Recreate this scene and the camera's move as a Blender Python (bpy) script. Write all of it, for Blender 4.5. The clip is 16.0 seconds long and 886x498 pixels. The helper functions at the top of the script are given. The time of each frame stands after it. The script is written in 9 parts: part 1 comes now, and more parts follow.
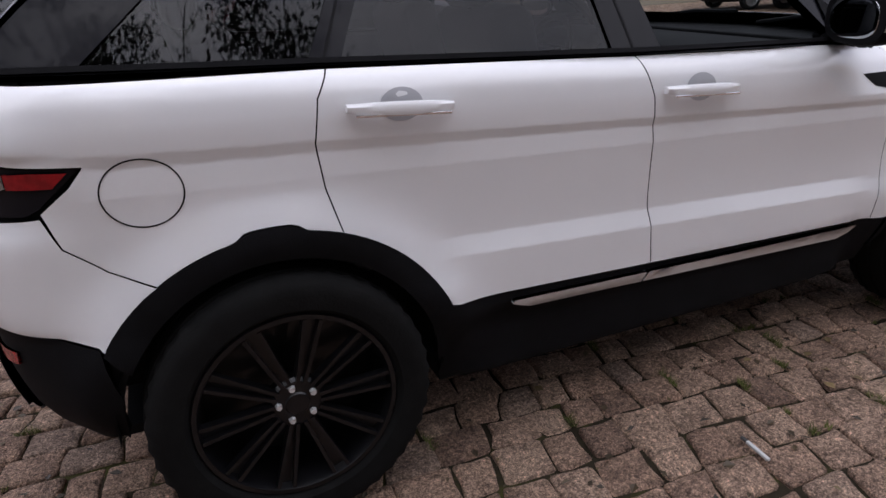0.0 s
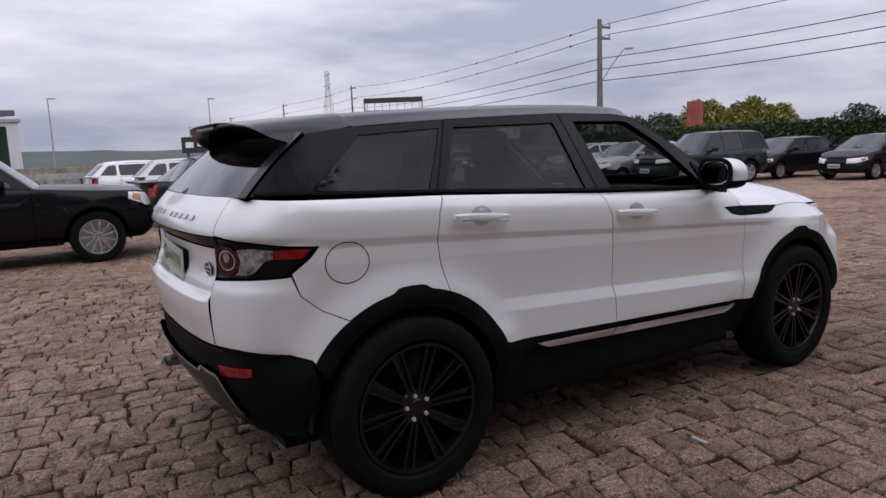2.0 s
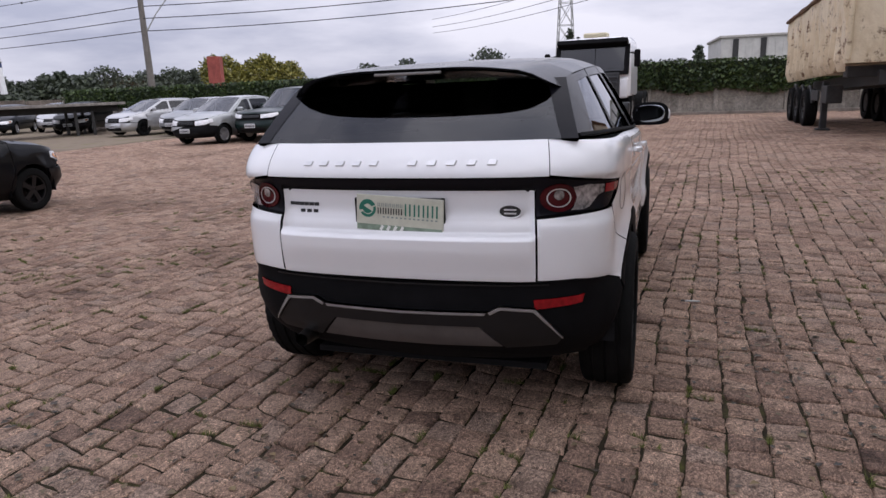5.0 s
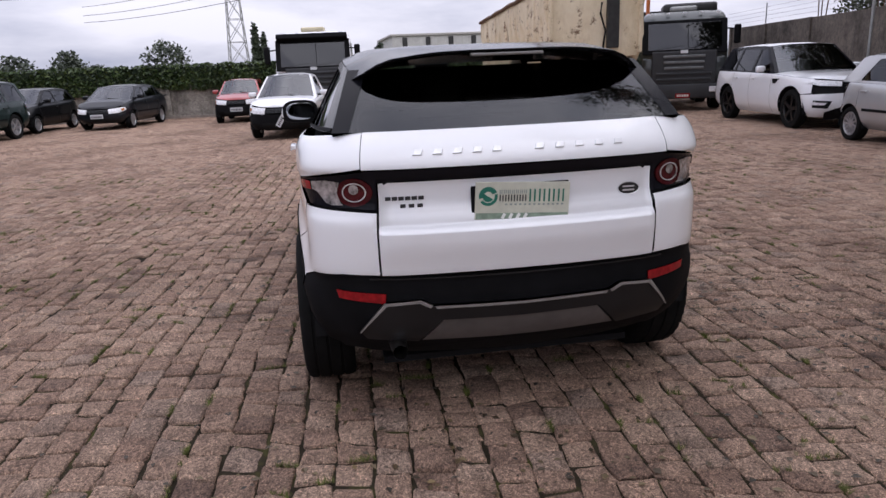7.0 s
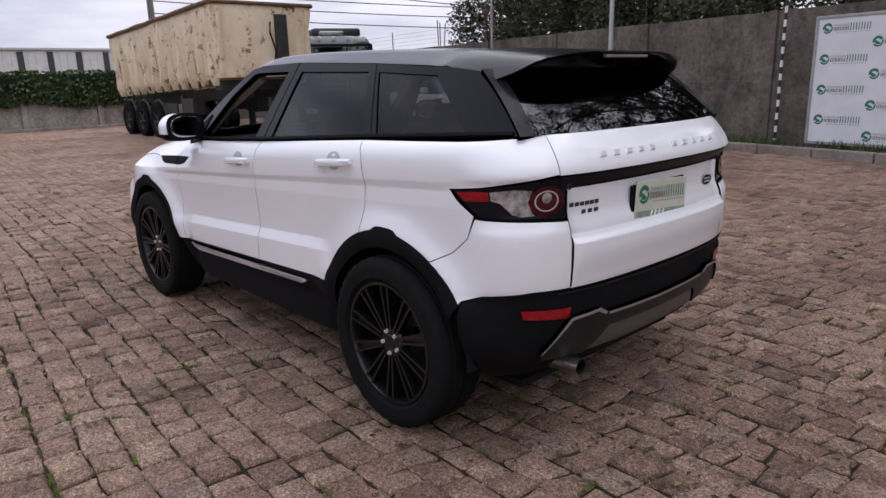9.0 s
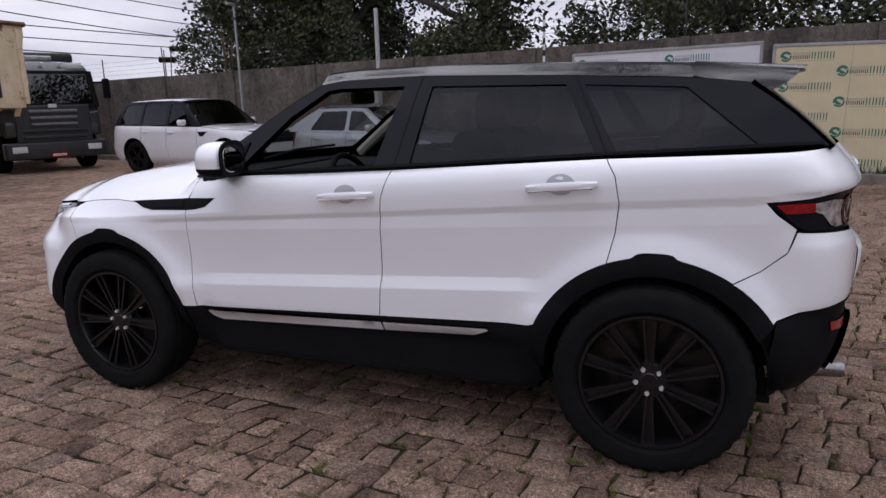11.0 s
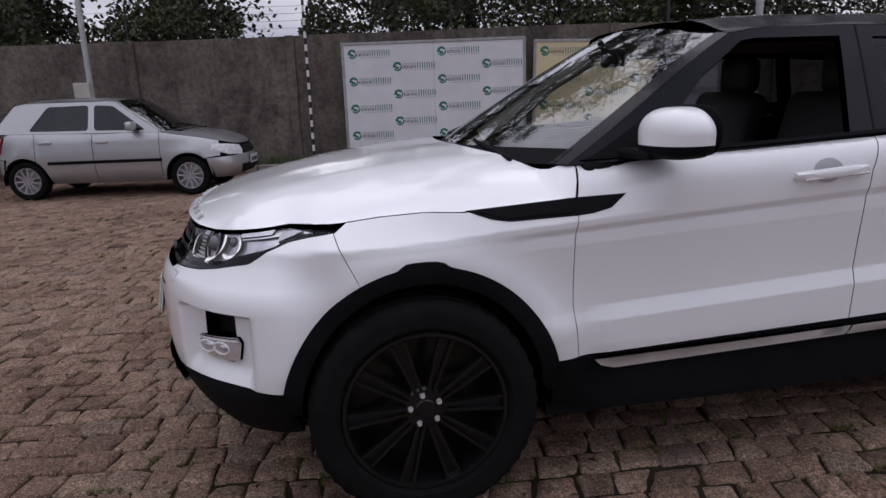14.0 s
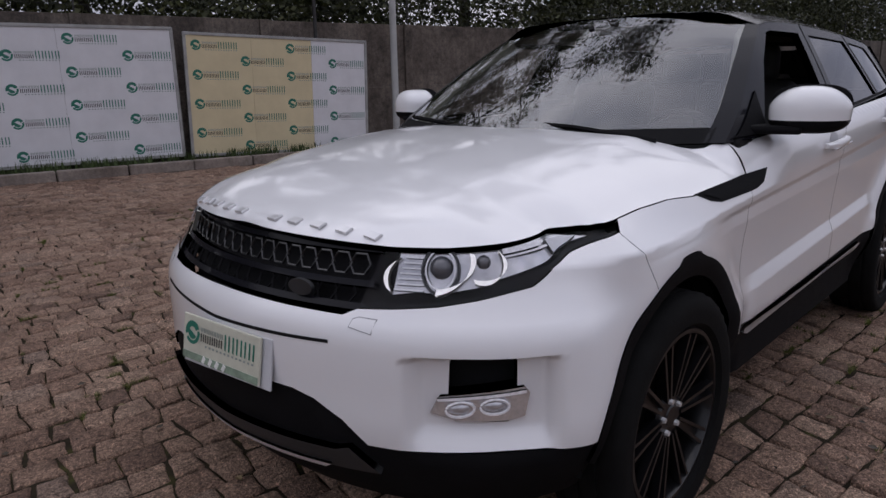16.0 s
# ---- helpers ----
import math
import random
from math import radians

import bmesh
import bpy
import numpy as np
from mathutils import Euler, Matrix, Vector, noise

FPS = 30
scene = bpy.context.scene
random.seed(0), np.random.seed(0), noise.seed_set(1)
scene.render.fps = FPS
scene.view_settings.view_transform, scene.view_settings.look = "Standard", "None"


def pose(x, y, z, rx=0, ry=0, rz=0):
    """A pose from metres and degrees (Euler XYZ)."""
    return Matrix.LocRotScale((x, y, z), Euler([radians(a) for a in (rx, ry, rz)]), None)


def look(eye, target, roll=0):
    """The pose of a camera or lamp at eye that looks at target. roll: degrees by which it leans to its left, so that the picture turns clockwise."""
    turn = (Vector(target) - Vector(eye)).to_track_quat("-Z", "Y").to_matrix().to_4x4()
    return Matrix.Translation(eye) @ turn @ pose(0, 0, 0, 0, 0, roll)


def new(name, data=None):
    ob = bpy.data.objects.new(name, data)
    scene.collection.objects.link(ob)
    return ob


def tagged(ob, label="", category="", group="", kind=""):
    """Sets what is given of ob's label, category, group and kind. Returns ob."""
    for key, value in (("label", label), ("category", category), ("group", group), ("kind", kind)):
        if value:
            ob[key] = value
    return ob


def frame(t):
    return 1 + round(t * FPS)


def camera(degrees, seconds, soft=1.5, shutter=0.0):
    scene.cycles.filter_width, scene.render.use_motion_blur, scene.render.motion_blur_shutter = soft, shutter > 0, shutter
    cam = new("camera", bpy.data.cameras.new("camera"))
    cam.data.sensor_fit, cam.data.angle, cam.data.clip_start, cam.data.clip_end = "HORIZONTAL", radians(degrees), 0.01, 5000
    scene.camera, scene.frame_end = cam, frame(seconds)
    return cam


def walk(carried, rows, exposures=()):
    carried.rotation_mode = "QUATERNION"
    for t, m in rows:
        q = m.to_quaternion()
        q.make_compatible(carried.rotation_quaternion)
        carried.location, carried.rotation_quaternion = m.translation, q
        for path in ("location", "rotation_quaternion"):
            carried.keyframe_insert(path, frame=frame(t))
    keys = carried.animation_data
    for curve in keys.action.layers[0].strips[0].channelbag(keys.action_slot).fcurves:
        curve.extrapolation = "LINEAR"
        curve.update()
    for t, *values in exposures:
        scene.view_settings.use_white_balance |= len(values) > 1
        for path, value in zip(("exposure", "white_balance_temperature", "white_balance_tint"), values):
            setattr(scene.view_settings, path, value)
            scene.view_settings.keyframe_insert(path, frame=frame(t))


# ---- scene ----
cam = camera(66.5, 16.0)
PATH = [
    (0, (-0.196, -2.43, 1.41), (0.505, -0.72, 0.645), -2.8),
    (0.5, (-0.298, -2.893, 1.471), (0.387, -1.19, 0.678), -2.7),
    (1, (-0.505, -3.17, 1.436), (0.208, -1.437, 0.737), -2.6),
    (1.5, (-0.896, -3.255, 1.454), (-0.034, -1.516, 0.97), -2.3),
    (2, (-1.27, -3.162, 1.387), (-0.22, -1.485, 1.099), -2.2),
    (2.5, (-1.729, -2.939, 1.404), (-0.481, -1.423, 1.022), -2.3),
    (3, (-2.113, -2.724, 1.449), (-0.682, -1.399, 1.005), -2.2),
    (3.5, (-2.492, -2.379, 1.451), (-0.927, -1.22, 0.998), -2.2),
    (4, (-2.902, -1.966, 1.455), (-1.202, -1.017, 0.998), -2.2),
    (4.5, (-3.057, -1.546, 1.438), (-1.283, -0.752, 0.966), -2.2),
    (5, (-3.273, -1.038, 1.459), (-1.427, -0.427, 0.993), -2.4),
    (5.2, (-3.341, -0.894, 1.469), (-1.477, -0.338, 1.002), -2.5),
    (7.3, (-3.222, 1.034, 1.468), (-1.348, 0.554, 0.96), -2.2),
    (7.5, (-3.117, 1.254, 1.442), (-1.28, 0.643, 0.941), -2.0),
    (8, (-2.825, 1.711, 1.438), (-1.113, 0.813, 0.924), -1.7),
    (8.5, (-2.497, 2.106, 1.451), (-0.919, 0.991, 0.935), -1.8),
    (9, (-2.148, 2.514, 1.45), (-0.707, 1.217, 0.96), -1.6),
    (9.2, (-1.958, 2.61, 1.427), (-0.563, 1.247, 0.982), -1.6),
    (11.3, (0.081, 3.451, 1.429), (0.737, 1.612, 0.997), -1.8),
    (11.5, (0.248, 3.456, 1.421), (0.875, 1.607, 0.987), -1.9),
    (12, (0.825, 3.406, 1.397), (1.304, 1.516, 0.952), -2.1),
    (12.5, (1.44, 3.334, 1.396), (1.741, 1.407, 0.952), -2.1),
    (13, (1.913, 3.203, 1.387), (2.005, 1.258, 0.929), -2.1),
    (13.5, (2.457, 3.044, 1.389), (2.329, 1.1, 0.936), -2.0),
    (14, (2.926, 2.869, 1.364), (2.587, 0.951, 0.908), -2.1),
    (14.5, (3.36, 2.593, 1.344), (2.759, 0.742, 0.885), -1.8),
    (15, (3.772, 2.334, 1.339), (2.848, 0.624, 0.864), -1.7),
    (15.5, (4.102, 1.991, 1.318), (2.885, 0.479, 0.834), -1.3),
    (16, (4.394, 1.665, 1.332), (2.995, 0.319, 0.85), -1.2),
]
walk(cam, [(t, look(*r)) for t, *r in PATH],
     [(0.0, 0.92), (0.5, 1.20), (1.0, 1.22), (1.5, 1.02), (2.0, 0.58), (2.5, 0.45), (3.0, 0.68), (3.5, 0.80), (5.0, 0.78), (7.5, 0.92), (9.0, 0.84), (11.3, 0.62), (12.5, 0.58), (14.5, 0.20), (16.0, 0.08)])

# ---- light ----
SUN_EL, SUN_AZ = 52.0, 200.0
world = bpy.data.worlds.new("overcast_sky")
scene.world = world
world.use_nodes = True
_n, _l = world.node_tree.nodes, world.node_tree.links
_n.clear()
_out = _n.new("ShaderNodeOutputWorld")
_bg = _n.new("ShaderNodeBackground")
_sky = _n.new("ShaderNodeTexSky")
_sky.sky_type = "NISHITA"
_sky.sun_disc = False
_sky.sun_elevation = radians(SUN_EL)
_sky.sun_rotation = radians(SUN_AZ)
_sky.dust_density = 4.0
_sky.ozone_density = 1.0
_hsv = _n.new("ShaderNodeHueSaturation")
_hsv.inputs["Saturation"].default_value = 0.12
_hsv.inputs["Value"].default_value = 1.0
_tc = _n.new("ShaderNodeTexCoord")
_map = _n.new("ShaderNodeMapping")
_map.inputs["Scale"].default_value = (1.0, 1.0, 4.5)
_cl = _n.new("ShaderNodeTexNoise")
_cl.inputs["Scale"].default_value = 2.1
_cl.inputs["Detail"].default_value = 7.0
_cl.inputs["Roughness"].default_value = 0.55
_ramp = _n.new("ShaderNodeValToRGB")
_ramp.color_ramp.elements[0].position, _ramp.color_ramp.elements[0].color = 0.36, (0.54, 0.56, 0.65, 1)
_ramp.color_ramp.elements[1].position, _ramp.color_ramp.elements[1].color = 0.62, (1.04, 1.02, 1.05, 1)
_flat = _n.new("ShaderNodeMix")
_flat.data_type = "RGBA"
_flat.inputs[0].default_value = 0.86
_flat.inputs[7].default_value = (7.5, 7.55, 8.5, 1)
_mul = _n.new("ShaderNodeMix")
_mul.data_type, _mul.blend_type = "RGBA", "MULTIPLY"
_mul.inputs[0].default_value = 1.0
_l.new(_sky.outputs["Color"], _hsv.inputs["Color"])
_l.new(_hsv.outputs["Color"], _flat.inputs[6])
_l.new(_tc.outputs["Generated"], _map.inputs["Vector"])
_l.new(_map.outputs["Vector"], _cl.inputs["Vector"])
_l.new(_cl.outputs["Fac"], _ramp.inputs["Fac"])
# an overcast sky is brighter overhead than at the horizon
_sep = _n.new("ShaderNodeSeparateXYZ")
_grad = _n.new("ShaderNodeMapRange")
_grad.inputs["From Min"].default_value, _grad.inputs["From Max"].default_value = 0.0, 1.0
_grad.inputs["To Min"].default_value, _grad.inputs["To Max"].default_value = 0.66, 1.52
_lift = _n.new("ShaderNodeVectorMath")
_lift.operation = "SCALE"
_l.new(_tc.outputs["Generated"], _sep.inputs[0])
_l.new(_sep.outputs["Z"], _grad.inputs["Value"])
_l.new(_flat.outputs[2], _lift.inputs[0])
_l.new(_grad.outputs["Result"], _lift.inputs["Scale"])
_l.new(_lift.outputs[0], _mul.inputs[6])
_l.new(_ramp.outputs["Color"], _mul.inputs[7])
_l.new(_mul.outputs[2], _bg.inputs["Color"])
_bg.inputs["Strength"].default_value = 0.10
_l.new(_bg.outputs["Background"], _out.inputs["Surface"])

sun = new("sun", bpy.data.lights.new("sun", "SUN"))
sun.data.energy, sun.data.angle, sun.data.color = 0.6, radians(115), (1.0, 0.97, 0.93)
sun.rotation_euler = Euler((radians(90 - SUN_EL), 0, radians(180 - SUN_AZ)))

# ---- materials ----
def _mat(name):
    m = bpy.data.materials.new(name)
    m.use_nodes = True
    return m, m.node_tree.nodes, m.node_tree.links, m.node_tree.nodes["Principled BSDF"]


def coords(n, l, scale=(1, 1, 1)):
    tc, mp = n.new("ShaderNodeTexCoord"), n.new("ShaderNodeMapping")
    mp.inputs["Scale"].default_value = scale
    l.new(tc.outputs["Object"], mp.inputs["Vector"])
    return mp.outputs["Vector"]


def noise_node(n, l, vec, scale, detail=4.0, rough=0.6):
    t = n.new("ShaderNodeTexNoise")
    t.inputs["Scale"].default_value, t.inputs["Detail"].default_value, t.inputs["Roughness"].default_value = scale, detail, rough
    if vec is not None:
        l.new(vec, t.inputs["Vector"])
    return t.outputs["Fac"]


def ramp_node(n, l, fac, stops):
    r = n.new("ShaderNodeValToRGB")
    e = r.color_ramp.elements
    while len(e) < len(stops):
        e.new(0.5)
    for k, (p, c) in enumerate(stops):
        e[k].position, e[k].color = p, (*c, 1) if len(c) == 3 else c
    l.new(fac, r.inputs["Fac"])
    return r.outputs["Color"]


def mix_node(n, l, fac, a, b, mode="MIX"):
    m = n.new("ShaderNodeMix")
    m.data_type, m.blend_type = "RGBA", mode
    for idx, v in ((0, fac), (6, a), (7, b)):
        if isinstance(v, (int, float)):
            m.inputs[idx].default_value = v
        elif isinstance(v, tuple):
            m.inputs[idx].default_value = (*v, 1)
        else:
            l.new(v, m.inputs[idx])
    return m.outputs[2]


def bump_node(n, l, height, strength, dist, target):
    b = n.new("ShaderNodeBump")
    b.inputs["Strength"].default_value, b.inputs["Distance"].default_value = strength, dist
    l.new(height, b.inputs["Height"])
    l.new(b.outputs["Normal"], target)


def plain(name, color, rough=0.5, metal=0.0, coat=0.0, vary=0.12, scale=6.0, bump=0.0, bump_scale=80.0, spec=0.5):
    """A surface with slow uneven tint, uneven gloss and fine relief."""
    m, n, l, p = _mat(name)
    v = coords(n, l)
    big, fine = noise_node(n, l, v, scale), noise_node(n, l, v, bump_scale, 3.0)
    dark = tuple(c * (1 - vary) for c in color)
    light = tuple(min(1.0, c * (1 + vary * 0.6)) for c in color)
    l.new(ramp_node(n, l, big, [(0.3, dark), (0.7, light)]), p.inputs["Base Color"])
    r = n.new("ShaderNodeMapRange")
    r.inputs["To Min"].default_value, r.inputs["To Max"].default_value = max(0.02, rough * 0.85), min(1.0, rough * 1.15)
    l.new(big, r.inputs["Value"])
    l.new(r.outputs["Result"], p.inputs["Roughness"])
    p.inputs["Metallic"].default_value = metal
    p.inputs["Specular IOR Level"].default_value = spec
    p.inputs["Coat Weight"].default_value = coat
    p.inputs["Coat Roughness"].default_value = 0.04
    if bump:
        bump_node(n, l, fine, bump, 0.004, p.inputs["Normal"])
    return m


def car_paint(name, color, rough=0.35, metal=0.0, dirt=0.25, coat=1.0, spec=0.5, blur=0.05):
    m, n, l, p = _mat(name)
    v = coords(n, l)
    grime = noise_node(n, l, v, 3.0, 6.0, 0.65)
    f = n.new("ShaderNodeMapRange")
    f.inputs["From Min"].default_value, f.inputs["From Max"].default_value = 0.45, 0.75
    f.inputs["To Max"].default_value = dirt
    l.new(grime, f.inputs["Value"])
    l.new(mix_node(n, l, f.outputs["Result"], color, tuple(c * 0.72 + 0.03 * min(1.0, max(color) * 4) for c in color)), p.inputs["Base Color"])
    p.inputs["Roughness"].default_value, p.inputs["Metallic"].default_value = rough, metal
    p.inputs["Coat Weight"].default_value, p.inputs["Coat Roughness"].default_value = coat, blur
    p.inputs["Specular IOR Level"].default_value = spec
    return m


def glass(name, tint, gloss=0.02, ior=1.52):
    m, n, l, p = _mat(name)
    n.remove(p)
    out = n["Material Output"]
    tr, gl, mx = n.new("ShaderNodeBsdfTransparent"), n.new("ShaderNodeBsdfGlossy"), n.new("ShaderNodeMixShader")
    lw, pw, ma = n.new("ShaderNodeLayerWeight"), n.new("ShaderNodeMath"), n.new("ShaderNodeMath")
    tr.inputs["Color"].default_value = (*tint, 1)
    gl.inputs["Roughness"].default_value = gloss
    gl.inputs["Color"].default_value = (0.95, 0.96, 1.0, 1)
    r0 = ((ior - 1) / (ior + 1)) ** 2
    pw.operation, ma.operation = "POWER", "MULTIPLY_ADD"
    pw.inputs[1].default_value = 5.0
    ma.inputs[1].default_value, ma.inputs[2].default_value = 1 - r0, r0
    l.new(lw.outputs["Facing"], pw.inputs[0])
    l.new(pw.outputs[0], ma.inputs[0])
    l.new(ma.outputs[0], mx.inputs["Fac"])
    l.new(tr.outputs[0], mx.inputs[1])
    l.new(gl.outputs[0], mx.inputs[2])
    l.new(mx.outputs[0], out.inputs["Surface"])
    return m


WHITE = car_paint("white_paint", (0.80, 0.80, 0.81), 0.30, dirt=0.06, coat=1.0, blur=0.06)
BLACK_GLOSS = car_paint("black_gloss", (0.008, 0.008, 0.011), 0.25, dirt=0.1, spec=0.06, coat=0.18)
ROOF_BLACK = car_paint("black_roof_paint", (0.009, 0.009, 0.011), 0.22, dirt=0.2, spec=0.10, coat=0.26)
PLASTIC = plain("black_plastic", (0.008, 0.008, 0.009), 0.65, vary=0.25, scale=9, bump=0.25, bump_scale=220, spec=0.06)
PLASTIC_GREY = plain("grey_plastic", (0.022, 0.023, 0.025), 0.5, vary=0.2, scale=8, bump=0.2, bump_scale=200)
RUBBER = plain("tyre_rubber", (0.008, 0.008, 0.008), 0.85, vary=0.35, scale=14, bump=0.4, bump_scale=150, spec=0.1)
RIM_BLACK = plain("black_alloy", (0.005, 0.005, 0.006), 0.32, vary=0.2, scale=12, coat=0.25, spec=0.3)
RIM_SILVER = plain("silver_alloy", (0.50, 0.50, 0.52), 0.35, metal=0.8, vary=0.15)
CHROME = plain("chrome", (0.85, 0.85, 0.87), 0.12, metal=1.0, vary=0.05)
SATIN = plain("satin_metal", (0.72, 0.72, 0.73), 0.30, metal=0.5, vary=0.1)
SKID = plain("satin_silver_plastic", (0.30, 0.29, 0.28), 0.45, metal=0.35, vary=0.15, scale=10)
GLASS_DARK = glass("privacy_glass", (0.14, 0.14, 0.15), ior=1.36)
GLASS_REAR = glass("rear_window_glass", (0.10, 0.10, 0.105), ior=1.6)
GLASS_CLEAR = glass("windscreen_glass", (0.58, 0.62, 0.61), ior=2.1)
GLASS_LAMP = glass("lamp_glass", (0.95, 0.95, 0.96), ior=1.25)
MIRROR = plain("mirror_glass", (0.42, 0.44, 0.46), 0.03, metal=1.0, vary=0.02)
LAMP_RED = plain("red_lens", (0.26, 0.006, 0.010), 0.22, vary=0.35, scale=40, coat=0.45, spec=0.2)
LAMP_DARKRED = plain("dark_red_lens", (0.060, 0.004, 0.007), 0.2, vary=0.4, scale=40, coat=0.4, spec=0.2)
LAMP_CLEAR = plain("clear_lens", (0.78, 0.78, 0.80), 0.35, metal=0.1, vary=0.35, scale=30, coat=0.5)
LAMP_RING = plain("light_guide", (0.84, 0.84, 0.86), 0.25, metal=0.0, vary=0.25, scale=120, coat=1.0)
DAY_LIGHT = plain("lit_light_guide", (0.84, 0.84, 0.86), 0.25, vary=0.3, scale=120, coat=1.0)
DAY_LIGHT.node_tree.nodes["Principled BSDF"].inputs["Emission Color"].default_value = (1.0, 0.96, 0.98, 1)
DAY_LIGHT.node_tree.nodes["Principled BSDF"].inputs["Emission Strength"].default_value = 0.35
LAMP_TAIL = plain("ribbed_clear_lens", (0.42, 0.40, 0.40), 0.18, metal=0.45, vary=0.8, scale=34, coat=1.0)
FOG_SILVER = plain("fog_lamp_silver", (0.80, 0.80, 0.82), 0.16, metal=0.7, vary=0.25, scale=70, coat=1.0)
LENS = plain("projector_glass", (0.10, 0.10, 0.11), 0.08, vary=0.2, coat=1.0)
REFLECTOR = plain("lamp_reflector", (0.62, 0.62, 0.64), 0.18, metal=0.6, vary=0.3, scale=24, coat=0.6)
GRILLE_GLOSS = plain("gloss_black_grille", (0.009, 0.009, 0.010), 0.3, vary=0.2, coat=0.25)
BEZEL = plain("black_lamp_bezel", (0.004, 0.004, 0.005), 0.4, vary=0.2, spec=0.15)
LAMP_AMBER = plain("amber_lens", (0.5, 0.18, 0.03), 0.2, coat=1.0)
LINING = plain("dark_trim", (0.010, 0.010, 0.011), 0.8, vary=0.2, bump=0.2, spec=0.15)
LEATHER = plain("black_leather", (0.022, 0.021, 0.021), 0.5, vary=0.25, scale=14, bump=0.35, bump_scale=120)
BEIGE = plain("beige_headlining", (0.42, 0.38, 0.32), 0.85, vary=0.1, bump=0.2)
PLATE_CREAM = plain("cream_plate", (0.56, 0.56, 0.46), 0.4, vary=0.12, scale=18)
PLATE_GREY = plain("plate_grey", (0.55, 0.56, 0.58), 0.4, vary=0.1, scale=18)
INK_GREEN = plain("green_print", (0.015, 0.16, 0.11), 0.5)
INK_BLACK = plain("black_print", (0.015, 0.016, 0.017), 0.5)
INK_GREY = plain("grey_print", (0.25, 0.30, 0.28), 0.5)
INK_PALE = plain("pale_print", (0.75, 0.76, 0.72), 0.5)
STEEL_DARK = plain("dark_steel", (0.035, 0.034, 0.033), 0.6, metal=0.2, vary=0.4, scale=7, bump=0.3)
STEEL_GALV = plain("galvanised_steel", (0.35, 0.35, 0.34), 0.5, metal=0.5, vary=0.25, scale=5, bump=0.15)

# ---- building helpers ----
from mathutils.geometry import delaunay_2d_cdt


def data_of(name, verts, faces, mat, smooth=False, normals=None):
    me = bpy.data.meshes.new(name)
    me.from_pydata([tuple(map(float, v)) for v in verts], [], [tuple(f) for f in faces])
    for m in mat if isinstance(mat, (list, tuple)) else [mat]:
        me.materials.append(m)
    me.update()
    if smooth:
        me.polygons.foreach_set("use_smooth", [True] * len(me.polygons))
    if normals is not None:
        me.normals_split_custom_set_from_vertices([tuple(map(float, v)) for v in normals])
    return me


def put(name, me, parent=None, label="", m=None):
    ob = new(name, me)
    if parent is not None:
        ob.parent = parent
    if m is not None:
        ob.matrix_basis = m
    if label:
        ob["label"] = label
    return ob


def thing(name, label, category, m=None, group="", kind=""):
    ob = new(name)
    ob.empty_display_size = 0.1
    if m is not None:
        ob.matrix_basis = m
    return tagged(ob, label, category, group, kind)


def part(name, bm, material, parent=None, label="", smooth=False, m=None):
    """Link a bmesh as one mesh object under a thing or a part."""
    me = bpy.data.meshes.new(name)
    bmesh.ops.recalc_face_normals(bm, faces=bm.faces[:])
    bm.to_mesh(me)
    bm.free()
    me.materials.append(material)
    if smooth:
        me.polygons.foreach_set("use_smooth", [True] * len(me.polygons))
        me.set_sharp_from_angle(angle=radians(38))
    return put(name, me, parent, label, m)


def box_bm(size, at=(0, 0, 0), bevel=0.0, bm=None, turn=None, segs=2):
    bm = bm or bmesh.new()
    mat = Matrix.Translation(at) @ (turn.to_matrix().to_4x4() if turn else Matrix()) @ Matrix.Diagonal((*size, 1))
    r = bmesh.ops.create_cube(bm, size=1.0, matrix=mat)
    if bevel:
        es = list({e for v in r["verts"] for e in v.link_edges})
        bmesh.ops.bevel(bm, geom=es, offset=bevel, segments=segs, affect="EDGES", profile=0.5)
    return bm


def rod_bm(a, b, r, r2=None, segs=10, bm=None, caps=True):
    bm = bm or bmesh.new()
    a, b = Vector(a), Vector(b)
    d = b - a
    m = Matrix.Translation((a + b) / 2) @ d.to_track_quat("Z", "Y").to_matrix().to_4x4()
    bmesh.ops.create_cone(bm, cap_ends=caps, segments=segs, radius1=r, radius2=r if r2 is None else r2, depth=d.length, matrix=m)
    return bm


def lathe(profile, segs=48, bm=None, closed=False):
    """Turn (radius, along) points round the y axis."""
    bm = bm or bmesh.new()
    rings = []
    for r, a in profile:
        rings.append([bm.verts.new((r * math.cos(2 * math.pi * k / segs), a, r * math.sin(2 * math.pi * k / segs))) for k in range(segs)])
    n = len(rings)
    for i in range(n if closed else n - 1):
        p, q = rings[i], rings[(i + 1) % n]
        for k in range(segs):
            bm.faces.new((p[k], p[(k + 1) % segs], q[(k + 1) % segs], q[k]))
    return bm


def tube(points, r, segs=6, bm=None):
    """A bent round bar through the points."""
    bm = bm or bmesh.new()
    pts = [Vector(p) for p in points]
    rings = []
    for i, p in enumerate(pts):
        d = (pts[min(i + 1, len(pts) - 1)] - pts[max(i - 1, 0)]).normalized()
        q = d.to_track_quat("Z", "Y")
        rings.append([bm.verts.new(p + q @ Vector((r * math.cos(2 * math.pi * k / segs), r * math.sin(2 * math.pi * k / segs), 0))) for k in range(segs)])
    for i in range(len(rings) - 1):
        for k in range(segs):
            bm.faces.new((rings[i][k], rings[i][(k + 1) % segs], rings[i + 1][(k + 1) % segs], rings[i + 1][k]))
    bm.faces.new(rings[0][::-1])
    bm.faces.new(rings[-1])
    return bm


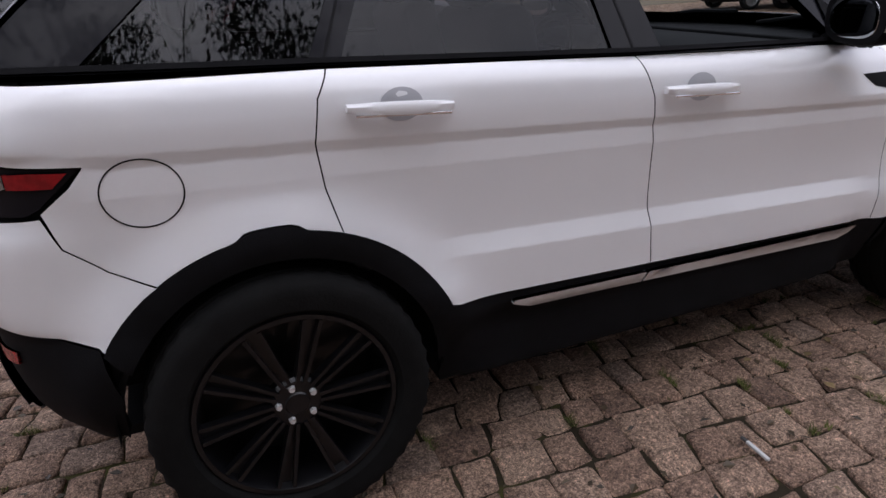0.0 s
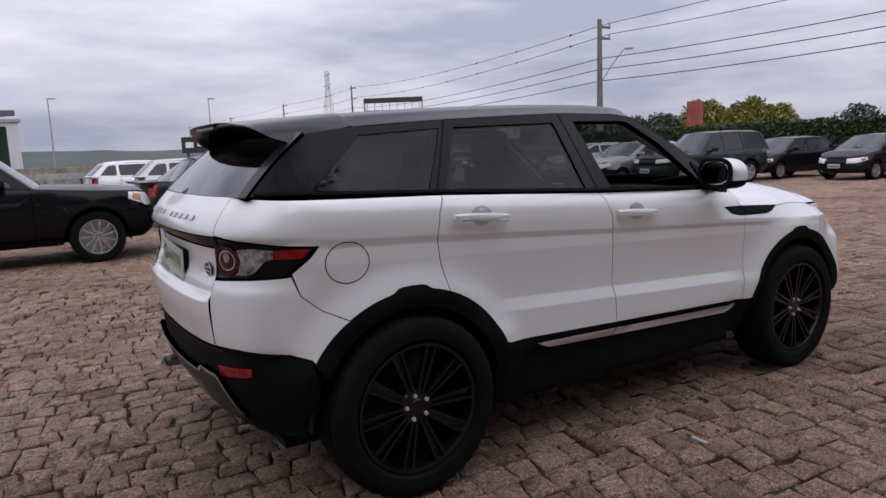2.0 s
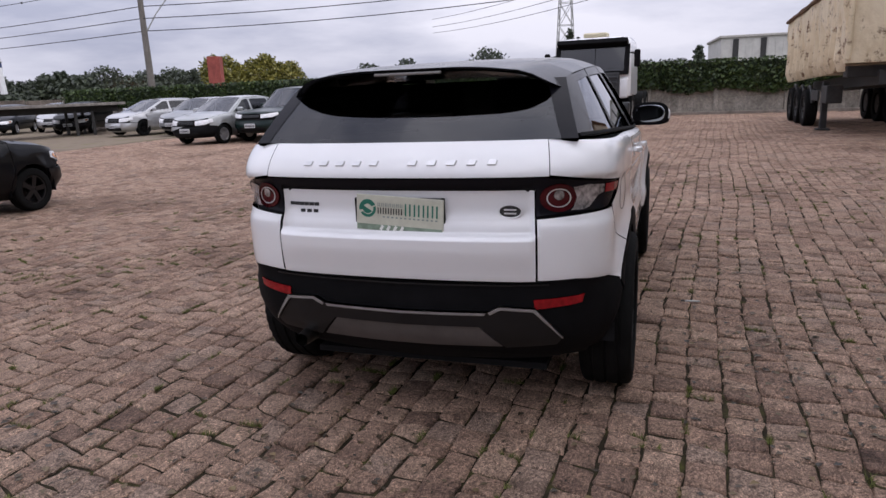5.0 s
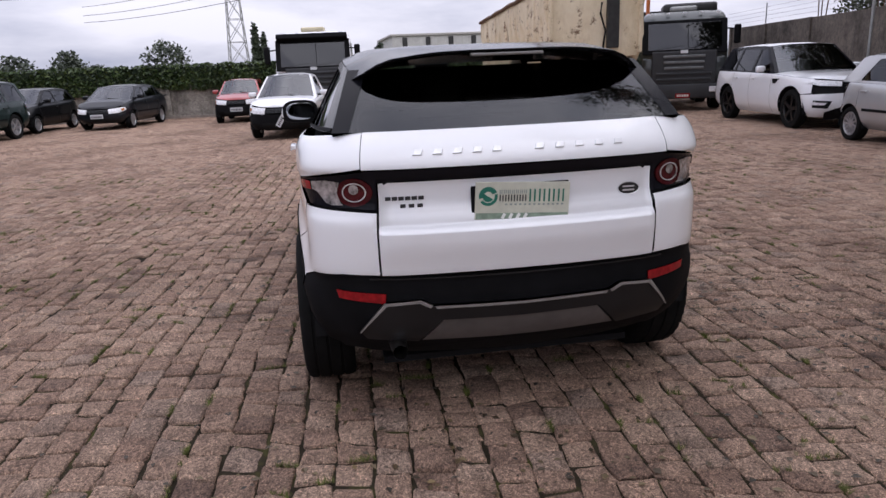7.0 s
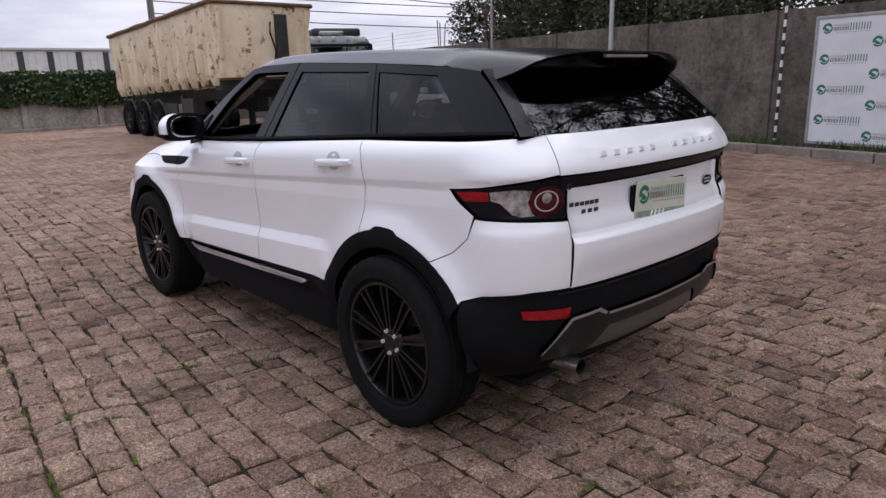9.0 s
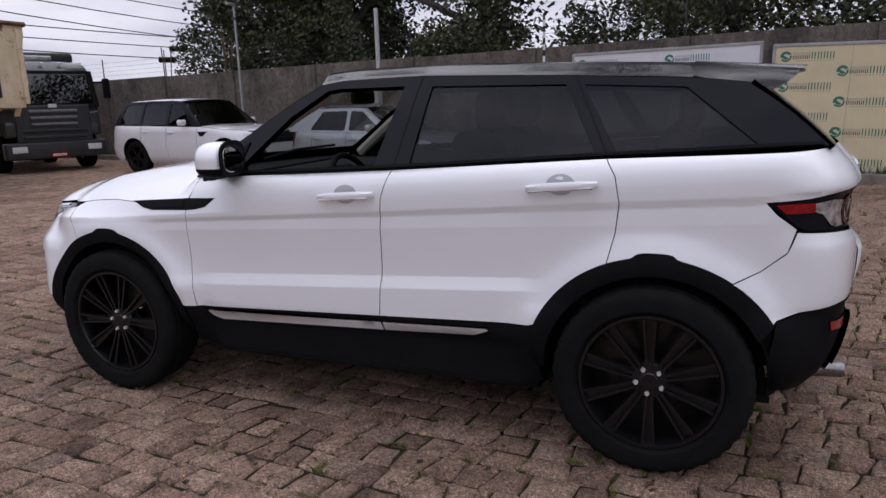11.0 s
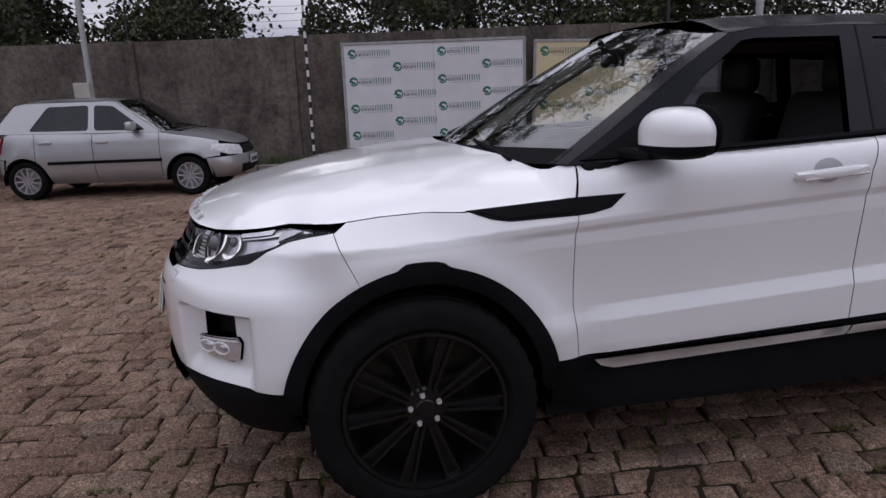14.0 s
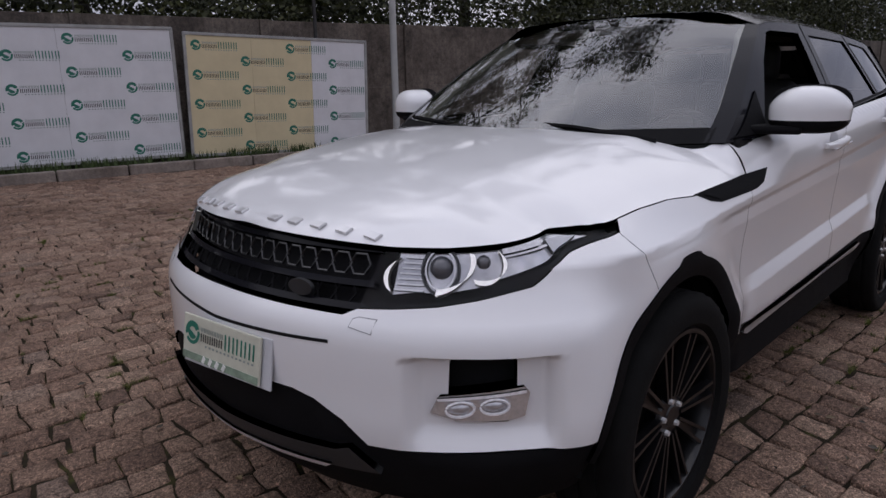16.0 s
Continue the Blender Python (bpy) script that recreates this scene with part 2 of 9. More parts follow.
def smoothstep(a, b, x):
    t = np.clip((np.asarray(x, float) - a) / (b - a), 0, 1)
    return t * t * (3 - 2 * t)


def spline(points, n=400):
    """A smooth curve through points of any dimension, densely sampled."""
    p = np.array(points, float)
    p = np.vstack([2 * p[0] - p[1], p, 2 * p[-1] - p[-2]])
    out = []
    per = max(4, n // (len(p) - 3))
    for i in range(1, len(p) - 2):
        t0 = 0.0
        t1 = t0 + np.linalg.norm(p[i] - p[i - 1]) ** 0.5
        t2 = t1 + np.linalg.norm(p[i + 1] - p[i]) ** 0.5
        t3 = t2 + np.linalg.norm(p[i + 2] - p[i + 1]) ** 0.5
        t = np.linspace(t1, t2, per, endpoint=False)[:, None]
        a1 = (t1 - t) / (t1 - t0) * p[i - 1] + (t - t0) / (t1 - t0) * p[i]
        a2 = (t2 - t) / (t2 - t1) * p[i] + (t - t1) / (t2 - t1) * p[i + 1]
        a3 = (t3 - t) / (t3 - t2) * p[i + 1] + (t - t2) / (t3 - t2) * p[i + 2]
        b1 = (t2 - t) / (t2 - t0) * a1 + (t - t0) / (t2 - t0) * a2
        b2 = (t3 - t) / (t3 - t1) * a2 + (t - t1) / (t3 - t1) * a3
        out.append((t2 - t) / (t2 - t1) * b1 + (t - t1) / (t2 - t1) * b2)
    return np.vstack(out + [p[-2:-1]])


def curve(points):
    """A smooth function through (x, value) points with rising x."""
    d = spline(points, 600)
    xs = np.maximum.accumulate(d[:, 0])
    return lambda x: np.interp(x, xs, d[:, 1])


def line(points):
    p = np.array(points, float)
    o = np.argsort(p[:, 0])
    return lambda x: np.interp(x, p[o, 0], p[o, 1])


def inside(poly, pts):
    poly, pts = np.asarray(poly), np.asarray(pts)
    res = np.zeros(len(pts), bool)
    a, b = poly, np.roll(poly, -1, axis=0)
    for (x1, y1), (x2, y2) in zip(a, b):
        c = (y1 > pts[:, 1]) != (y2 > pts[:, 1])
        if abs(y2 - y1) > 1e-12:
            res ^= c & (pts[:, 0] < (x2 - x1) * (pts[:, 1] - y1) / (y2 - y1) + x1)
    return res


def dense(poly, h):
    out = []
    p = np.asarray(poly, float)
    for a, b in zip(p, np.roll(p, -1, axis=0)):
        k = max(1, int(np.ceil(np.linalg.norm(b - a) / h)))
        out += [a + (b - a) * i / k for i in range(k)]
    return np.array(out)


def shrink(poly, d):
    """The closed outline drawn in by d."""
    p = np.asarray(poly, float)
    area = np.sum(p[:, 0] * np.roll(p[:, 1], -1) - np.roll(p[:, 0], -1) * p[:, 1])
    e1 = p - np.roll(p, 1, axis=0)
    e2 = np.roll(p, -1, axis=0) - p
    e1 /= np.linalg.norm(e1, axis=1)[:, None] + 1e-12
    e2 /= np.linalg.norm(e2, axis=1)[:, None] + 1e-12
    s = 1 if area > 0 else -1
    n1, n2 = np.c_[-e1[:, 1], e1[:, 0]] * s, np.c_[-e2[:, 1], e2[:, 0]] * s
    n = n1 + n2
    n /= np.maximum(np.sum(n * n1, axis=1), 0.5)[:, None]
    return p + n * d


CORE = np.array((1.3, 0.0, 0.75))


def panel(name, outline, surf, mat, parent, h=0.06, holes=(), gap=0.0, thick=0.012, label="", mirror=False, lift=0.0, core=None):
    """A curved sheet: an outline in the surface's own two coordinates, filled, laid on the surface and given a turned-in rim."""
    hs = min(h) if isinstance(h, tuple) else h
    loops = [dense(shrink(outline, gap) if gap else outline, hs)] + [dense(shrink(o, -gap) if gap else o, hs) for o in holes]
    lo, hi = loops[0].min(0), loops[0].max(0)
    hu, hv = h if isinstance(h, tuple) else (h, h)
    gx, gy = np.meshgrid(np.arange(lo[0] + hu / 2, hi[0], hu), np.arange(lo[1] + hv / 2, hi[1], hv))
    grid = np.c_[gx.ravel(), gy.ravel()]
    if len(grid):
        grid = grid[inside(loops[0], grid)]
    for lp in loops[1:]:
        grid = grid[~inside(lp, grid)] if len(grid) else grid
    border = np.vstack(loops)
    if len(grid):
        far = np.min(np.linalg.norm(grid[:, None] - border[None], axis=2), axis=1) > hs * 0.45
        grid = grid[far]
    edges, base = [], 0
    for lp in loops:
        k = len(lp)
        edges += [(base + i, base + (i + 1) % k) for i in range(k)]
        base += k
    pts = np.vstack([border, grid]) if len(grid) else border
    v2, _, tris, *_ = delaunay_2d_cdt([Vector(p) for p in pts], edges, [], 0, 1e-6)
    v2 = np.array([tuple(v) for v in v2])
    tris = np.array([t for t in tris if len(t) == 3])
    mid = v2[tris].mean(axis=1)
    ok = inside(loops[0], mid)
    for lp in loops[1:]:
        ok &= ~inside(lp, mid)
    tris = tris[ok]
    e = 0.0022
    f = (lambda q: surf(q[:, 0], q[:, 1]) * np.array((1, -1, 1))) if mirror else (lambda q: surf(q[:, 0], q[:, 1]))

    def at(q):
        p3 = f(q)
        nn = np.cross(f(q + (e, 0)) - f(q - (e, 0)), f(q + (0, e)) - f(q - (0, e)))
        return p3, nn / (np.linalg.norm(nn, axis=1)[:, None] + 1e-12)

    p3, n3 = at(v2)
    c = CORE if core is None else np.array(core)
    if np.sum(n3 * (p3 - c)) < 0:
        n3 = -n3
    p3 = p3 + n3 * lift
    a, b, d = p3[tris[:, 0]], p3[tris[:, 1]], p3[tris[:, 2]]
    fn = np.cross(b - a, d - a)
    turn = np.sum(fn * n3[tris[:, 0]], axis=1) < 0
    tris[turn] = tris[turn][:, ::-1]
    verts, norms, faces = [p3], [n3], [tuple(t) for t in tris]
    count = len(p3)
    if thick:
        for lp in loops:
            q, nq = at(lp)
            nq = nq if np.sum(nq * (q - c)) > 0 else -nq
            q = q + nq * lift
            k = len(lp)
            along = np.roll(q, -1, axis=0) - np.roll(q, 1, axis=0)
            side = np.cross(along, nq)
            side /= np.linalg.norm(side, axis=1)[:, None] + 1e-12
            verts += [q, q - nq * thick]
            norms += [side, side]
            faces += [(count + i, count + (i + 1) % k, count + k + (i + 1) % k, count + k + i) for i in range(k)]
            count += 2 * k
    me = data_of(name, np.vstack(verts), faces, mat, True, np.vstack(norms))
    return put(name, me, parent, label)


def pair(name, outline, surf, mat, parent, **kw):
    """A panel on each flank."""
    return panel(name, outline, surf, mat, parent, **kw), panel(name, outline, surf, mat, parent, mirror=True, **kw)


def arc(cx, cz, rx, rz, a0, a1, n=24):
    return [(cx + rx * math.cos(radians(a)), cz + rz * math.sin(radians(a))) for a in np.linspace(a0, a1, n)]


class Plan:
    """A body's outline seen from above, half of it given from the tail's middle to the nose's middle; s runs along it."""

    def __init__(self, pts):
        d = spline([(p[0], -p[1]) for p in pts[1:3]][::-1] + list(pts) + [(p[0], -p[1]) for p in pts[-3:-1]][::-1], 1600)
        i0 = np.argmin(np.linalg.norm(d - np.array(pts[0]), axis=1))
        i1 = np.argmin(np.linalg.norm(d - np.array(pts[-1]), axis=1))
        s = np.r_[0, np.cumsum(np.linalg.norm(np.diff(d, axis=0), axis=1))]
        self.s, self.d = s - s[i0], d
        self.half = self.s[i1]
        g = np.gradient(d, axis=0)
        n = np.c_[-g[:, 1], g[:, 0]]
        n /= np.linalg.norm(n, axis=1)[:, None]
        if np.sum(n[i0:i1] * (np.array(CORE[:2]) - d[i0:i1])) < 0:
            n = -n
        self.n = n
        self.span = slice(i0, i1 + 1)

    def at(self, s):
        s = np.asarray(s, float)
        side = np.where(s > self.half, -1.0, 1.0)
        t = np.where(s > self.half, 2 * self.half - s, s)
        side = np.where(t < 0, -side, side)
        t = np.abs(t)
        x, y = np.interp(t, self.s, self.d[:, 0]), np.interp(t, self.s, self.d[:, 1])
        nx, ny = np.interp(t, self.s, self.n[:, 0]), np.interp(t, self.s, self.n[:, 1])
        return x, y, side, nx, ny

    def by_x(self, x):
        """s on the flank at x."""
        d, s = self.d[self.span], self.s[self.span]
        return float(np.interp(x, np.maximum.accumulate(d[:, 0]), s))

    def tail(self, y):
        k = np.argmax(self.d[self.span][:, 1] > 0.97 * self.d[self.span][:, 1].max())
        d, s = self.d[self.span][:k + 1], self.s[self.span][:k + 1]
        return float(np.sign(y) * np.interp(abs(y), d[:, 1], s))

    def nose(self, y):
        """s at the nose, y off the middle; runs past the middle to the other flank."""
        d, s = self.d[self.span], self.s[self.span]
        k = len(d) - 1 - np.argmax(d[::-1, 1] > 0.97 * d[:, 1].max())
        t = float(np.interp(-abs(y), -d[k:, 1], s[k:]))
        return t if y >= 0 else 2 * self.half - t

# ---- yard, walls, hedge ----
def sett_material(island):
    m, n, l, p = _mat("sett_stone" if island else "sett_stone_single")
    geo, tc = n.new("ShaderNodeNewGeometry"), n.new("ShaderNodeTexCoord")
    oi = n.new("ShaderNodeObjectInfo")
    rnd = geo.outputs["Random Per Island"] if island else oi.outputs["Random"]
    pos = geo.outputs["Position"]
    tone = ramp_node(n, l, rnd, [(0.0, (0.225, 0.148, 0.112)), (0.12, (0.325, 0.214, 0.158)), (0.5, (0.385, 0.262, 0.194)), (0.85, (0.44, 0.310, 0.232)), (1.0, (0.315, 0.230, 0.182))])
    speck = ramp_node(n, l, noise_node(n, l, pos, 62.0, 8.0, 0.88), [(0.36, (0.18, 0.16, 0.16)), (0.5, (0.95, 0.95, 0.95)), (0.62, (1.95, 1.92, 1.86))])
    grit = ramp_node(n, l, noise_node(n, l, pos, 170.0, 3.0, 0.8), [(0.38, (0.50, 0.48, 0.47)), (0.5, (0.97, 0.97, 0.97)), (0.63, (1.75, 1.70, 1.62))])
    speck = mix_node(n, l, 1.0, speck, grit, "MULTIPLY")
    blot = ramp_node(n, l, noise_node(n, l, pos, 9.0, 5.0, 0.7), [(0.30, (0.58, 0.56, 0.56)), (0.55, (1.0, 1.0, 1.0)), (0.75, (1.16, 1.14, 1.12))])
    stain = ramp_node(n, l, noise_node(n, l, pos, 0.55, 5.0, 0.6), [(0.34, (0.66, 0.63, 0.62)), (0.52, (1.0, 1.0, 1.0))])
    drip = ramp_node(n, l, noise_node(n, l, pos, 2.3, 6.0, 0.62), [(0.30, (0.42, 0.40, 0.38)), (0.40, (1.0, 1.0, 1.0))])
    stain = mix_node(n, l, 1.0, stain, drip, "MULTIPLY")
    c = mix_node(n, l, 1.0, mix_node(n, l, 1.0, mix_node(n, l, 1.0, tone, speck, "MULTIPLY"), blot, "MULTIPLY"), stain, "MULTIPLY")
    l.new(c, p.inputs["Base Color"])
    p.inputs["Roughness"].default_value = 0.82
    p.inputs["Specular IOR Level"].default_value = 0.3
    h = mix_node(n, l, 0.5, noise_node(n, l, pos, 30.0, 5.0, 0.7), noise_node(n, l, pos, 120.0, 3.0, 0.7))
    bump_node(n, l, h, 1.0, 0.035, p.inputs["Normal"])
    return m


SETT, SETT_ONE = sett_material(True), sett_material(False)
m, n, l, p = _mat("yard_ground")
geo = n.new("ShaderNodeNewGeometry")
far = ramp_node(n, l, noise_node(n, l, geo.outputs["Position"], 0.12, 6.0, 0.7), [(0.35, (0.060, 0.062, 0.035)), (0.5, (0.12, 0.105, 0.080)), (0.7, (0.07, 0.085, 0.035))])
near = ramp_node(n, l, noise_node(n, l, geo.outputs["Position"], 6.0, 5.0, 0.7), [(0.3, (0.014, 0.011, 0.008)), (0.52, (0.030, 0.024, 0.016)), (0.68, (0.062, 0.060, 0.020))])
ln = n.new("ShaderNodeVectorMath")
ln.operation = "LENGTH"
l.new(geo.outputs["Position"], ln.inputs[0])
mr = n.new("ShaderNodeMapRange")
mr.inputs["From Min"].default_value, mr.inputs["From Max"].default_value = 38.0, 60.0
l.new(ln.outputs["Value"], mr.inputs["Value"])
earth = ramp_node(n, l, noise_node(n, l, geo.outputs["Position"], 0.9, 7.0, 0.7), [(0.3, (0.13, 0.105, 0.080)), (0.5, (0.205, 0.165, 0.128)), (0.68, (0.15, 0.135, 0.075)), (0.8, (0.09, 0.10, 0.035))])
xyz = n.new("ShaderNodeSeparateXYZ")
l.new(geo.outputs["Position"], xyz.inputs[0])
my_ = n.new("ShaderNodeMapRange")
my_.inputs["From Min"].default_value, my_.inputs["From Max"].default_value = 16.2, 17.2
l.new(xyz.outputs["Y"], my_.inputs["Value"])
near = mix_node(n, l, my_.outputs["Result"], near, earth)
l.new(mix_node(n, l, mr.outputs["Result"], near, far), p.inputs["Base Color"])
p.inputs["Roughness"].default_value = 0.95
p.inputs["Specular IOR Level"].default_value = 0.05
GROUND = m
me = data_of("ground", [(-1800, -1800, -0.014), (1800, -1800, -0.014), (1800, 1800, -0.014), (-1800, 1800, -0.014)], [(0, 1, 2, 3)], GROUND)
tagged(put("ground", me), "dark soil between the stones and far grassland", "ground", kind="structure")


def concrete_wall(name, base, dark, streak=1.0):
    m, n, l, p = _mat(name)
    geo = n.new("ShaderNodeNewGeometry")
    mp = n.new("ShaderNodeMapping")
    mp.inputs["Scale"].default_value = (1.0, 1.0, 0.3)
    l.new(geo.outputs["Position"], mp.inputs["Vector"])
    drip = noise_node(n, l, mp.outputs["Vector"], 1.5, 8.0, 0.72)
    blot = noise_node(n, l, geo.outputs["Position"], 1.3, 7.0, 0.7)
    mp2 = n.new("ShaderNodeMapping")
    mp2.inputs["Scale"].default_value = (1.0, 1.0, 0.12)
    l.new(geo.outputs["Position"], mp2.inputs["Vector"])
    run = noise_node(n, l, mp2.outputs["Vector"], 6.5, 6.0, 0.7)
    pit = noise_node(n, l, geo.outputs["Position"], 11.0, 6.0, 0.8)
    grain = noise_node(n, l, geo.outputs["Position"], 38.0, 5.0, 0.75)
    c = ramp_node(n, l, blot, [(0.32, dark), (0.5, base), (0.72, tuple(v * 1.35 for v in base))])
    c = mix_node(n, l, streak, c, ramp_node(n, l, drip, [(0.34, (0.42, 0.40, 0.40)), (0.60, (1.0, 1.0, 1.0))]), "MULTIPLY")
    c = mix_node(n, l, streak, c, ramp_node(n, l, run, [(0.36, (0.78, 0.77, 0.76)), (0.52, (1.0, 1.0, 1.0)), (0.70, (1.12, 1.11, 1.09))]), "MULTIPLY")
    c = mix_node(n, l, streak, c, ramp_node(n, l, pit, [(0.34, (0.42, 0.40, 0.39)), (0.5, (1.0, 1.0, 1.0)), (0.68, (1.55, 1.50, 1.42))]), "MULTIPLY")
    c = mix_node(n, l, 0.7, c, ramp_node(n, l, grain, [(0.3, (0.7, 0.7, 0.7)), (0.7, (1.2, 1.2, 1.2))]), "MULTIPLY")
    l.new(c, p.inputs["Base Color"])
    p.inputs["Roughness"].default_value = 0.92
    bump_node(n, l, mix_node(n, l, 0.5, grain, blot), 0.8, 0.02, p.inputs["Normal"])
    return m


WALL = concrete_wall("weathered_concrete", (0.150, 0.126, 0.106), (0.060, 0.049, 0.042), 0.75)
WALL_PALE = concrete_wall("pale_concrete", (0.30, 0.275, 0.24), (0.16, 0.145, 0.125), 0.7)
KERB = concrete_wall("kerb_concrete", (0.26, 0.22, 0.19), (0.15, 0.12, 0.10), 0.4)
WALL_TURN = math.degrees(math.atan(-0.2))
wall_frame = pose(0, -9.9, 0, 0, 0, WALL_TURN)

# boundary wall of concrete panels between posts; u runs along it
wall_south = tagged(new("wall_south"), "weathered dark concrete boundary wall of panels and posts", "wall", kind="structure")
wall_south.matrix_basis = wall_frame
posts = np.arange(-48.24, 24.1, 3.03) + 0.12
for k, u in enumerate(posts):
    part("post", box_bm((0.17, 0.14, 2.47), (u, -0.085, 1.235), 0.012), WALL, wall_south)
    if k < len(posts) - 1:
        for r in range(2):
            hgt = 1.24
            dz = 0.02 * math.sin(k * 2.1 + r)
            part("panel", box_bm((2.86, 0.10, hgt), (u + 1.515, -0.10 - 0.016 * r, 0.015 + hgt / 2 + r * (hgt - 0.03) + dz * 0.4), 0.010), WALL, wall_south)
kerb = tagged(new("kerb"), "worn concrete kerb along the wall", "kerb", kind="structure")
kerb.matrix_basis = wall_frame
for k in range(66):
    part("kerb_stone", box_bm((0.98, 0.14, 0.17), (-42.5 + k + 0.004 * (k % 3), 0.62 + 0.006 * math.sin(k * 1.7), 0.065), 0.018), KERB, kerb)
GRASS = plain("grass_blades", (0.055, 0.085, 0.022), 0.8, vary=0.5, scale=12)
part("verge", box_bm((66, 0.52, 0.10), (-10, 0.28, 0.055)), plain("verge_soil", (0.07, 0.065, 0.035), 0.95, vary=0.5, scale=5, bump=0.6, bump_scale=40), kerb)


def blades(name, spots, mat, label, rng, size=0.12, per=9, lean=0.5, cat="grass"):
    vs, fs = [], []
    for x, y, z in spots:
        for _ in range(per):
            a, h = rng.uniform(0, 6.28), size * rng.uniform(0.5, 1.3)
            w = h * 0.10
            bx, by = x + rng.uniform(-0.5, 0.5) * size, y + rng.uniform(-0.5, 0.5) * size
            tx, ty = bx + math.cos(a) * h * lean * rng.uniform(0.2, 1), by + math.sin(a) * h * lean * rng.uniform(0.2, 1)
            px, py = -math.sin(a) * w, math.cos(a) * w
            b = len(vs)
            vs += [(bx - px, by - py, z), (bx + px, by + py, z), (tx, ty, z + h)]
            fs.append((b, b + 1, b + 2))
    ob = put(name, data_of(name, vs, fs, mat))
    return tagged(ob, label, cat, kind="stuff")


rng = random.Random(5)
spots = []
for _ in range(1500):
    u, v = rng.uniform(-20, 20), rng.uniform(0.10, 0.54)
    if rng.random() < 0.35 + 0.65 * (noise.noise((u * 0.6, 3, 0)) > 0):
        q = wall_frame @ Vector((u, v, 0.10))
        spots.append(tuple(q))
blades("verge_grass", spots, GRASS, "thin green grass along the foot of the wall", rng, 0.16, 8)


# printed boards on the wall
def banner(u0, u1, z0, z1, tilt, columns, rows, cream, label):
    w, h = u1 - u0, z1 - z0
    b = thing("printed_banner", label, "banner", wall_frame @ pose((u0 + u1) / 2, 0.27, (z0 + z1) / 2, 0, tilt, 0))
    cloth = plain("banner_vinyl_cream" if cream else "banner_vinyl", (0.62, 0.53, 0.33) if cream else (0.66, 0.66, 0.68), 0.5, vary=0.08, scale=2.5, bump=0.15, bump_scale=6)
    pale = bpy.data.materials.get("banner_vinyl") or cloth
    parts_n = 2 if not cream else 3
    cuts = np.linspace(-w / 2, w / 2, parts_n + 1)
    for k in range(parts_n):
        bm = box_bm((cuts[k + 1] - cuts[k] - 0.004, 0.014, h - 0.05), ((cuts[k] + cuts[k + 1]) / 2, 0.0, 0))
        part("sheet", bm, (pale if k == 0 else cloth) if cream else cloth, b, "faded cream vinyl sheet" if cream and k else "white vinyl sheet")
    for a, c, s in (((0, 0, h / 2 - 0.02), 0, (w + 0.03, 0.045, 0.05)), ((0, 0, -h / 2 + 0.02), 0, (w + 0.03, 0.045, 0.05)), ((-w / 2, 0, 0), 0, (0.05, 0.045, h)), ((w / 2, 0, 0), 0, (0.05, 0.045, h))):
        part("frame_bar", box_bm(s, a, 0.006), STEEL_GALV, b, "pale metal frame bar")
    for s in (-1, 1):
        part("leg", rod_bm((s * w / 2, -0.02, -h / 2 + 0.02), (s * w / 2, -0.02, -z0 + 0.02), 0.03), STEEL_DARK, b)
    lw = w / columns * 0.96
    pm = logo_bars(lw, 1.0)
    for i in range(columns):
        for j in range(rows):
            x = -w / 2 + 0.09 + i * (w - 0.05) / columns
            z = h / 2 - 0.20 - j * (h - 0.12) / rows - (0.5 * (h - 0.12) / rows if i % 2 else 0)
            if z > -h / 2 + 0.12:
                put("print", pm, b, "", pose(-x, 0.009, z, 0, 0, 180))
    return b

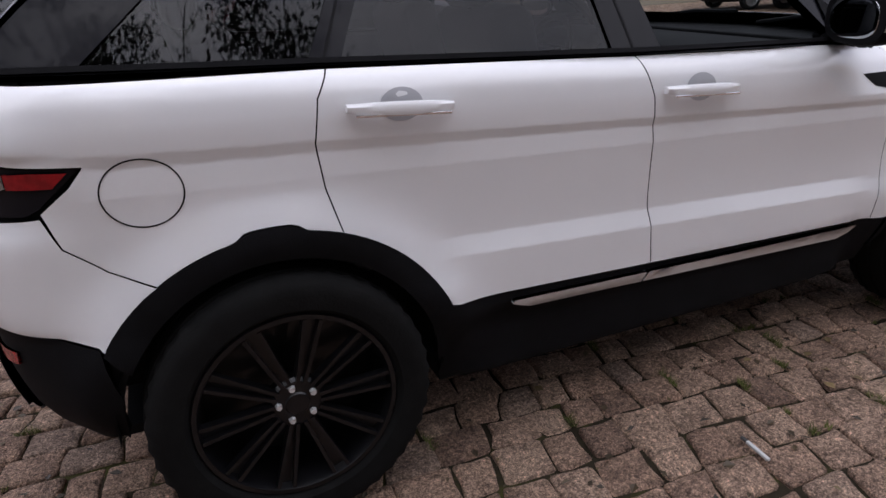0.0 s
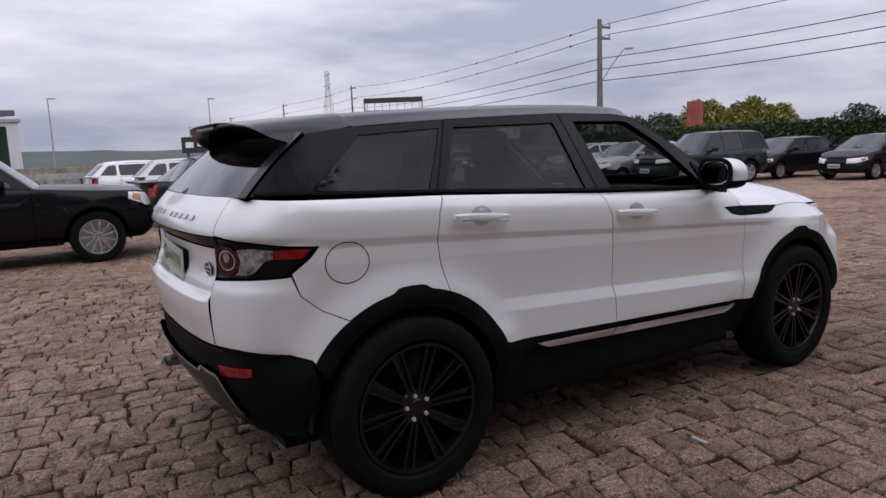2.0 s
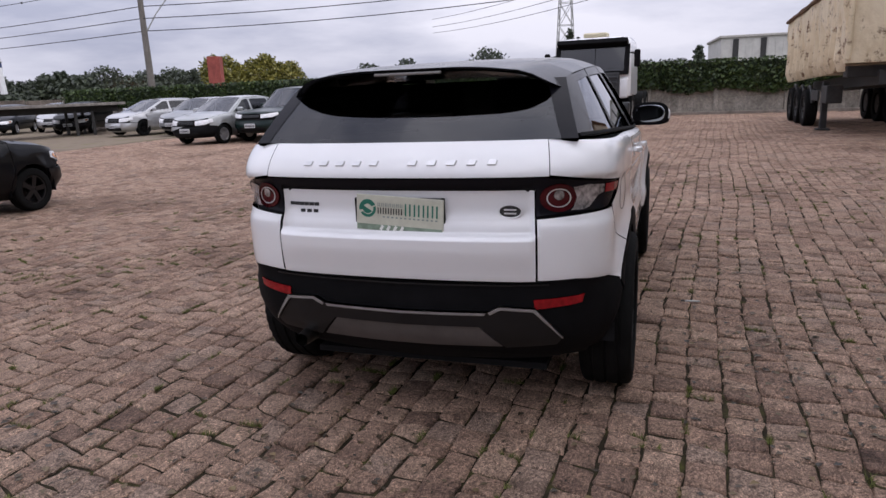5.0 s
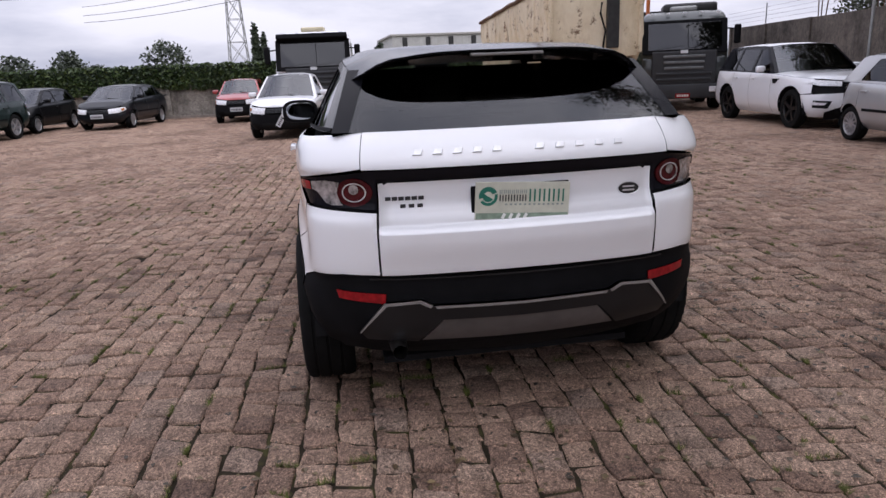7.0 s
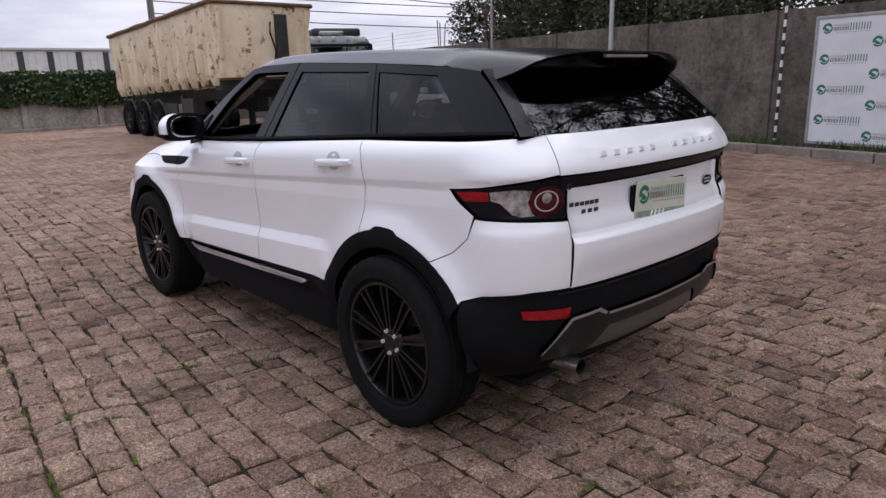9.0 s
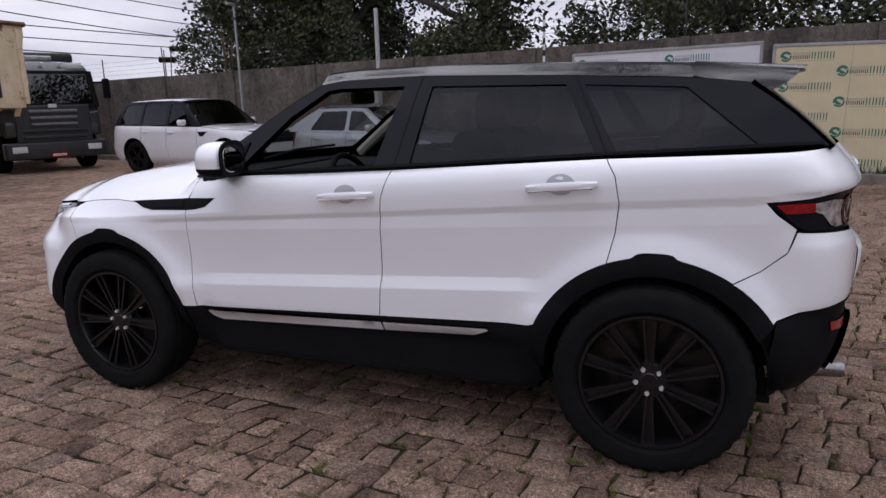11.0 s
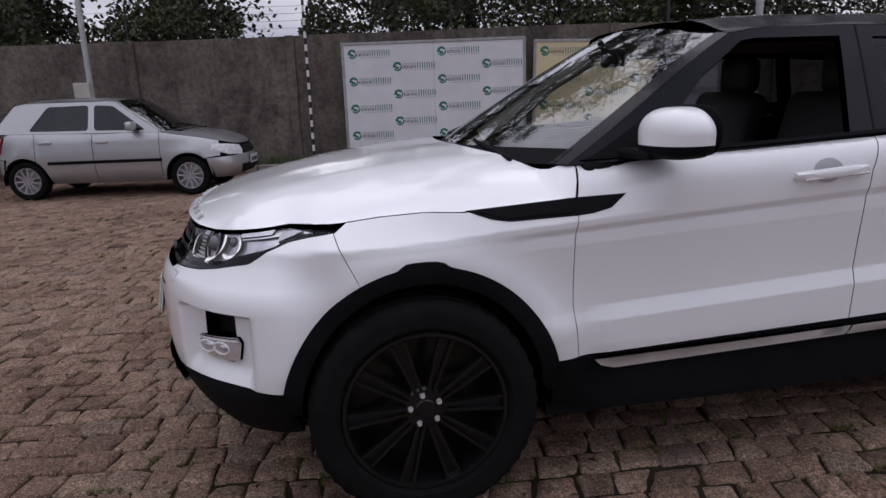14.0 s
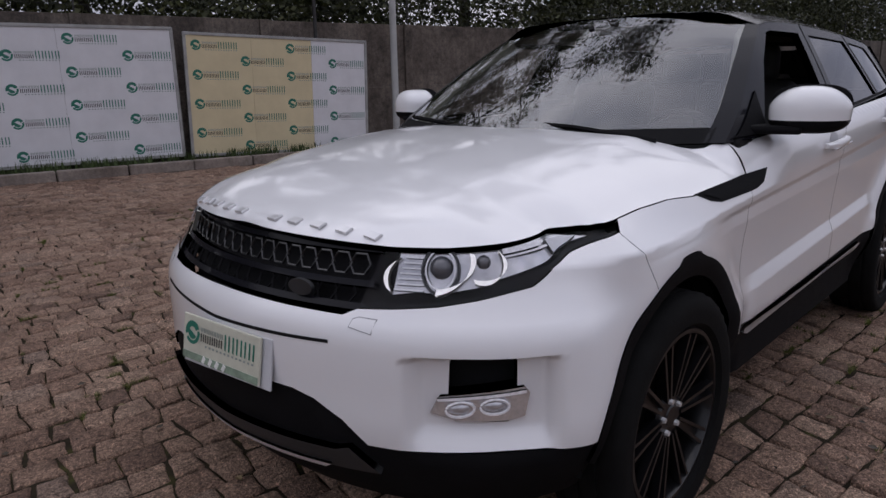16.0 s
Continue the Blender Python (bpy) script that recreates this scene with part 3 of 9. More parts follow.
# ---- the white sport utility vehicle ----
def wheel_meshes(r, rim_r, width, kind, rim_mat, segs=60):
    """Meshes of a wheel, its tyre and a nut; the outer face looks along +y, the hub stands at the origin."""
    w = width / 2
    prof = [(rim_r + 0.006, w * 0.78), (rim_r + 0.022, w * 0.96), (rim_r + (r - rim_r) * 0.55, w), (r - 0.03, w * 0.985), (r - 0.012, w * 0.92), (r - 0.001, w * 0.78),
            (r, w * 0.56), (r - 0.008, w * 0.54), (r - 0.008, w * 0.46), (r, w * 0.44), (r, w * 0.06), (r - 0.008, w * 0.04),
            (r - 0.008, -w * 0.04), (r, -w * 0.06), (r, -w * 0.44), (r - 0.008, -w * 0.46), (r - 0.008, -w * 0.54), (r, -w * 0.56),
            (r - 0.001, -w * 0.78), (r - 0.012, -w * 0.92), (r - 0.03, -w), (rim_r + 0.022, -w * 0.96), (rim_r + 0.006, -w * 0.78)]
    segs = segs // 2 * 2
    verts, faces = [], []
    for i, (pr, a) in enumerate(prof):
        for k in range(segs):
            q = pr - (0.007 if (k % 2 == 0 and i in (4, 5, 6, 17, 18, 19)) else 0.0)
            t = 2 * math.pi * k / segs
            verts.append((q * math.cos(t), a, q * math.sin(t)))
    for i in range(len(prof) - 1):
        for k in range(segs):
            a, b = i * segs + k, i * segs + (k + 1) % segs
            faces.append((a, b, b + segs, a + segs))
    tyre = data_of("tyre", verts, faces, RUBBER, True)
    tyre.set_sharp_from_angle(angle=radians(35))
    bm = lathe([(rim_r + 0.008, w * 0.80), (rim_r + 0.004, w * 0.86), (rim_r - 0.008, w * 0.86), (rim_r - 0.014, w * 0.74), (rim_r - 0.022, w * 0.2), (rim_r - 0.022, -w * 0.7), (0.03, -w * 0.6)], 48)
    face = w * 0.72
    sp = bmesh.new()
    for r0, r1, h0, h1, off0, off1, thick, wide in {"twin": ((0.062, rim_r - 0.012, -0.012, 0.004, -0.15, -0.085, 0.022, 0.010), (0.062, rim_r - 0.012, -0.012, 0.004, 0.15, 0.085, 0.022, 0.010), (0.06, rim_r - 0.012, -0.024, -0.014, 0, 0, 0.012, 0.036)),
                                                "multi": ((0.04, rim_r - 0.008, -0.004, 0, 0, 0, 0.016, 0.026),), "five": ((0.03, rim_r - 0.008, -0.006, 0, 0, 0, 0.02, 0.062),)}[kind]:
        p0 = Vector((r0 * math.cos(off0), face + h0, r0 * math.sin(off0)))
        p1 = Vector((r1 * math.cos(off1), face + h1, r1 * math.sin(off1)))
        d = p1 - p0
        tr = Matrix.Translation((p0 + p1) / 2) @ Matrix((d.normalized(), Vector((0, 1, 0)), d.normalized().cross(Vector((0, 1, 0))))).transposed().to_4x4()
        bmesh.ops.create_cube(sp, size=1.0, matrix=tr @ Matrix.Diagonal((d.length, thick, wide, 1)))
    spoke = bpy.data.meshes.new("spoke")
    bmesh.ops.recalc_face_normals(sp, faces=sp.faces[:])
    sp.to_mesh(spoke)
    sp.free()
    spoke.materials.append(rim_mat)
    lathe([(0.0005, face - 0.002), (0.03, face - 0.002), (0.034, face - 0.006), (0.066, face - 0.008), (0.074, face - 0.018), (0.074, face - 0.05)], 30, bm=bm)
    bmesh.ops.recalc_face_normals(bm, faces=bm.faces[:])
    rim = bpy.data.meshes.new("wheel")
    bm.to_mesh(rim)
    bm.free()
    rim.materials.append(rim_mat)
    rim.polygons.foreach_set("use_smooth", [True] * len(rim.polygons))
    rim.set_sharp_from_angle(angle=radians(35))
    b2 = bmesh.new()
    bmesh.ops.create_cone(b2, cap_ends=True, segments=6, radius1=0.0105, radius2=0.008, depth=0.012, matrix=pose(0, 0, 0, -90))
    nut = bpy.data.meshes.new("wheel_nut")
    b2.to_mesh(nut)
    b2.free()
    nut.materials.append(SATIN)
    return rim, tyre, nut, face, spoke, {"twin": 10, "multi": 11, "five": 5}[kind]


def add_wheel(car, meshes, x, y, z, turn=0.0, nuts=True, steer=0.0):
    rim, tyre, nut, face, spoke, count = meshes
    side = 0 if y > 0 else 180
    wob = put("wheel", rim, car, "", pose(x, y, z, 0, 0, side + steer) @ pose(0, 0, 0, 0, turn, 0))
    put("tyre", tyre, wob, "worn black rubber tyre")
    for k in range(count):
        put("spoke", spoke, wob, "", pose(0, 0, 0, 0, 360 * (k + 0.25) / count, 0))
    if nuts:
        for k in range(5):
            a = 2 * math.pi * k / 5
            put("wheel_nut", nut, wob, "", pose(0.050 * math.cos(a), face - 0.002, 0.050 * math.sin(a)))
    return wob


suv = thing("sport_utility_vehicle", "white five-door sport utility vehicle with black roof and black wheels", "car")
TAIL_X, NOSE_X = -0.735, 3.566
suv_plan = Plan([(TAIL_X, 0), (-0.728, 0.28), (-0.70, 0.53), (-0.635, 0.73), (-0.52, 0.845), (-0.36, 0.885), (0.0, 0.903), (0.6, 0.906), (1.2, 0.906), (2.0, 0.905),
                 (2.66, 0.905), (2.92, 0.912), (3.10, 0.894), (3.25, 0.808), (3.36, 0.690), (3.45, 0.540), (3.508, 0.39), (3.548, 0.22), (NOSE_X, 0)])
B, T, N = suv_plan.by_x, suv_plan.tail, suv_plan.nose
z_crease = line([(-0.8, 1.095), (-0.32, 1.08), (0.13, 1.055), (1.1, 0.992), (2.14, 0.93), (2.6, 0.90), (3.6, 0.86)])
z_belt = line([(-0.8, 1.25), (-0.39, 1.235), (0.18, 1.21), (1.07, 1.162), (2.14, 1.118), (3.6, 1.06)])
side_in = curve([(0.10, 0.22), (0.22, 0.13), (0.32, 0.075), (0.42, 0.05), (0.50, 0.034), (0.545, 0.026), (0.58, 0.021), (0.607, 0.022), (0.632, 0.0265), (0.645, 0.029), (0.69, 0.031), (0.78, 0.029), (0.90, 0.020), (0.965, 0.0135),
                 (0.99, 0.0122), (1.010, 0.0106), (1.07, 0.011), (1.12, 0.020), (1.155, 0.042), (1.175, 0.072), (1.3, 0.2)])
tail_in = curve([(0.10, 0.42), (0.22, 0.24), (0.33, 0.12), (0.42, 0.055), (0.55, 0.022), (0.66, 0.014), (0.69, 0.002), (0.80, -0.004), (0.90, 0.0), (0.93, 0.012), (0.96, 0.022), (1.08, 0.018),
                 (1.10, 0.004), (1.13, 0.008), (1.18, 0.035), (1.25, 0.095), (1.32, 0.16)])
nose_in = curve([(0.10, 0.38), (0.20, 0.22), (0.28, 0.10), (0.36, 0.045), (0.44, 0.012), (0.52, 0.0), (0.60, 0.0), (0.69, 0.0), (0.74, 0.004), (0.775, 0.016), (0.81, 0.042), (0.86, 0.075), (0.93, 0.105), (0.975, 0.135), (1.02, 0.17), (1.2, 0.34)])
shoulder = line([(1.80, 0.0), (1.98, 0.30), (2.13, 0.40), (2.51, 0.58), (2.70, 0.85), (2.86, 1.25), (3.0, 1.25), (3.25, 0.0)])
ARCHES = ((0.0, 0.37), (2.645, 0.37))


def suv_skin(s, z, inner=0.0):
    x, y, side, nx, ny = suv_plan.at(s)
    z = np.asarray(z, float)
    zc, zb = z_crease(x), z_belt(x)
    q = np.where(z < 0.69, z, np.where(z < zc, 0.69 + (z - 0.69) / (zc - 0.69) * 0.31, 1.0 + (z - zc) / (zb - zc) * 0.17))
    wr, wf = 1 - smoothstep(-0.62, -0.36, x), smoothstep(2.90, 3.12, x)
    wr = np.where(x < 1.3, wr, 0)
    wf = np.where(x > 1.3, wf, 0)
    dr = tail_in(z)
    gate = (1 - smoothstep(0.545, 0.585, np.abs(y))) * (x < 0)
    recess = smoothstep(0.868, 0.885, z) * (1 - smoothstep(1.055, 1.075, z)) * 0.028 - smoothstep(0.70, 0.82, z) * (1 - smoothstep(0.855, 0.872, z)) * 0.016
    dr = dr + gate * recess
    door = smoothstep(0.40, 0.54, x) * (1 - smoothstep(2.02, 2.12, x))
    ledge = np.clip((0.690 - 0.051 * (x - 1.5) - z) / 0.052, 0, 1)
    low_in = np.where(z < 0.69, np.interp(z, [0.42, 0.50, 0.53, 0.69], [0.05, 0.036, 0.031, 0.031]), side_in(q)) - 0.019 * ledge * smoothstep(0.46, 0.50, z)
    d = (1 - wr - wf) * (side_in(q) * (1 - door) + low_in * door) + wr * dr + wf * nose_in(z)
    band = np.clip((q - 0.925) / 0.05, 0, 1) - np.clip((q - 0.976) / 0.024, 0, 1)
    d = d + 0.007 * band * (1 - smoothstep(2.25, 2.45, x)) * smoothstep(-0.44, -0.34, x)
    flare = 0.0
    for cx, cz in ARCHES:
        r = np.hypot(x - cx, (z - cz) * 1.0)
        flare = flare + 0.036 * np.exp(-((r - 0.46) / 0.085) ** 2) * smoothstep(0.30, 0.50, z) * (1 - smoothstep(0.90, 1.0, z)) * (1 - 0.45 * smoothstep(2.85, 3.05, x))
    d = d - flare + inner
    d = d + np.where(x > 1.3, shoulder(x) * np.maximum(z - zc - 0.02, 0), 0)
    yy = np.abs(y)
    scoop = np.clip(smoothstep(3.165, 3.20, x) * smoothstep(0.575, 0.635, yy), 0, 1) * smoothstep(0.455, 0.545, z) * (1 - smoothstep(0.704, 0.716, z))
    d = d + 0.045 * scoop * (x > 2)
    return np.stack([x + nx * d, side * (y + ny * d), z + 0 * x], -1)


def SX(pts):
    """Outline points from the flank's x and z."""
    return [(B(x), z) for x, z in pts]


sill = line([(0.30, 0.562), (1.12, 0.532), (2.25, 0.488)])
AR = dict(cx=0.0, cz=0.37, rx=0.485, rz=0.485)
AF = dict(cx=2.645, cz=0.37, rx=0.452, rz=0.478)


def arch(a, a0, a1, grow=0.0, n=26):
    return arc(a["cx"], a["cz"], a["rx"] + grow, a["rz"] + grow, a0, a1, n)


def notch(pts, a):
    """The step of the black lip at the top of an arch."""
    out = []
    for x, z in pts:
        g = math.degrees(math.atan2(z - a["cz"], x - a["cx"]))
        k = 0.016 * (smoothstep(80, 84, g) - smoothstep(97, 101, g))
        out.append((x, z + float(k)))
    return out


GAP = 0.0018
gap_b = [(1.132, float(sill(1.132))), (1.117, 0.75), (1.112, 0.92), (1.100, 1.05), (1.062, float(z_belt(1.062)))]
gap_r = [(0.182, float(z_belt(0.18))), (0.145, 1.15), (0.128, 1.05), (0.14, 0.94), (0.168, 0.825)]
gap_f = [(2.135, float(sill(2.135))), (2.152, 0.67), (2.15, 0.89), (2.132, 1.03), (2.11, float(z_belt(2.11)))]
g1 = math.degrees(math.atan2(0.825 - 0.37, 0.168))
rear_door = gap_b + [(0.6, float(z_belt(0.6)))] + gap_r[:-1] + notch(arch(AR, g1, 23.5, n=14), AR) + [(0.47, float(sill(0.47)))]
pair("rear_door", SX(rear_door), suv_skin, WHITE, suv, gap=GAP, h=(0.06, 0.0065), label="white rear door panel")
front_door = gap_f + [(1.6, float(z_belt(1.6)))] + gap_b[::-1]
pair("front_door", SX(front_door), suv_skin, WHITE, suv, gap=GAP, h=(0.06, 0.0065), label="white front door panel")

# rear quarter: belt to arch, over the lamp to the tailgate
SG = T(0.60)
seam = [(-0.268, 0.772), (-0.365, 0.818), (-0.443, 0.885), (-0.485, 0.965)]
g2 = math.degrees(math.atan2(0.772 - 0.37, -0.268))
quarter = SX(gap_r[::-1]) + [(SG + 0.10, 1.240), (T(0.63), 1.245), (T(0.625), 1.11)] + SX([(-0.50, 1.072), (-0.365, 1.06), (-0.40, 1.02), (-0.47, 0.968)]) + SX(seam[::-1][1:-1]) + SX(notch(arch(AR, g2, g1, n=26), AR)[:-1])
pair("rear_wing", quarter, suv_skin, WHITE, suv, gap=GAP, h=(0.035, 0.0075), label="white rear wing")
# white bumper corner under the lamp
zt = 0.932
corner = SX(seam[:-1]) + [(B(-0.472), 0.958), (B(-0.50), 0.956), (T(0.70), zt + 0.014), (T(0.575), zt + 0.005), (T(0.575), 0.685), (T(0.72), 0.69)] + SX([(-0.50, 0.672), (-0.42, 0.645)]) + SX(arch(AR, 147.5, g2, n=6)[:-1])
pair("rear_bumper_corner", corner, suv_skin, WHITE, suv, gap=GAP, h=(0.035, 0.0075), label="white bumper corner")
# tailgate
panel("tailgate_upper", [(T(-0.625), 1.105), (T(0.625), 1.105), (T(0.63), 1.245), (T(0.3), 1.245), (T(-0.3), 1.245), (T(-0.63), 1.245)], suv_skin, WHITE, suv, gap=GAP, h=(0.05, 0.013), label="white upper tailgate panel")
panel("tailgate_lower", [(T(-0.57), 0.682), (T(0.57), 0.682), (T(0.57), 1.05), (T(-0.57), 1.05)], suv_skin, WHITE, suv, gap=GAP, h=(0.05, 0.009), label="white lower tailgate panel")
panel("tailgate_strip", [(T(-0.60), 1.055), (T(0.60), 1.055), (T(0.62), 1.10), (T(-0.62), 1.10)], lambda s, z: suv_skin(s, z, 0.004), BLACK_GLOSS, suv, h=0.04, label="gloss black strip")
# fender
g3 = math.degrees(math.atan2(0.80 - 0.37, 2.845 - 2.645))
z_edge = line([(2.05, 1.026), (2.13, 1.022), (2.5, 0.996), (2.62, 1.001), (2.75, 0.994), (2.87, 0.981), (2.96, 0.977), (3.11, 0.972), (3.26, 0.961), (3.37, 0.951), (3.45, 0.949), (3.566, 0.957)])
g0 = 180 - math.degrees(math.asin((0.492 - 0.37) / 0.478))
fender = SX([(2.135, float(sill(2.135)))]) + SX(gap_f[1:-1]) + SX([(x, float(z_edge(x)) - 0.0015) for x in (2.132, 2.3, 2.5, 2.56, 2.62, 2.68, 2.75, 2.81, 2.86)]) + SX([(2.903, 0.955), (2.89, 0.92)]) + SX(notch(arch(AF, g3, g0, n=34), AF))
pair("front_wing", fender, suv_skin, WHITE, suv, gap=0.0008, h=(0.035, 0.0075), label="white front wing")
# front bumper, both flanks in one piece, with recesses for the fog lamps
g4 = math.degrees(math.asin((0.482 - 0.37) / 0.478))
lamp_low = [(N(0.475), 0.812), (N(0.56), 0.817), (N(0.658), 0.826), (N(0.737), 0.840), (B(3.27), 0.853), (B(3.211), 0.864), (B(3.18), 0.882), (B(3.149), 0.902), (B(3.064), 0.927), (B(2.971), 0.946), (B(2.905), 0.957)]
mir = lambda pts: [(2 * suv_plan.half - s, z) for s, z in pts]
low = SX([(2.8915, 0.92)]) + SX(arch(AF, g3, g4, n=20))
bot = [(B(3.276), 0.484), (N(0.624), 0.476), (N(0.505), 0.478), (N(0.442), 0.538), (N(0.365), 0.578), (N(0.30), 0.592)]
bumper = lamp_low[::-1] + [(N(0.44), 0.797), (N(0.0), 0.801)] + mir([(N(0.44), 0.797)]) + mir(lamp_low) + mir(low) + mir(bot) + [(N(0.0), 0.596)] + bot[::-1] + low[::-1]
fog_hole = [(B(3.252), 0.706), (N(0.682), 0.701), (N(0.678), 0.615), (N(0.690), 0.545), (B(3.27), 0.545), (B(3.252), 0.635)]
panel("front_bumper", bumper, suv_skin, WHITE, suv, gap=0.0007, h=(0.022, 0.014), holes=[fog_hole, mir(fog_hole[::-1])], thick=0.03, label="white front bumper")
pair("fog_lamp_recess", [(B(3.235), 0.712), (N(0.665), 0.708), (N(0.665), 0.535), (B(3.25), 0.535)], lambda s, z: suv_skin(s, z, 0.055), LINING, suv, h=0.05)
panel("bumper_slot", [(N(0.415), 0.739), (N(0.0), 0.726), (N(-0.415), 0.739), (N(-0.415), 0.731), (N(0.0), 0.717), (N(0.415), 0.731)], suv_skin, LINING, suv, h=0.05, lift=0.0015, thick=0.003)
wash = [(N(0.463), 0.773), (N(0.470), 0.792), (N(0.485), 0.797), (N(0.531), 0.795), (N(0.522), 0.762)]
pair("washer_cover", wash, suv_skin, plain("cover_gap", (0.30, 0.30, 0.31), 0.6), suv, h=0.04, lift=0.0008, thick=0.001)
pair("washer_cover", shrink(wash, 0.0022).tolist(), suv_skin, WHITE, suv, h=0.04, lift=0.0016, thick=0.0008)

# black lower cladding
lip = dict(h=0.05, thick=0.03)
panel("rear_lower_bumper", [(T(-0.72), 0.688), (T(-0.57), 0.678), (T(0.0), 0.672), (T(0.57), 0.678), (T(0.72), 0.688)] + SX([(-0.50, 0.668), (-0.418, 0.64), (-0.40, 0.50), (-0.42, 0.36)])
      + [(T(0.69), 0.315), (T(0.5), 0.325), (T(0.0), 0.345), (T(-0.5), 0.325), (T(-0.69), 0.315)] + [(-B(x), z) for x, z in ((-0.42, 0.36), (-0.40, 0.50), (-0.418, 0.64), (-0.50, 0.668))],
      suv_skin, PLASTIC, suv, label="black plastic lower bumper", **lip)
pair("rear_arch_lip", SX(notch(arch(AR, 148, 19.5, n=40), AR) + [(0.44, 0.40), (0.42, 0.36)] + arch(AR, 4, 152, -0.072, n=30)), lambda s, z: suv_skin(s, z, -0.004), PLASTIC, suv, label="black arch lip", **lip)
pair("front_arch_lip", SX(notch(arch(AF, 6, 165.2, n=40), AF) + [(2.20, 0.36)] + arch(AF, 176, 2, -0.056, n=30)), lambda s, z: suv_skin(s, z, -0.004), PLASTIC, suv, label="black arch lip", **lip)
pair("side_sill", SX([(0.445, 0.556), (1.12, 0.529), (2.205, 0.486), (2.205, 0.29), (1.3, 0.29), (0.43, 0.29)]), lambda s, z: suv_skin(s, z, 0.004), PLASTIC, suv, label="black plastic sill", **lip)
pair("sill_trim", SX([(2.075, 0.474), (1.125, 0.507), (1.125, 0.464), (2.0, 0.432), (2.05, 0.448)]), lambda s, z: suv_skin(s, z, -0.012), SATIN, suv, h=0.06, thick=0.014, label="satin metal sill strip")
pair("sill_trim", SX([(1.115, 0.507), (0.645, 0.522), (0.64, 0.512), (0.70, 0.488), (1.115, 0.464)]), lambda s, z: suv_skin(s, z, -0.012), SATIN, suv, h=0.06, thick=0.014, label="satin metal sill strip")
low_top = [(N(0.0), 0.590), (N(0.30), 0.586), (N(0.365), 0.572), (N(0.442), 0.532), (N(0.505), 0.472), (N(0.624), 0.470), (B(3.276), 0.478), (B(3.088), 0.476)]
low_bot = [(B(3.05), 0.31), (N(0.62), 0.27), (N(0.0), 0.25)]
panel("front_lower_bumper", low_top + low_bot[:-1] + [(N(0.0), 0.25)] + mir(low_bot[:-1][::-1]) + mir(low_top[1:][::-1]), lambda s, z: suv_skin(s, z, 0.006), PLASTIC, suv, label="black plastic lower bumper", **lip)
# skid plates
panel("front_skid_plate", [(N(0.46), 0.470), (N(0.42), 0.455), (N(0.0), 0.440), (N(-0.42), 0.455), (N(-0.46), 0.470), (N(-0.53), 0.40), (N(-0.40), 0.395), (N(0.0), 0.380), (N(0.40), 0.395), (N(0.53), 0.40)], lambda s, z: suv_skin(s, z, -0.014), PLASTIC_GREY, suv, h=0.05, thick=0.05)
panel("skid_edge", [(N(0.40), 0.402), (N(0.0), 0.388), (N(-0.40), 0.402), (N(-0.38), 0.388), (N(0.0), 0.372), (N(0.38), 0.388)], lambda s, z: suv_skin(s, z, -0.020), SATIN, suv, h=0.05, thick=0.01)
rs = lambda s, z: suv_skin(s, z, -0.014)
DARK_FRAME = plain("dark_satin_plastic", (0.011, 0.011, 0.012), 0.42, vary=0.2, spec=0.35)
PLATE_SKID = plain("dull_brown_grey_plastic", (0.115, 0.105, 0.10), 0.45, metal=0.2, vary=0.2, scale=10)
wing_top = [(0.565, 0.566), (0.42, 0.576), (0.372, 0.548)]
panel("rear_skid_frame", [(T(y), z) for y, z in wing_top] + [(T(0.0), 0.541)] + [(T(-y), z) for y, z in wing_top[::-1]] + [(T(-0.68), 0.43), (T(-0.66), 0.395), (T(-0.44), 0.375), (T(-0.335), 0.480), (T(0.0), 0.473), (T(0.335), 0.480), (T(0.44), 0.375), (T(0.66), 0.395), (T(0.68), 0.43)],
      rs, DARK_FRAME, suv, h=0.04, thick=0.03, label="dark grey bumper frame")
# thin pale strips draw the highlights on the dark frame's edges
ridge = lambda s, z: suv_skin(s, z, -0.024)
panel("rear_skid_highlight", [(T(0.365), 0.549), (T(0.0), 0.542), (T(-0.365), 0.549), (T(-0.36), 0.537), (T(0.0), 0.530), (T(0.36), 0.537)], ridge, SKID, suv, h=0.05, thick=0.012)
pair("rear_skid_highlight", [(T(0.375), 0.552), (T(0.421), 0.578), (T(0.567), 0.568), (T(0.682), 0.432), (T(0.676), 0.430), (T(0.558), 0.556), (T(0.428), 0.565), (T(0.383), 0.540)], ridge, SKID, suv, h=0.05, thick=0.012)
panel("rear_skid_plate", [(T(0.330), 0.477), (T(0.0), 0.470), (T(-0.330), 0.477), (T(-0.425), 0.378), (T(-0.1), 0.366), (T(0.1), 0.366), (T(0.425), 0.378)], lambda s, z: suv_skin(s, z, -0.006), PLATE_SKID, suv, h=0.04, thick=0.02, label="dull grey skid plate")
# raised ledge under the white edge, its highlight painted as a lighter grey
panel("bumper_ledge_highlight", [(T(0.62), 0.672), (T(0.0), 0.664), (T(-0.62), 0.672), (T(-0.62), 0.666), (T(0.0), 0.658), (T(0.62), 0.666)], lambda s, z: suv_skin(s, z, -0.006), PLASTIC_GREY, suv, h=0.05, thick=0.006)
pair("rear_reflector", [(T(0.560), 0.604), (T(0.76), 0.620), (T(0.752), 0.585), (T(0.565), 0.562)], lambda s, z: suv_skin(s, z, -0.006), LAMP_RED, suv, h=0.04, label="red bumper reflector")
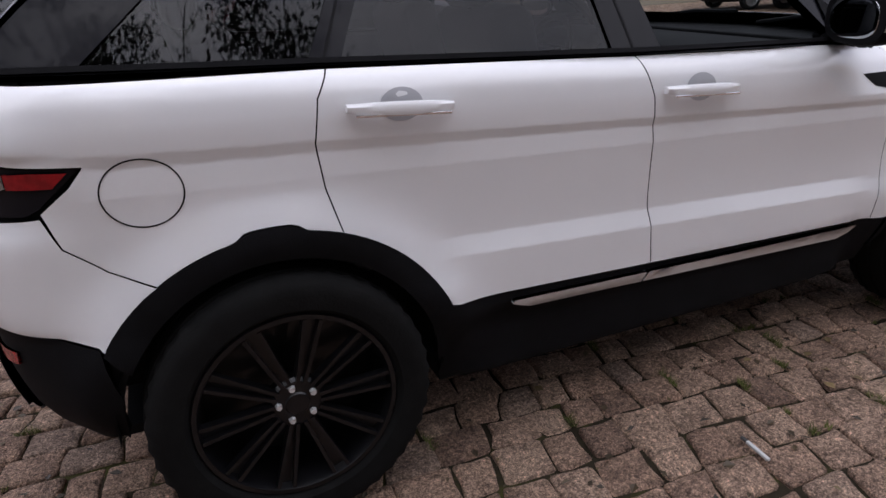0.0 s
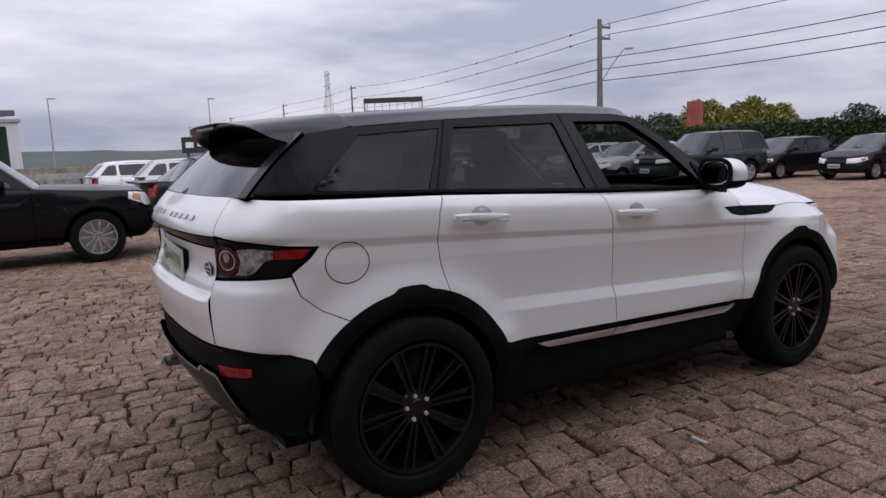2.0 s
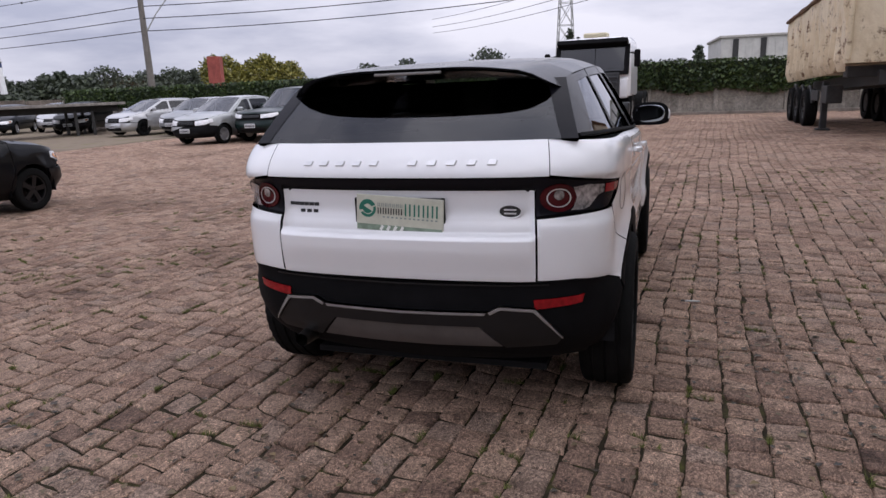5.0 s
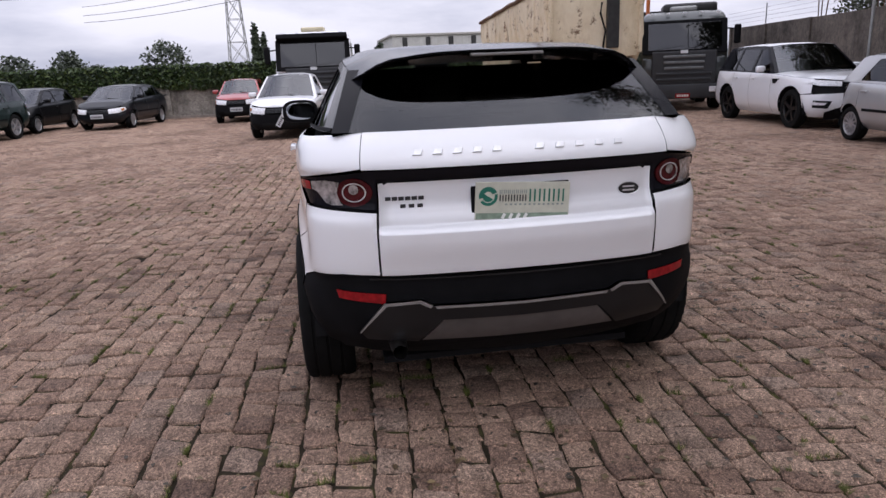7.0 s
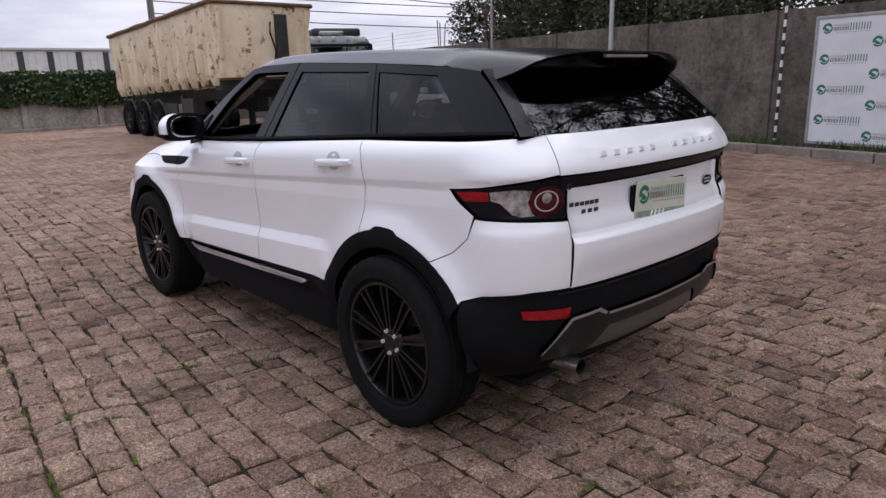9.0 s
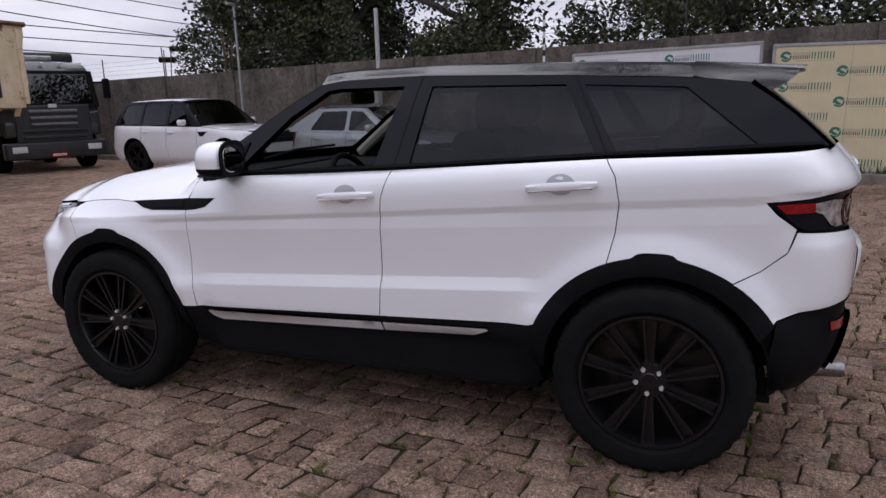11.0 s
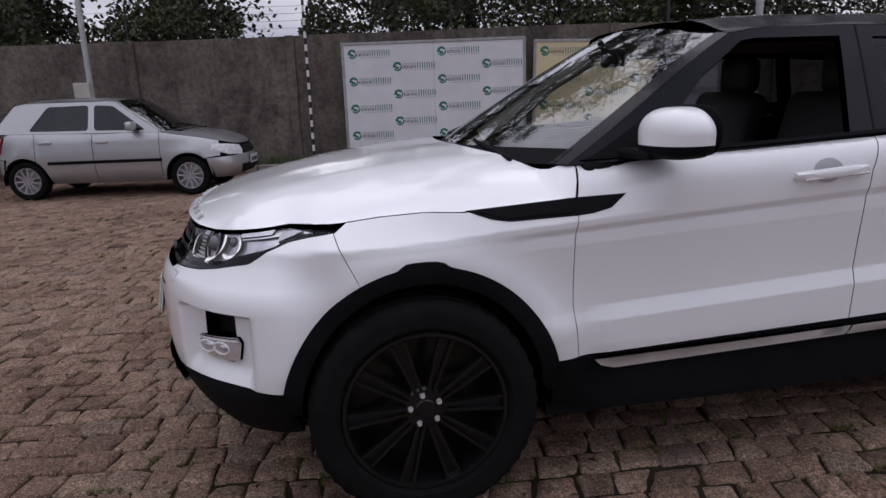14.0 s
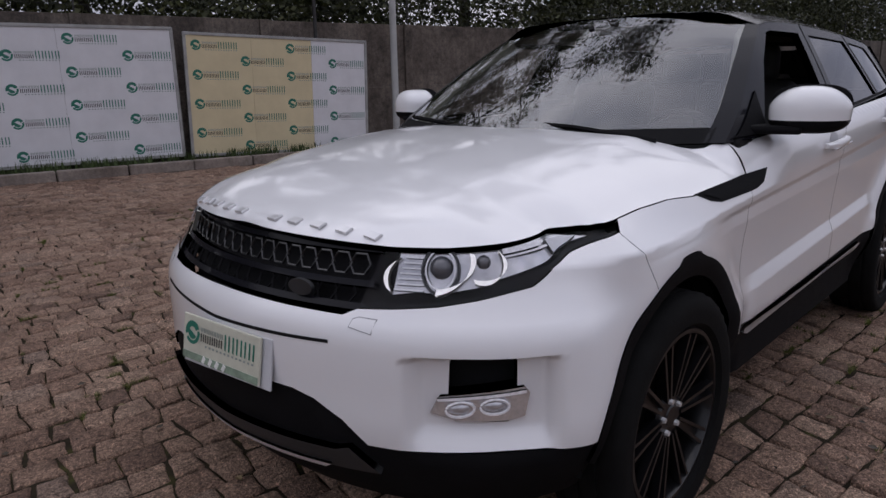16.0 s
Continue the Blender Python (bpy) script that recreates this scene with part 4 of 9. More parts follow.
# exhaust
EXHAUST = plain("stained_exhaust_metal", (0.30, 0.29, 0.28), 0.3, metal=1.0, vary=0.4, scale=25)
ex = lathe([(0.030, 0.10), (0.039, -0.02), (0.043, -0.060), (0.040, -0.064), (0.035, -0.055), (0.028, 0.06)], 28)
part("exhaust_pipe", ex, EXHAUST, suv, "stained metal exhaust tip", True, pose(-0.602, 0.515, 0.356, 0, 0, -90) @ Matrix.Rotation(math.pi, 4, "X"))

# inner shell, arches and floor pan
shell_out = [(0.0, 0.24), (0.0, 1.22), (SG, 1.225)] + SX([(-0.3, 1.215), (0.6, 1.175), (1.6, 1.12), (2.1, 1.09), (2.3, 0.96), (2.75, 0.93), (2.86, 0.90), (2.95, 0.86), (3.1, 0.80)]) + [(N(0.6), 0.76), (N(0.0), 0.76), (N(0.0), 0.26), (N(0.6), 0.28)] \
    + SX(arch(AF, 0, 180, -0.035, n=24)) + SX([(2.15, 0.26), (0.5, 0.26)]) + SX(arch(AR, 0, 180, -0.065, n=24)) + [(B(-0.45), 0.30)]
pair("inner_shell", shell_out, lambda s, z: suv_skin(s, z, 0.032 + 0.06 * smoothstep(B(2.95), B(3.12), s)), LINING, suv, h=0.09, thick=0)
for cx, cz in ARCHES:
    for sd in (1, -1):
        bm = bmesh.new()
        ring = arc(cx, cz, 0.432, 0.432, -2, 182, 24)
        o = [bm.verts.new((x, sd * 0.862, z)) for x, z in ring]
        i = [bm.verts.new((x, sd * 0.56, z)) for x, z in ring]
        for k in range(len(ring) - 1):
            bm.faces.new((o[k], o[k + 1], i[k + 1], i[k]))
        bm.faces.new(i)
        part("wheel_arch_liner", bm, LINING, suv)
bm = box_bm((3.55, 1.14, 0.03), (1.33, 0, 0.215))
box_bm((1.74, 1.50, 0.05), (1.33, 0, 0.245), bm=bm)
part("floor_pan", bm, LINING, suv)

# bonnet
ss = np.linspace(B(2.05), suv_plan.half, 260)
ex_, ey_, ez_ = [], [], []
for s in ss:
    xx = suv_plan.at(s)[0]
    p = suv_skin(np.array([s]), np.array([float(z_edge(xx))]))[0]
    ex_.append(p[0]), ey_.append(p[1]), ez_.append(p[2])
ex_ = np.maximum.accumulate(np.array(ex_))
ey_, ez_ = np.array(ey_), np.array(ez_)
hood_mid = curve([(2.0, 1.172), (2.3, 1.165), (2.48, 1.158), (2.7, 1.135), (2.86, 1.112), (3.05, 1.080), (3.2, 1.048), (3.32, 1.013), (3.40, 0.984), (3.44, 0.966), (3.461, 0.958), (3.52, 0.955)])


def hood(x, y):
    ye, ze = np.interp(x, ex_, ey_), np.interp(x, ex_, ez_)
    r = np.clip(np.abs(y) / np.maximum(ye, 1e-3), 0, 1)
    z = ze + (hood_mid(x) - ze) * (1 - r ** (3.7 + 6.8 * smoothstep(2.22, 2.11, x)))
    ridge = 0.55 - 0.10 * (x - 2.2)
    z = z + 0.003 * np.exp(-((np.abs(y) - ridge) / 0.05) ** 2) * smoothstep(3.3, 2.9, x) - 0.002 * np.exp(-((np.abs(y) - ridge + 0.14) / 0.09) ** 2) * smoothstep(3.3, 2.9, x)
    return np.stack([x + 0 * y, y + 0 * x, z], -1)


cowl = lambda y: 2.405 - 0.285 * (np.abs(y) / 0.80) ** 2.2
k0 = np.searchsorted(ex_, 2.138)
edge_pts = [(ex_[k], ey_[k]) for k in range(k0, len(ex_) - 1, 5)]
edge_pts = [p for p in edge_pts if p[1] > 0.02]
hood_out = [(float(cowl(y)) + 0.02, y) for y in np.linspace(-0.74, 0.74, 25)] + [(2.113, 0.785), (2.124, 0.832)] + edge_pts + [(x, -y) for x, y in edge_pts[::-1]] + [(2.124, -0.832), (2.113, -0.785)]
panel("bonnet", hood_out, hood, WHITE, suv, h=0.045, gap=0.0008, thick=0.02, label="white clamshell bonnet")
part("cowl", box_bm((0.34, 1.22, 0.04), (2.27, 0, 1.088), 0.01), PLASTIC, suv)

# windscreen, roof, pillars
width_g = curve([(-0.8, 0.71), (-0.57, 0.762), (-0.3, 0.805), (0.0, 0.832), (0.5, 0.848), (1.1, 0.850), (1.6, 0.838), (1.85, 0.818), (2.0, 0.800), (2.14, 0.764), (2.3, 0.71)])


def flank(x, z):
    return np.stack([x + 0 * z, width_g(x) - (z - 1.16) * 0.55 - 0.10 * np.maximum(z - 1.36, 0) ** 1.5, z + 0 * x], -1)


a_edge = np.array([(2.14, 1.115), (1.95, 1.243), (1.75, 1.375), (1.60, 1.468), (1.50, 1.522)])


def screen(y, v):
    xe, ze = np.interp(v, np.linspace(0, 1, 5), a_edge[:, 0]), np.interp(v, np.linspace(0, 1, 5), a_edge[:, 1])
    w = flank(xe, ze)[..., 1]
    xc, zc = 2.42 + (1.60 - 2.42) * v, 1.12 + (1.588 - 1.12) * v + 0.05 * v * (1 - v)
    r = np.clip(np.abs(y), 0, 1.2)
    return np.stack([xc - (xc - xe) * r ** 2.2, y * w, zc - (zc - ze) * r ** 2.2], -1)


panel("windscreen", [(-0.955, 0.0), (0.955, 0.0), (0.955, 1.0), (-0.955, 1.0)], screen, GLASS_CLEAR, suv, h=0.08, thick=0, label="windscreen glass with reflections")
for lo, hi in ((0.93, 1.0), (-1.0, -0.93)):
    panel("windscreen_frit", [(lo, 0.0), (hi, 0.0), (hi, 1.0), (lo, 1.0)], screen, BLACK_GLOSS, suv, h=0.05, lift=0.002, thick=0.006)
panel("windscreen_frit", [(-0.95, -0.02), (0.95, -0.02), (0.95, 0.09), (0.0, 0.05), (-0.95, 0.09)], screen, PLASTIC, suv, h=0.05, lift=0.002, thick=0.006)
wf = [(1.875, 1.150), (1.63, 1.385), (1.46, 1.497), (1.40, 1.505), (1.075, 1.505), (1.155, 1.172)]
wr_ = [(0.99, 1.182), (0.945, 1.50), (0.372, 1.487), (0.226, 1.216)]
wq = [(0.15, 1.222), (0.298, 1.484), (-0.08, 1.462), (-0.335, 1.250)]
gh = [(2.14, 1.115), (1.95, 1.243), (1.75, 1.375), (1.60, 1.468), (1.50, 1.522), (1.40, 1.538), (1.2, 1.545), (1.0, 1.545), (0.35, 1.520), (-0.16, 1.490), (-0.31, 1.470), (-0.575, 1.247), (-0.39, 1.238), (0.18, 1.213), (1.07, 1.165)]
pair("window_frame", gh, flank, BLACK_GLOSS, suv, h=0.05, holes=[wf, wr_, wq], thick=0.03, label="gloss black pillars and window frame")
pair("rear_door_glass", wr_, lambda x, z: flank(x, z) - np.array((0, 0.008, 0)), GLASS_DARK, suv, h=0.09, thick=0, label="dark tinted glass")
pair("quarter_glass", wq, lambda x, z: flank(x, z) - np.array((0, 0.006, 0)), GLASS_DARK, suv, h=0.09, thick=0, label="dark tinted glass")
for a, b in (((1.062, 1.165), (0.998, 1.544)), ((0.182, 1.213), (0.335, 1.518))):
    dx = 0.004
    pair("door_gap", [(a[0] - dx, a[1]), (a[0] + dx, a[1]), (b[0] + dx, b[1]), (b[0] - dx, b[1])], flank, LINING, suv, h=0.1, lift=0.0012, thick=0.002)
pair("belt_moulding", [(x, float(z_belt(x)) + 0.010 + dz) for x, dz in ((2.10, -0.003), (1.07, -0.004), (0.18, -0.004), (-0.39, -0.004), (-0.54, -0.004), (-0.54, 0.008), (-0.39, 0.008), (0.18, 0.008), (1.07, 0.008), (2.06, 0.008))], flank, PLASTIC, suv, h=0.08, lift=0.009, thick=0.014)
roof_mid = curve([(-0.7, 1.520), (-0.45, 1.540), (-0.15, 1.563), (0.2, 1.583), (0.7, 1.602), (1.2, 1.608), (1.45, 1.603), (1.62, 1.588), (1.7, 1.57)])
z_gut = line([(-0.7, 1.448), (-0.31, 1.472), (-0.16, 1.492), (0.35, 1.522), (1.0, 1.547), (1.4, 1.540), (1.5, 1.524), (1.7, 1.46)])


def roof(x, y):
    zg = z_gut(x)
    yg = flank(np.asarray(x, float), zg)[..., 1]
    r = np.clip(np.abs(y) / yg, 0, 1.05)
    bars = 0.007 * smoothstep(0.40, 0.44, np.abs(y)) * (1 - smoothstep(0.52, 0.57, np.abs(y)))
    return np.stack([x + 0 * y, y + 0 * x, zg + (roof_mid(x) - zg) * (1 - r ** 4.5) + bars], -1)


yg_at = lambda x: float(flank(np.array([x]), np.array([float(z_gut(x))]))[0, 1])
front_edge = [(1.60 - 0.10 * abs(y / 0.635) ** 2.2, y) for y in np.linspace(-0.62, 0.62, 15)]
xs_ = [1.5, 1.35, 1.1, 0.8, 0.5, 0.2, -0.1]
roof_out = [(-0.12, y) for y in np.linspace(-yg_at(-0.12) + 0.01, yg_at(-0.12) - 0.01, 9)][::-1]
roof_out = [(x, yg_at(x) - 0.002) for x in xs_[::-1]] + front_edge[::-1] + [(x, -yg_at(x) + 0.002) for x in xs_]
panel("roof", roof_out, roof, ROOF_BLACK, suv, h=0.06, thick=0.02, label="black painted roof", core=(0.7, 0, 0.7))
panel("headlining", [(x, y * 0.94) for x, y in roof_out], lambda x, y: roof(x, y) - np.array((0, 0, 0.045)), BEIGE, suv, h=0.12, thick=0, core=(0.7, 0, 3.0))

# roof spoiler
bm = bmesh.new()
nu, nv = 25, 8
top, low_ = [], []
for i in range(nu):
    r = -1 + 2 * i / (nu - 1)
    for j in range(nv):
        f = j / (nv - 1)
        x0, x1 = -0.10, -0.535 + 0.085 * abs(r) ** 2.2 + 0.10 * abs(r) ** 10
        x = x0 + (x1 - x0) * f
        yw = yg_at(x) * (1 + 0.02 * f)
        z = float(roof(np.array([x]), np.array([r * yw * 0.995]))[0, 2]) + 0.004 - 0.035 * abs(r) ** 4 * f
        top.append(bm.verts.new((x, r * yw, z)))
        low_.append(bm.verts.new((x + 0.02 * f, r * yw * 0.985, z - 0.013 - 0.063 * (1 - f) - (0.030 * (1 - f) if abs(r) > 0.86 else 0))))
for i in range(nu - 1):
    for j in range(nv - 1):
        q = [i * nv + j, (i + 1) * nv + j, (i + 1) * nv + j + 1, i * nv + j + 1]
        bm.faces.new([top[k] for k in q])
        bm.faces.new([low_[k] for k in q][::-1])
for j in range(nv - 1):
    for i in (0, nu - 1):
        bm.faces.new((top[i * nv + j], top[i * nv + j + 1], low_[i * nv + j + 1], low_[i * nv + j]))
for i in range(nu - 1):
    bm.faces.new((top[i * nv + nv - 1], top[(i + 1) * nv + nv - 1], low_[(i + 1) * nv + nv - 1], low_[i * nv + nv - 1]))
    bm.faces.new((top[i * nv], top[(i + 1) * nv], low_[(i + 1) * nv], low_[i * nv]))
spoiler = part("roof_spoiler", bm, ROOF_BLACK, suv, "black roof spoiler", True)
part("brake_light", box_bm((0.02, 0.30, 0.012), (-0.517, 0, 1.519), 0.004), SKID, spoiler, "grey ribbed brake light")


def tail_glass(y, v):
    w = 0.722 + (0.636 - 0.722) * v
    xb, zb_ = -0.635 + (0.265) * v, 1.243 + (1.478 - 1.243) * v
    return np.stack([xb + (0.062 + 0.0 * v) * np.abs(y) ** 2.2 + 0.012 * np.sin(math.pi * v) * -1, y * w, zb_ + 0 * y], -1)


panel("rear_window", [(-0.93, 0.0), (0.93, 0.0), (0.90, 1.0), (-0.90, 1.0)], tail_glass, GLASS_REAR, suv, h=0.06, thick=0, label="dark tinted rear window", core=(1.3, 0, 1.3))
for a in (1, -1):
    panel("rear_pillar", [(a * 0.91, 0.0), (a * 1.0, 0.0), (a * 1.0, 1.0), (a * 0.88, 1.0)], tail_glass, BLACK_GLOSS, suv, h=0.05, lift=0.002, thick=0.02, core=(1.3, 0, 1.3))
# second tinted layer with a curved foot imitates the spoiler's shade on the glass
panel("rear_window_shade", [(-0.93, 0.55), (-0.6, 0.42), (0.0, 0.38), (0.6, 0.42), (0.93, 0.55), (0.90, 1.0), (-0.90, 1.0)], tail_glass, GLASS_REAR, suv, h=0.06, lift=-0.004, thick=0, core=(1.3, 0, 1.3))
part("rear_wiper", rod_bm((-0.56, -0.05, 1.285), (-0.52, 0.38, 1.275), 0.008), PLASTIC, suv)

# lamps at the tail
for sd in (1, -1):
    mm = dict(mirror=sd < 0)
    lamp = panel("tail_lamp", [(T(0.575), 0.945), (T(0.69), 0.955)] + SX([(-0.505, 0.962), (-0.47, 0.978), (-0.405, 1.03), (-0.372, 1.058)]) + [(B(-0.50), 1.067), (T(0.60), 1.10), (T(0.575), 1.10)], lambda s, z: suv_skin(s, z, 0.008), BLACK_GLOSS, suv, h=0.03, thick=0.03, label="black tail lamp housing", **mm)
    cy, cz = T(0.645) + 0.020, 1.017
    ring = [(cy + 0.078 * math.cos(radians(a)), cz + 0.056 * math.sin(radians(a))) for a in range(0, 360, 15)]
    panel("brake_lens", ring, lambda s, z: suv_skin(s, z, 0.004), LAMP_DARKRED, lamp, h=0.02, thick=0.004, label="dark red round lens", **mm)
    for r1, r2 in ((0.076, 0.068), (0.052, 0.047), (0.021, 0.0)):
        dz = 0.0 if r2 else 0.012
        o = [(cy + r1 * math.cos(radians(a)), cz + dz + r1 * (0.72 if r2 else 0.95) * math.sin(radians(a))) for a in range(0, 360, 15)]
        i = [[(cy + r2 * math.cos(radians(a)), cz + r2 * 0.72 * math.sin(radians(a))) for a in range(0, 360, 15)]] if r2 else []
        panel("lens_ring" if r2 else "reverse_lens", o, lambda s, z: suv_skin(s, z, 0.001), (SATIN if r1 < 0.06 else LAMP_DARKRED) if r2 else LAMP_TAIL, lamp, h=0.02, holes=i, thick=0.003, **mm)
    panel("indicator_lens", [(cy + 0.062, cz + 0.040), (cy + 0.079, cz + 0.0), (cy + 0.062, cz - 0.040), (cy + 0.050, cz - 0.050), (B(-0.615), 0.966), (B(-0.595), 0.975), (B(-0.562), 1.016), (B(-0.532), 1.026), (B(-0.530), 1.056), (B(-0.60), 1.064)], lambda s, z: suv_skin(s, z, 0.003), LAMP_TAIL, lamp, h=0.025, thick=0.004, label="clear silver lens", **mm)
    panel("side_lens", [(B(-0.526), 1.057), (B(-0.528), 1.024), (B(-0.43), 1.022), (B(-0.395), 1.052), (B(-0.47), 1.058)], lambda s, z: suv_skin(s, z, 0.001), LAMP_RED, lamp, h=0.02, thick=0.004, label="red lens", **mm)

# lettering as plain blocks, badge, number boards
def letter(name, m, w=0.046, hgt=0.032):
    """One raised sign as a plain slanted block, lying in xy with its foot towards +x."""
    bm = bmesh.new()
    lean = 0.006
    ring = [[bm.verts.new((x * k, y * k + lean * (-x / hgt), z)) for x, y in ((-hgt / 2, -w / 2), (-hgt / 2, w / 2), (hgt / 2, w / 2), (hgt / 2, -w / 2))] for z, k in ((-0.003, 1.0), (0.0025, 0.95), (0.004, 0.86))]
    for p, q in zip(ring, ring[1:]):
        for k in range(4):
            bm.faces.new((p[k], p[(k + 1) % 4], q[(k + 1) % 4], q[k]))
    bm.faces.new(ring[-1])
    return part(name, bm, SATIN, suv, "", False, m)


def seat_on(surf, a, b, flip=1):
    """A frame on a surface: x runs along the first coordinate, z out of it."""
    h3 = surf(np.array([a, a + 0.01, a]), np.array([b, b, b + 0.01]))
    ax, ay = Vector(h3[1] - h3[0]).normalized(), Vector(h3[2] - h3[0]).normalized()
    return Vector(h3[0]), ax, ay


for yy in (np.r_[np.linspace(0.405, 0.095, 5), np.linspace(-0.075, -0.405, 5)]):
    o, ax, ay = seat_on(suv_skin, T(yy), 1.163)
    az = -ax.cross(ay) if ax.cross(ay).x > 0 else ax.cross(ay)
    az.normalize()
    dn = -ay
    letter("tailgate_bar", Matrix.Translation(o + az * 0.002) @ Matrix((dn, az.cross(dn), az)).transposed().to_4x4(), 0.036, 0.022)
for yy in (np.r_[np.linspace(-0.425, -0.085, 5), np.linspace(0.085, 0.425, 5)]):
    o, ax, ay = seat_on(hood, 3.410 - 0.064 * (abs(yy) / 0.44) ** 2, yy)
    az = ax.cross(ay).normalized()
    letter("bonnet_bar", Matrix.Translation(o + az * 0.002) @ Matrix((ax, az.cross(ax), az)).transposed().to_4x4(), 0.038, 0.024)
for (y0, y1, zz) in ((0.535, 0.40, 0.985), (0.475, 0.405, 0.955)):
    n = 6 if zz > 0.97 else 3
    for k in range(n):
        yy = y0 + (y1 - y0) * k / (n - 1)
        q = suv_skin(np.array([T(yy)]), np.array([zz]))[0]
        part("model_bar", box_bm((0.004, 0.022, 0.015), (0, 0, 0), 0.001), PLASTIC_GREY, suv, "", False, pose(q[0] - 0.002, q[1], q[2]))
bm = bmesh.new()
bmesh.ops.create_cone(bm, cap_ends=True, segments=28, radius1=1, radius2=1, depth=1, matrix=pose(0, 0, 0, 0, 90) @ Matrix.Diagonal((0.026, 0.046, 0.008, 1)))
q = suv_skin(np.array([T(-0.472)]), np.array([0.965]))[0]
badge = part("oval_badge", bm, INK_BLACK, suv, "dark oval badge with a silver rim", True, pose(q[0] - 0.004, q[1], q[2]))
bm = bmesh.new()
pts = [(0, 0.046 * math.cos(t), 0.026 * math.sin(t)) for t in np.linspace(0, 2 * math.pi, 29)]
part("badge_rim", tube([(-0.004, p[1], p[2]) for p in pts], 0.0025, 5, bm), SATIN, badge)
for zz in (0.007, -0.008):
    part("badge_bar", box_bm((0.002, 0.05, 0.006), (-0.0052, 0, zz)), SATIN, badge)


def logo_bars(width, flip=1.0):
    """A round mark and the bars of three words, lying in the xz plane, facing -y; one mesh in four print colours."""
    vs, fs, mi = [], [], []

    def quad(x0, z0, x1, z1, m):
        b = len(vs)
        vs.extend([(x0 * flip, 0, z0), (x1 * flip, 0, z0), (x1 * flip, 0, z1), (x0 * flip, 0, z1)])
        fs.append((b, b + 1, b + 2, b + 3)), mi.append(m)

    def fan(cx, cz, r0, r1, a0, a1, m, n=14):
        for k in range(n):
            t0, t1 = radians(a0 + (a1 - a0) * k / n), radians(a0 + (a1 - a0) * (k + 1) / n)
            b = len(vs)
            vs.extend([((cx + r0 * math.cos(t0)) * flip, 0, cz + r0 * math.sin(t0)), ((cx + r1 * math.cos(t0)) * flip, 0, cz + r1 * math.sin(t0)),
                       ((cx + r1 * math.cos(t1)) * flip, 0, cz + r1 * math.sin(t1)), ((cx + r0 * math.cos(t1)) * flip, 0, cz + r0 * math.sin(t1))])
            fs.append((b, b + 1, b + 2, b + 3)), mi.append(m)

    w = width
    fan(0.11 * w, 0, 0.052 * w, 0.105 * w, 25, 195, 0)
    fan(0.11 * w, 0, 0.0, 0.062 * w, 150, 330, 0)
    fan(0.11 * w, 0, 0.072 * w, 0.105 * w, 215, 375, 0)
    for k in range(7):
        x0 = (0.235 + k * 0.046) * w
        quad(x0, 0.030 * w, x0 + 0.010 * w, 0.072 * w, 2)
        quad(x0 + 0.020 * w, 0.030 * w, x0 + 0.030 * w, 0.072 * w, 2)
    for k in range(5):
        x0 = (0.235 + k * 0.064) * w
        quad(x0, -0.055 * w, x0 + 0.014 * w, 0.018 * w, 1)
        quad(x0 + 0.032 * w, -0.055 * w, x0 + 0.046 * w, 0.018 * w, 1)
    for k in range(4):
        x0 = (0.570 + k * 0.108) * w
        quad(x0, -0.06 * w, x0 + 0.019 * w, 0.08 * w, 0)
        quad(x0 + 0.052 * w, -0.06 * w, x0 + 0.071 * w, 0.08 * w, 0)
    for k in range(13):
        quad((0.30 + k * 0.053) * w, -0.098 * w, (0.30 + k * 0.053 + 0.026) * w, -0.080 * w, 2)
    me = data_of("print", vs, fs, [INK_GREEN, INK_BLACK, INK_GREY])
    me.polygons.foreach_set("material_index", mi)
    return me


def number_board(m, w, hgt, tilt):
    holder = part("number_plate", box_bm((w, 0.008, hgt), (0, 0, 0), 0.003), PLATE_CREAM, suv, "cream dealer board over the number plate", False, m @ pose(0, 0, 0, 0, tilt, 0))
    put("print", logo_bars(w * 0.94), holder, "green and black print", pose(-w * 0.47, -0.0055, hgt * 0.12))
    part("green_band", box_bm((w * 0.98, 0.002, hgt * 0.16), (0, -0.0045, -hgt * 0.405)), plain("green_band", (0.24, 0.32, 0.24), 0.45, vary=0.35, scale=30), holder)
    for k in range(4):
        part("stripe", box_bm((0.012, 0.0015, hgt * 0.15), (-w * 0.2 + k * 0.03, -0.0060, -hgt * 0.405), turn=Euler((0, radians(28), 0))), INK_PALE, holder)
    return holder


q = suv_skin(np.array([0.0]), np.array([0.95]))[0]
number_board(pose(q[0] - 0.020, -0.005, 0.952, 0, 0, -90), 0.385, 0.150, 3.5)
part("plate_holder", box_bm((0.012, 0.40, 0.13), (0, 0, 0), 0.004), PLASTIC, suv, "", False, pose(q[0] - 0.006, 0.0, 0.955))
number_board(pose(3.585, 0.05, 0.650, 0, 0, 96.8) @ pose(0, 0, 0, -9, 0, 0), 0.335, 0.128, 1.0)
part("plate_holder", box_bm((0.006, 0.375, 0.135), (0, 0, 0), 0.002), PLATE_GREY, suv, "pale number plate edge", False, pose(3.575, 0.062, 0.642, 0, 0, 6.8) @ pose(0, 0, 0, 0, -9, 0))
part("plate_bracket", box_bm((0.05, 0.26, 0.05), (0, 0, 0), 0.004), PLASTIC, suv, "", False, pose(3.553, 0.05, 0.645, 0, 0, 4))

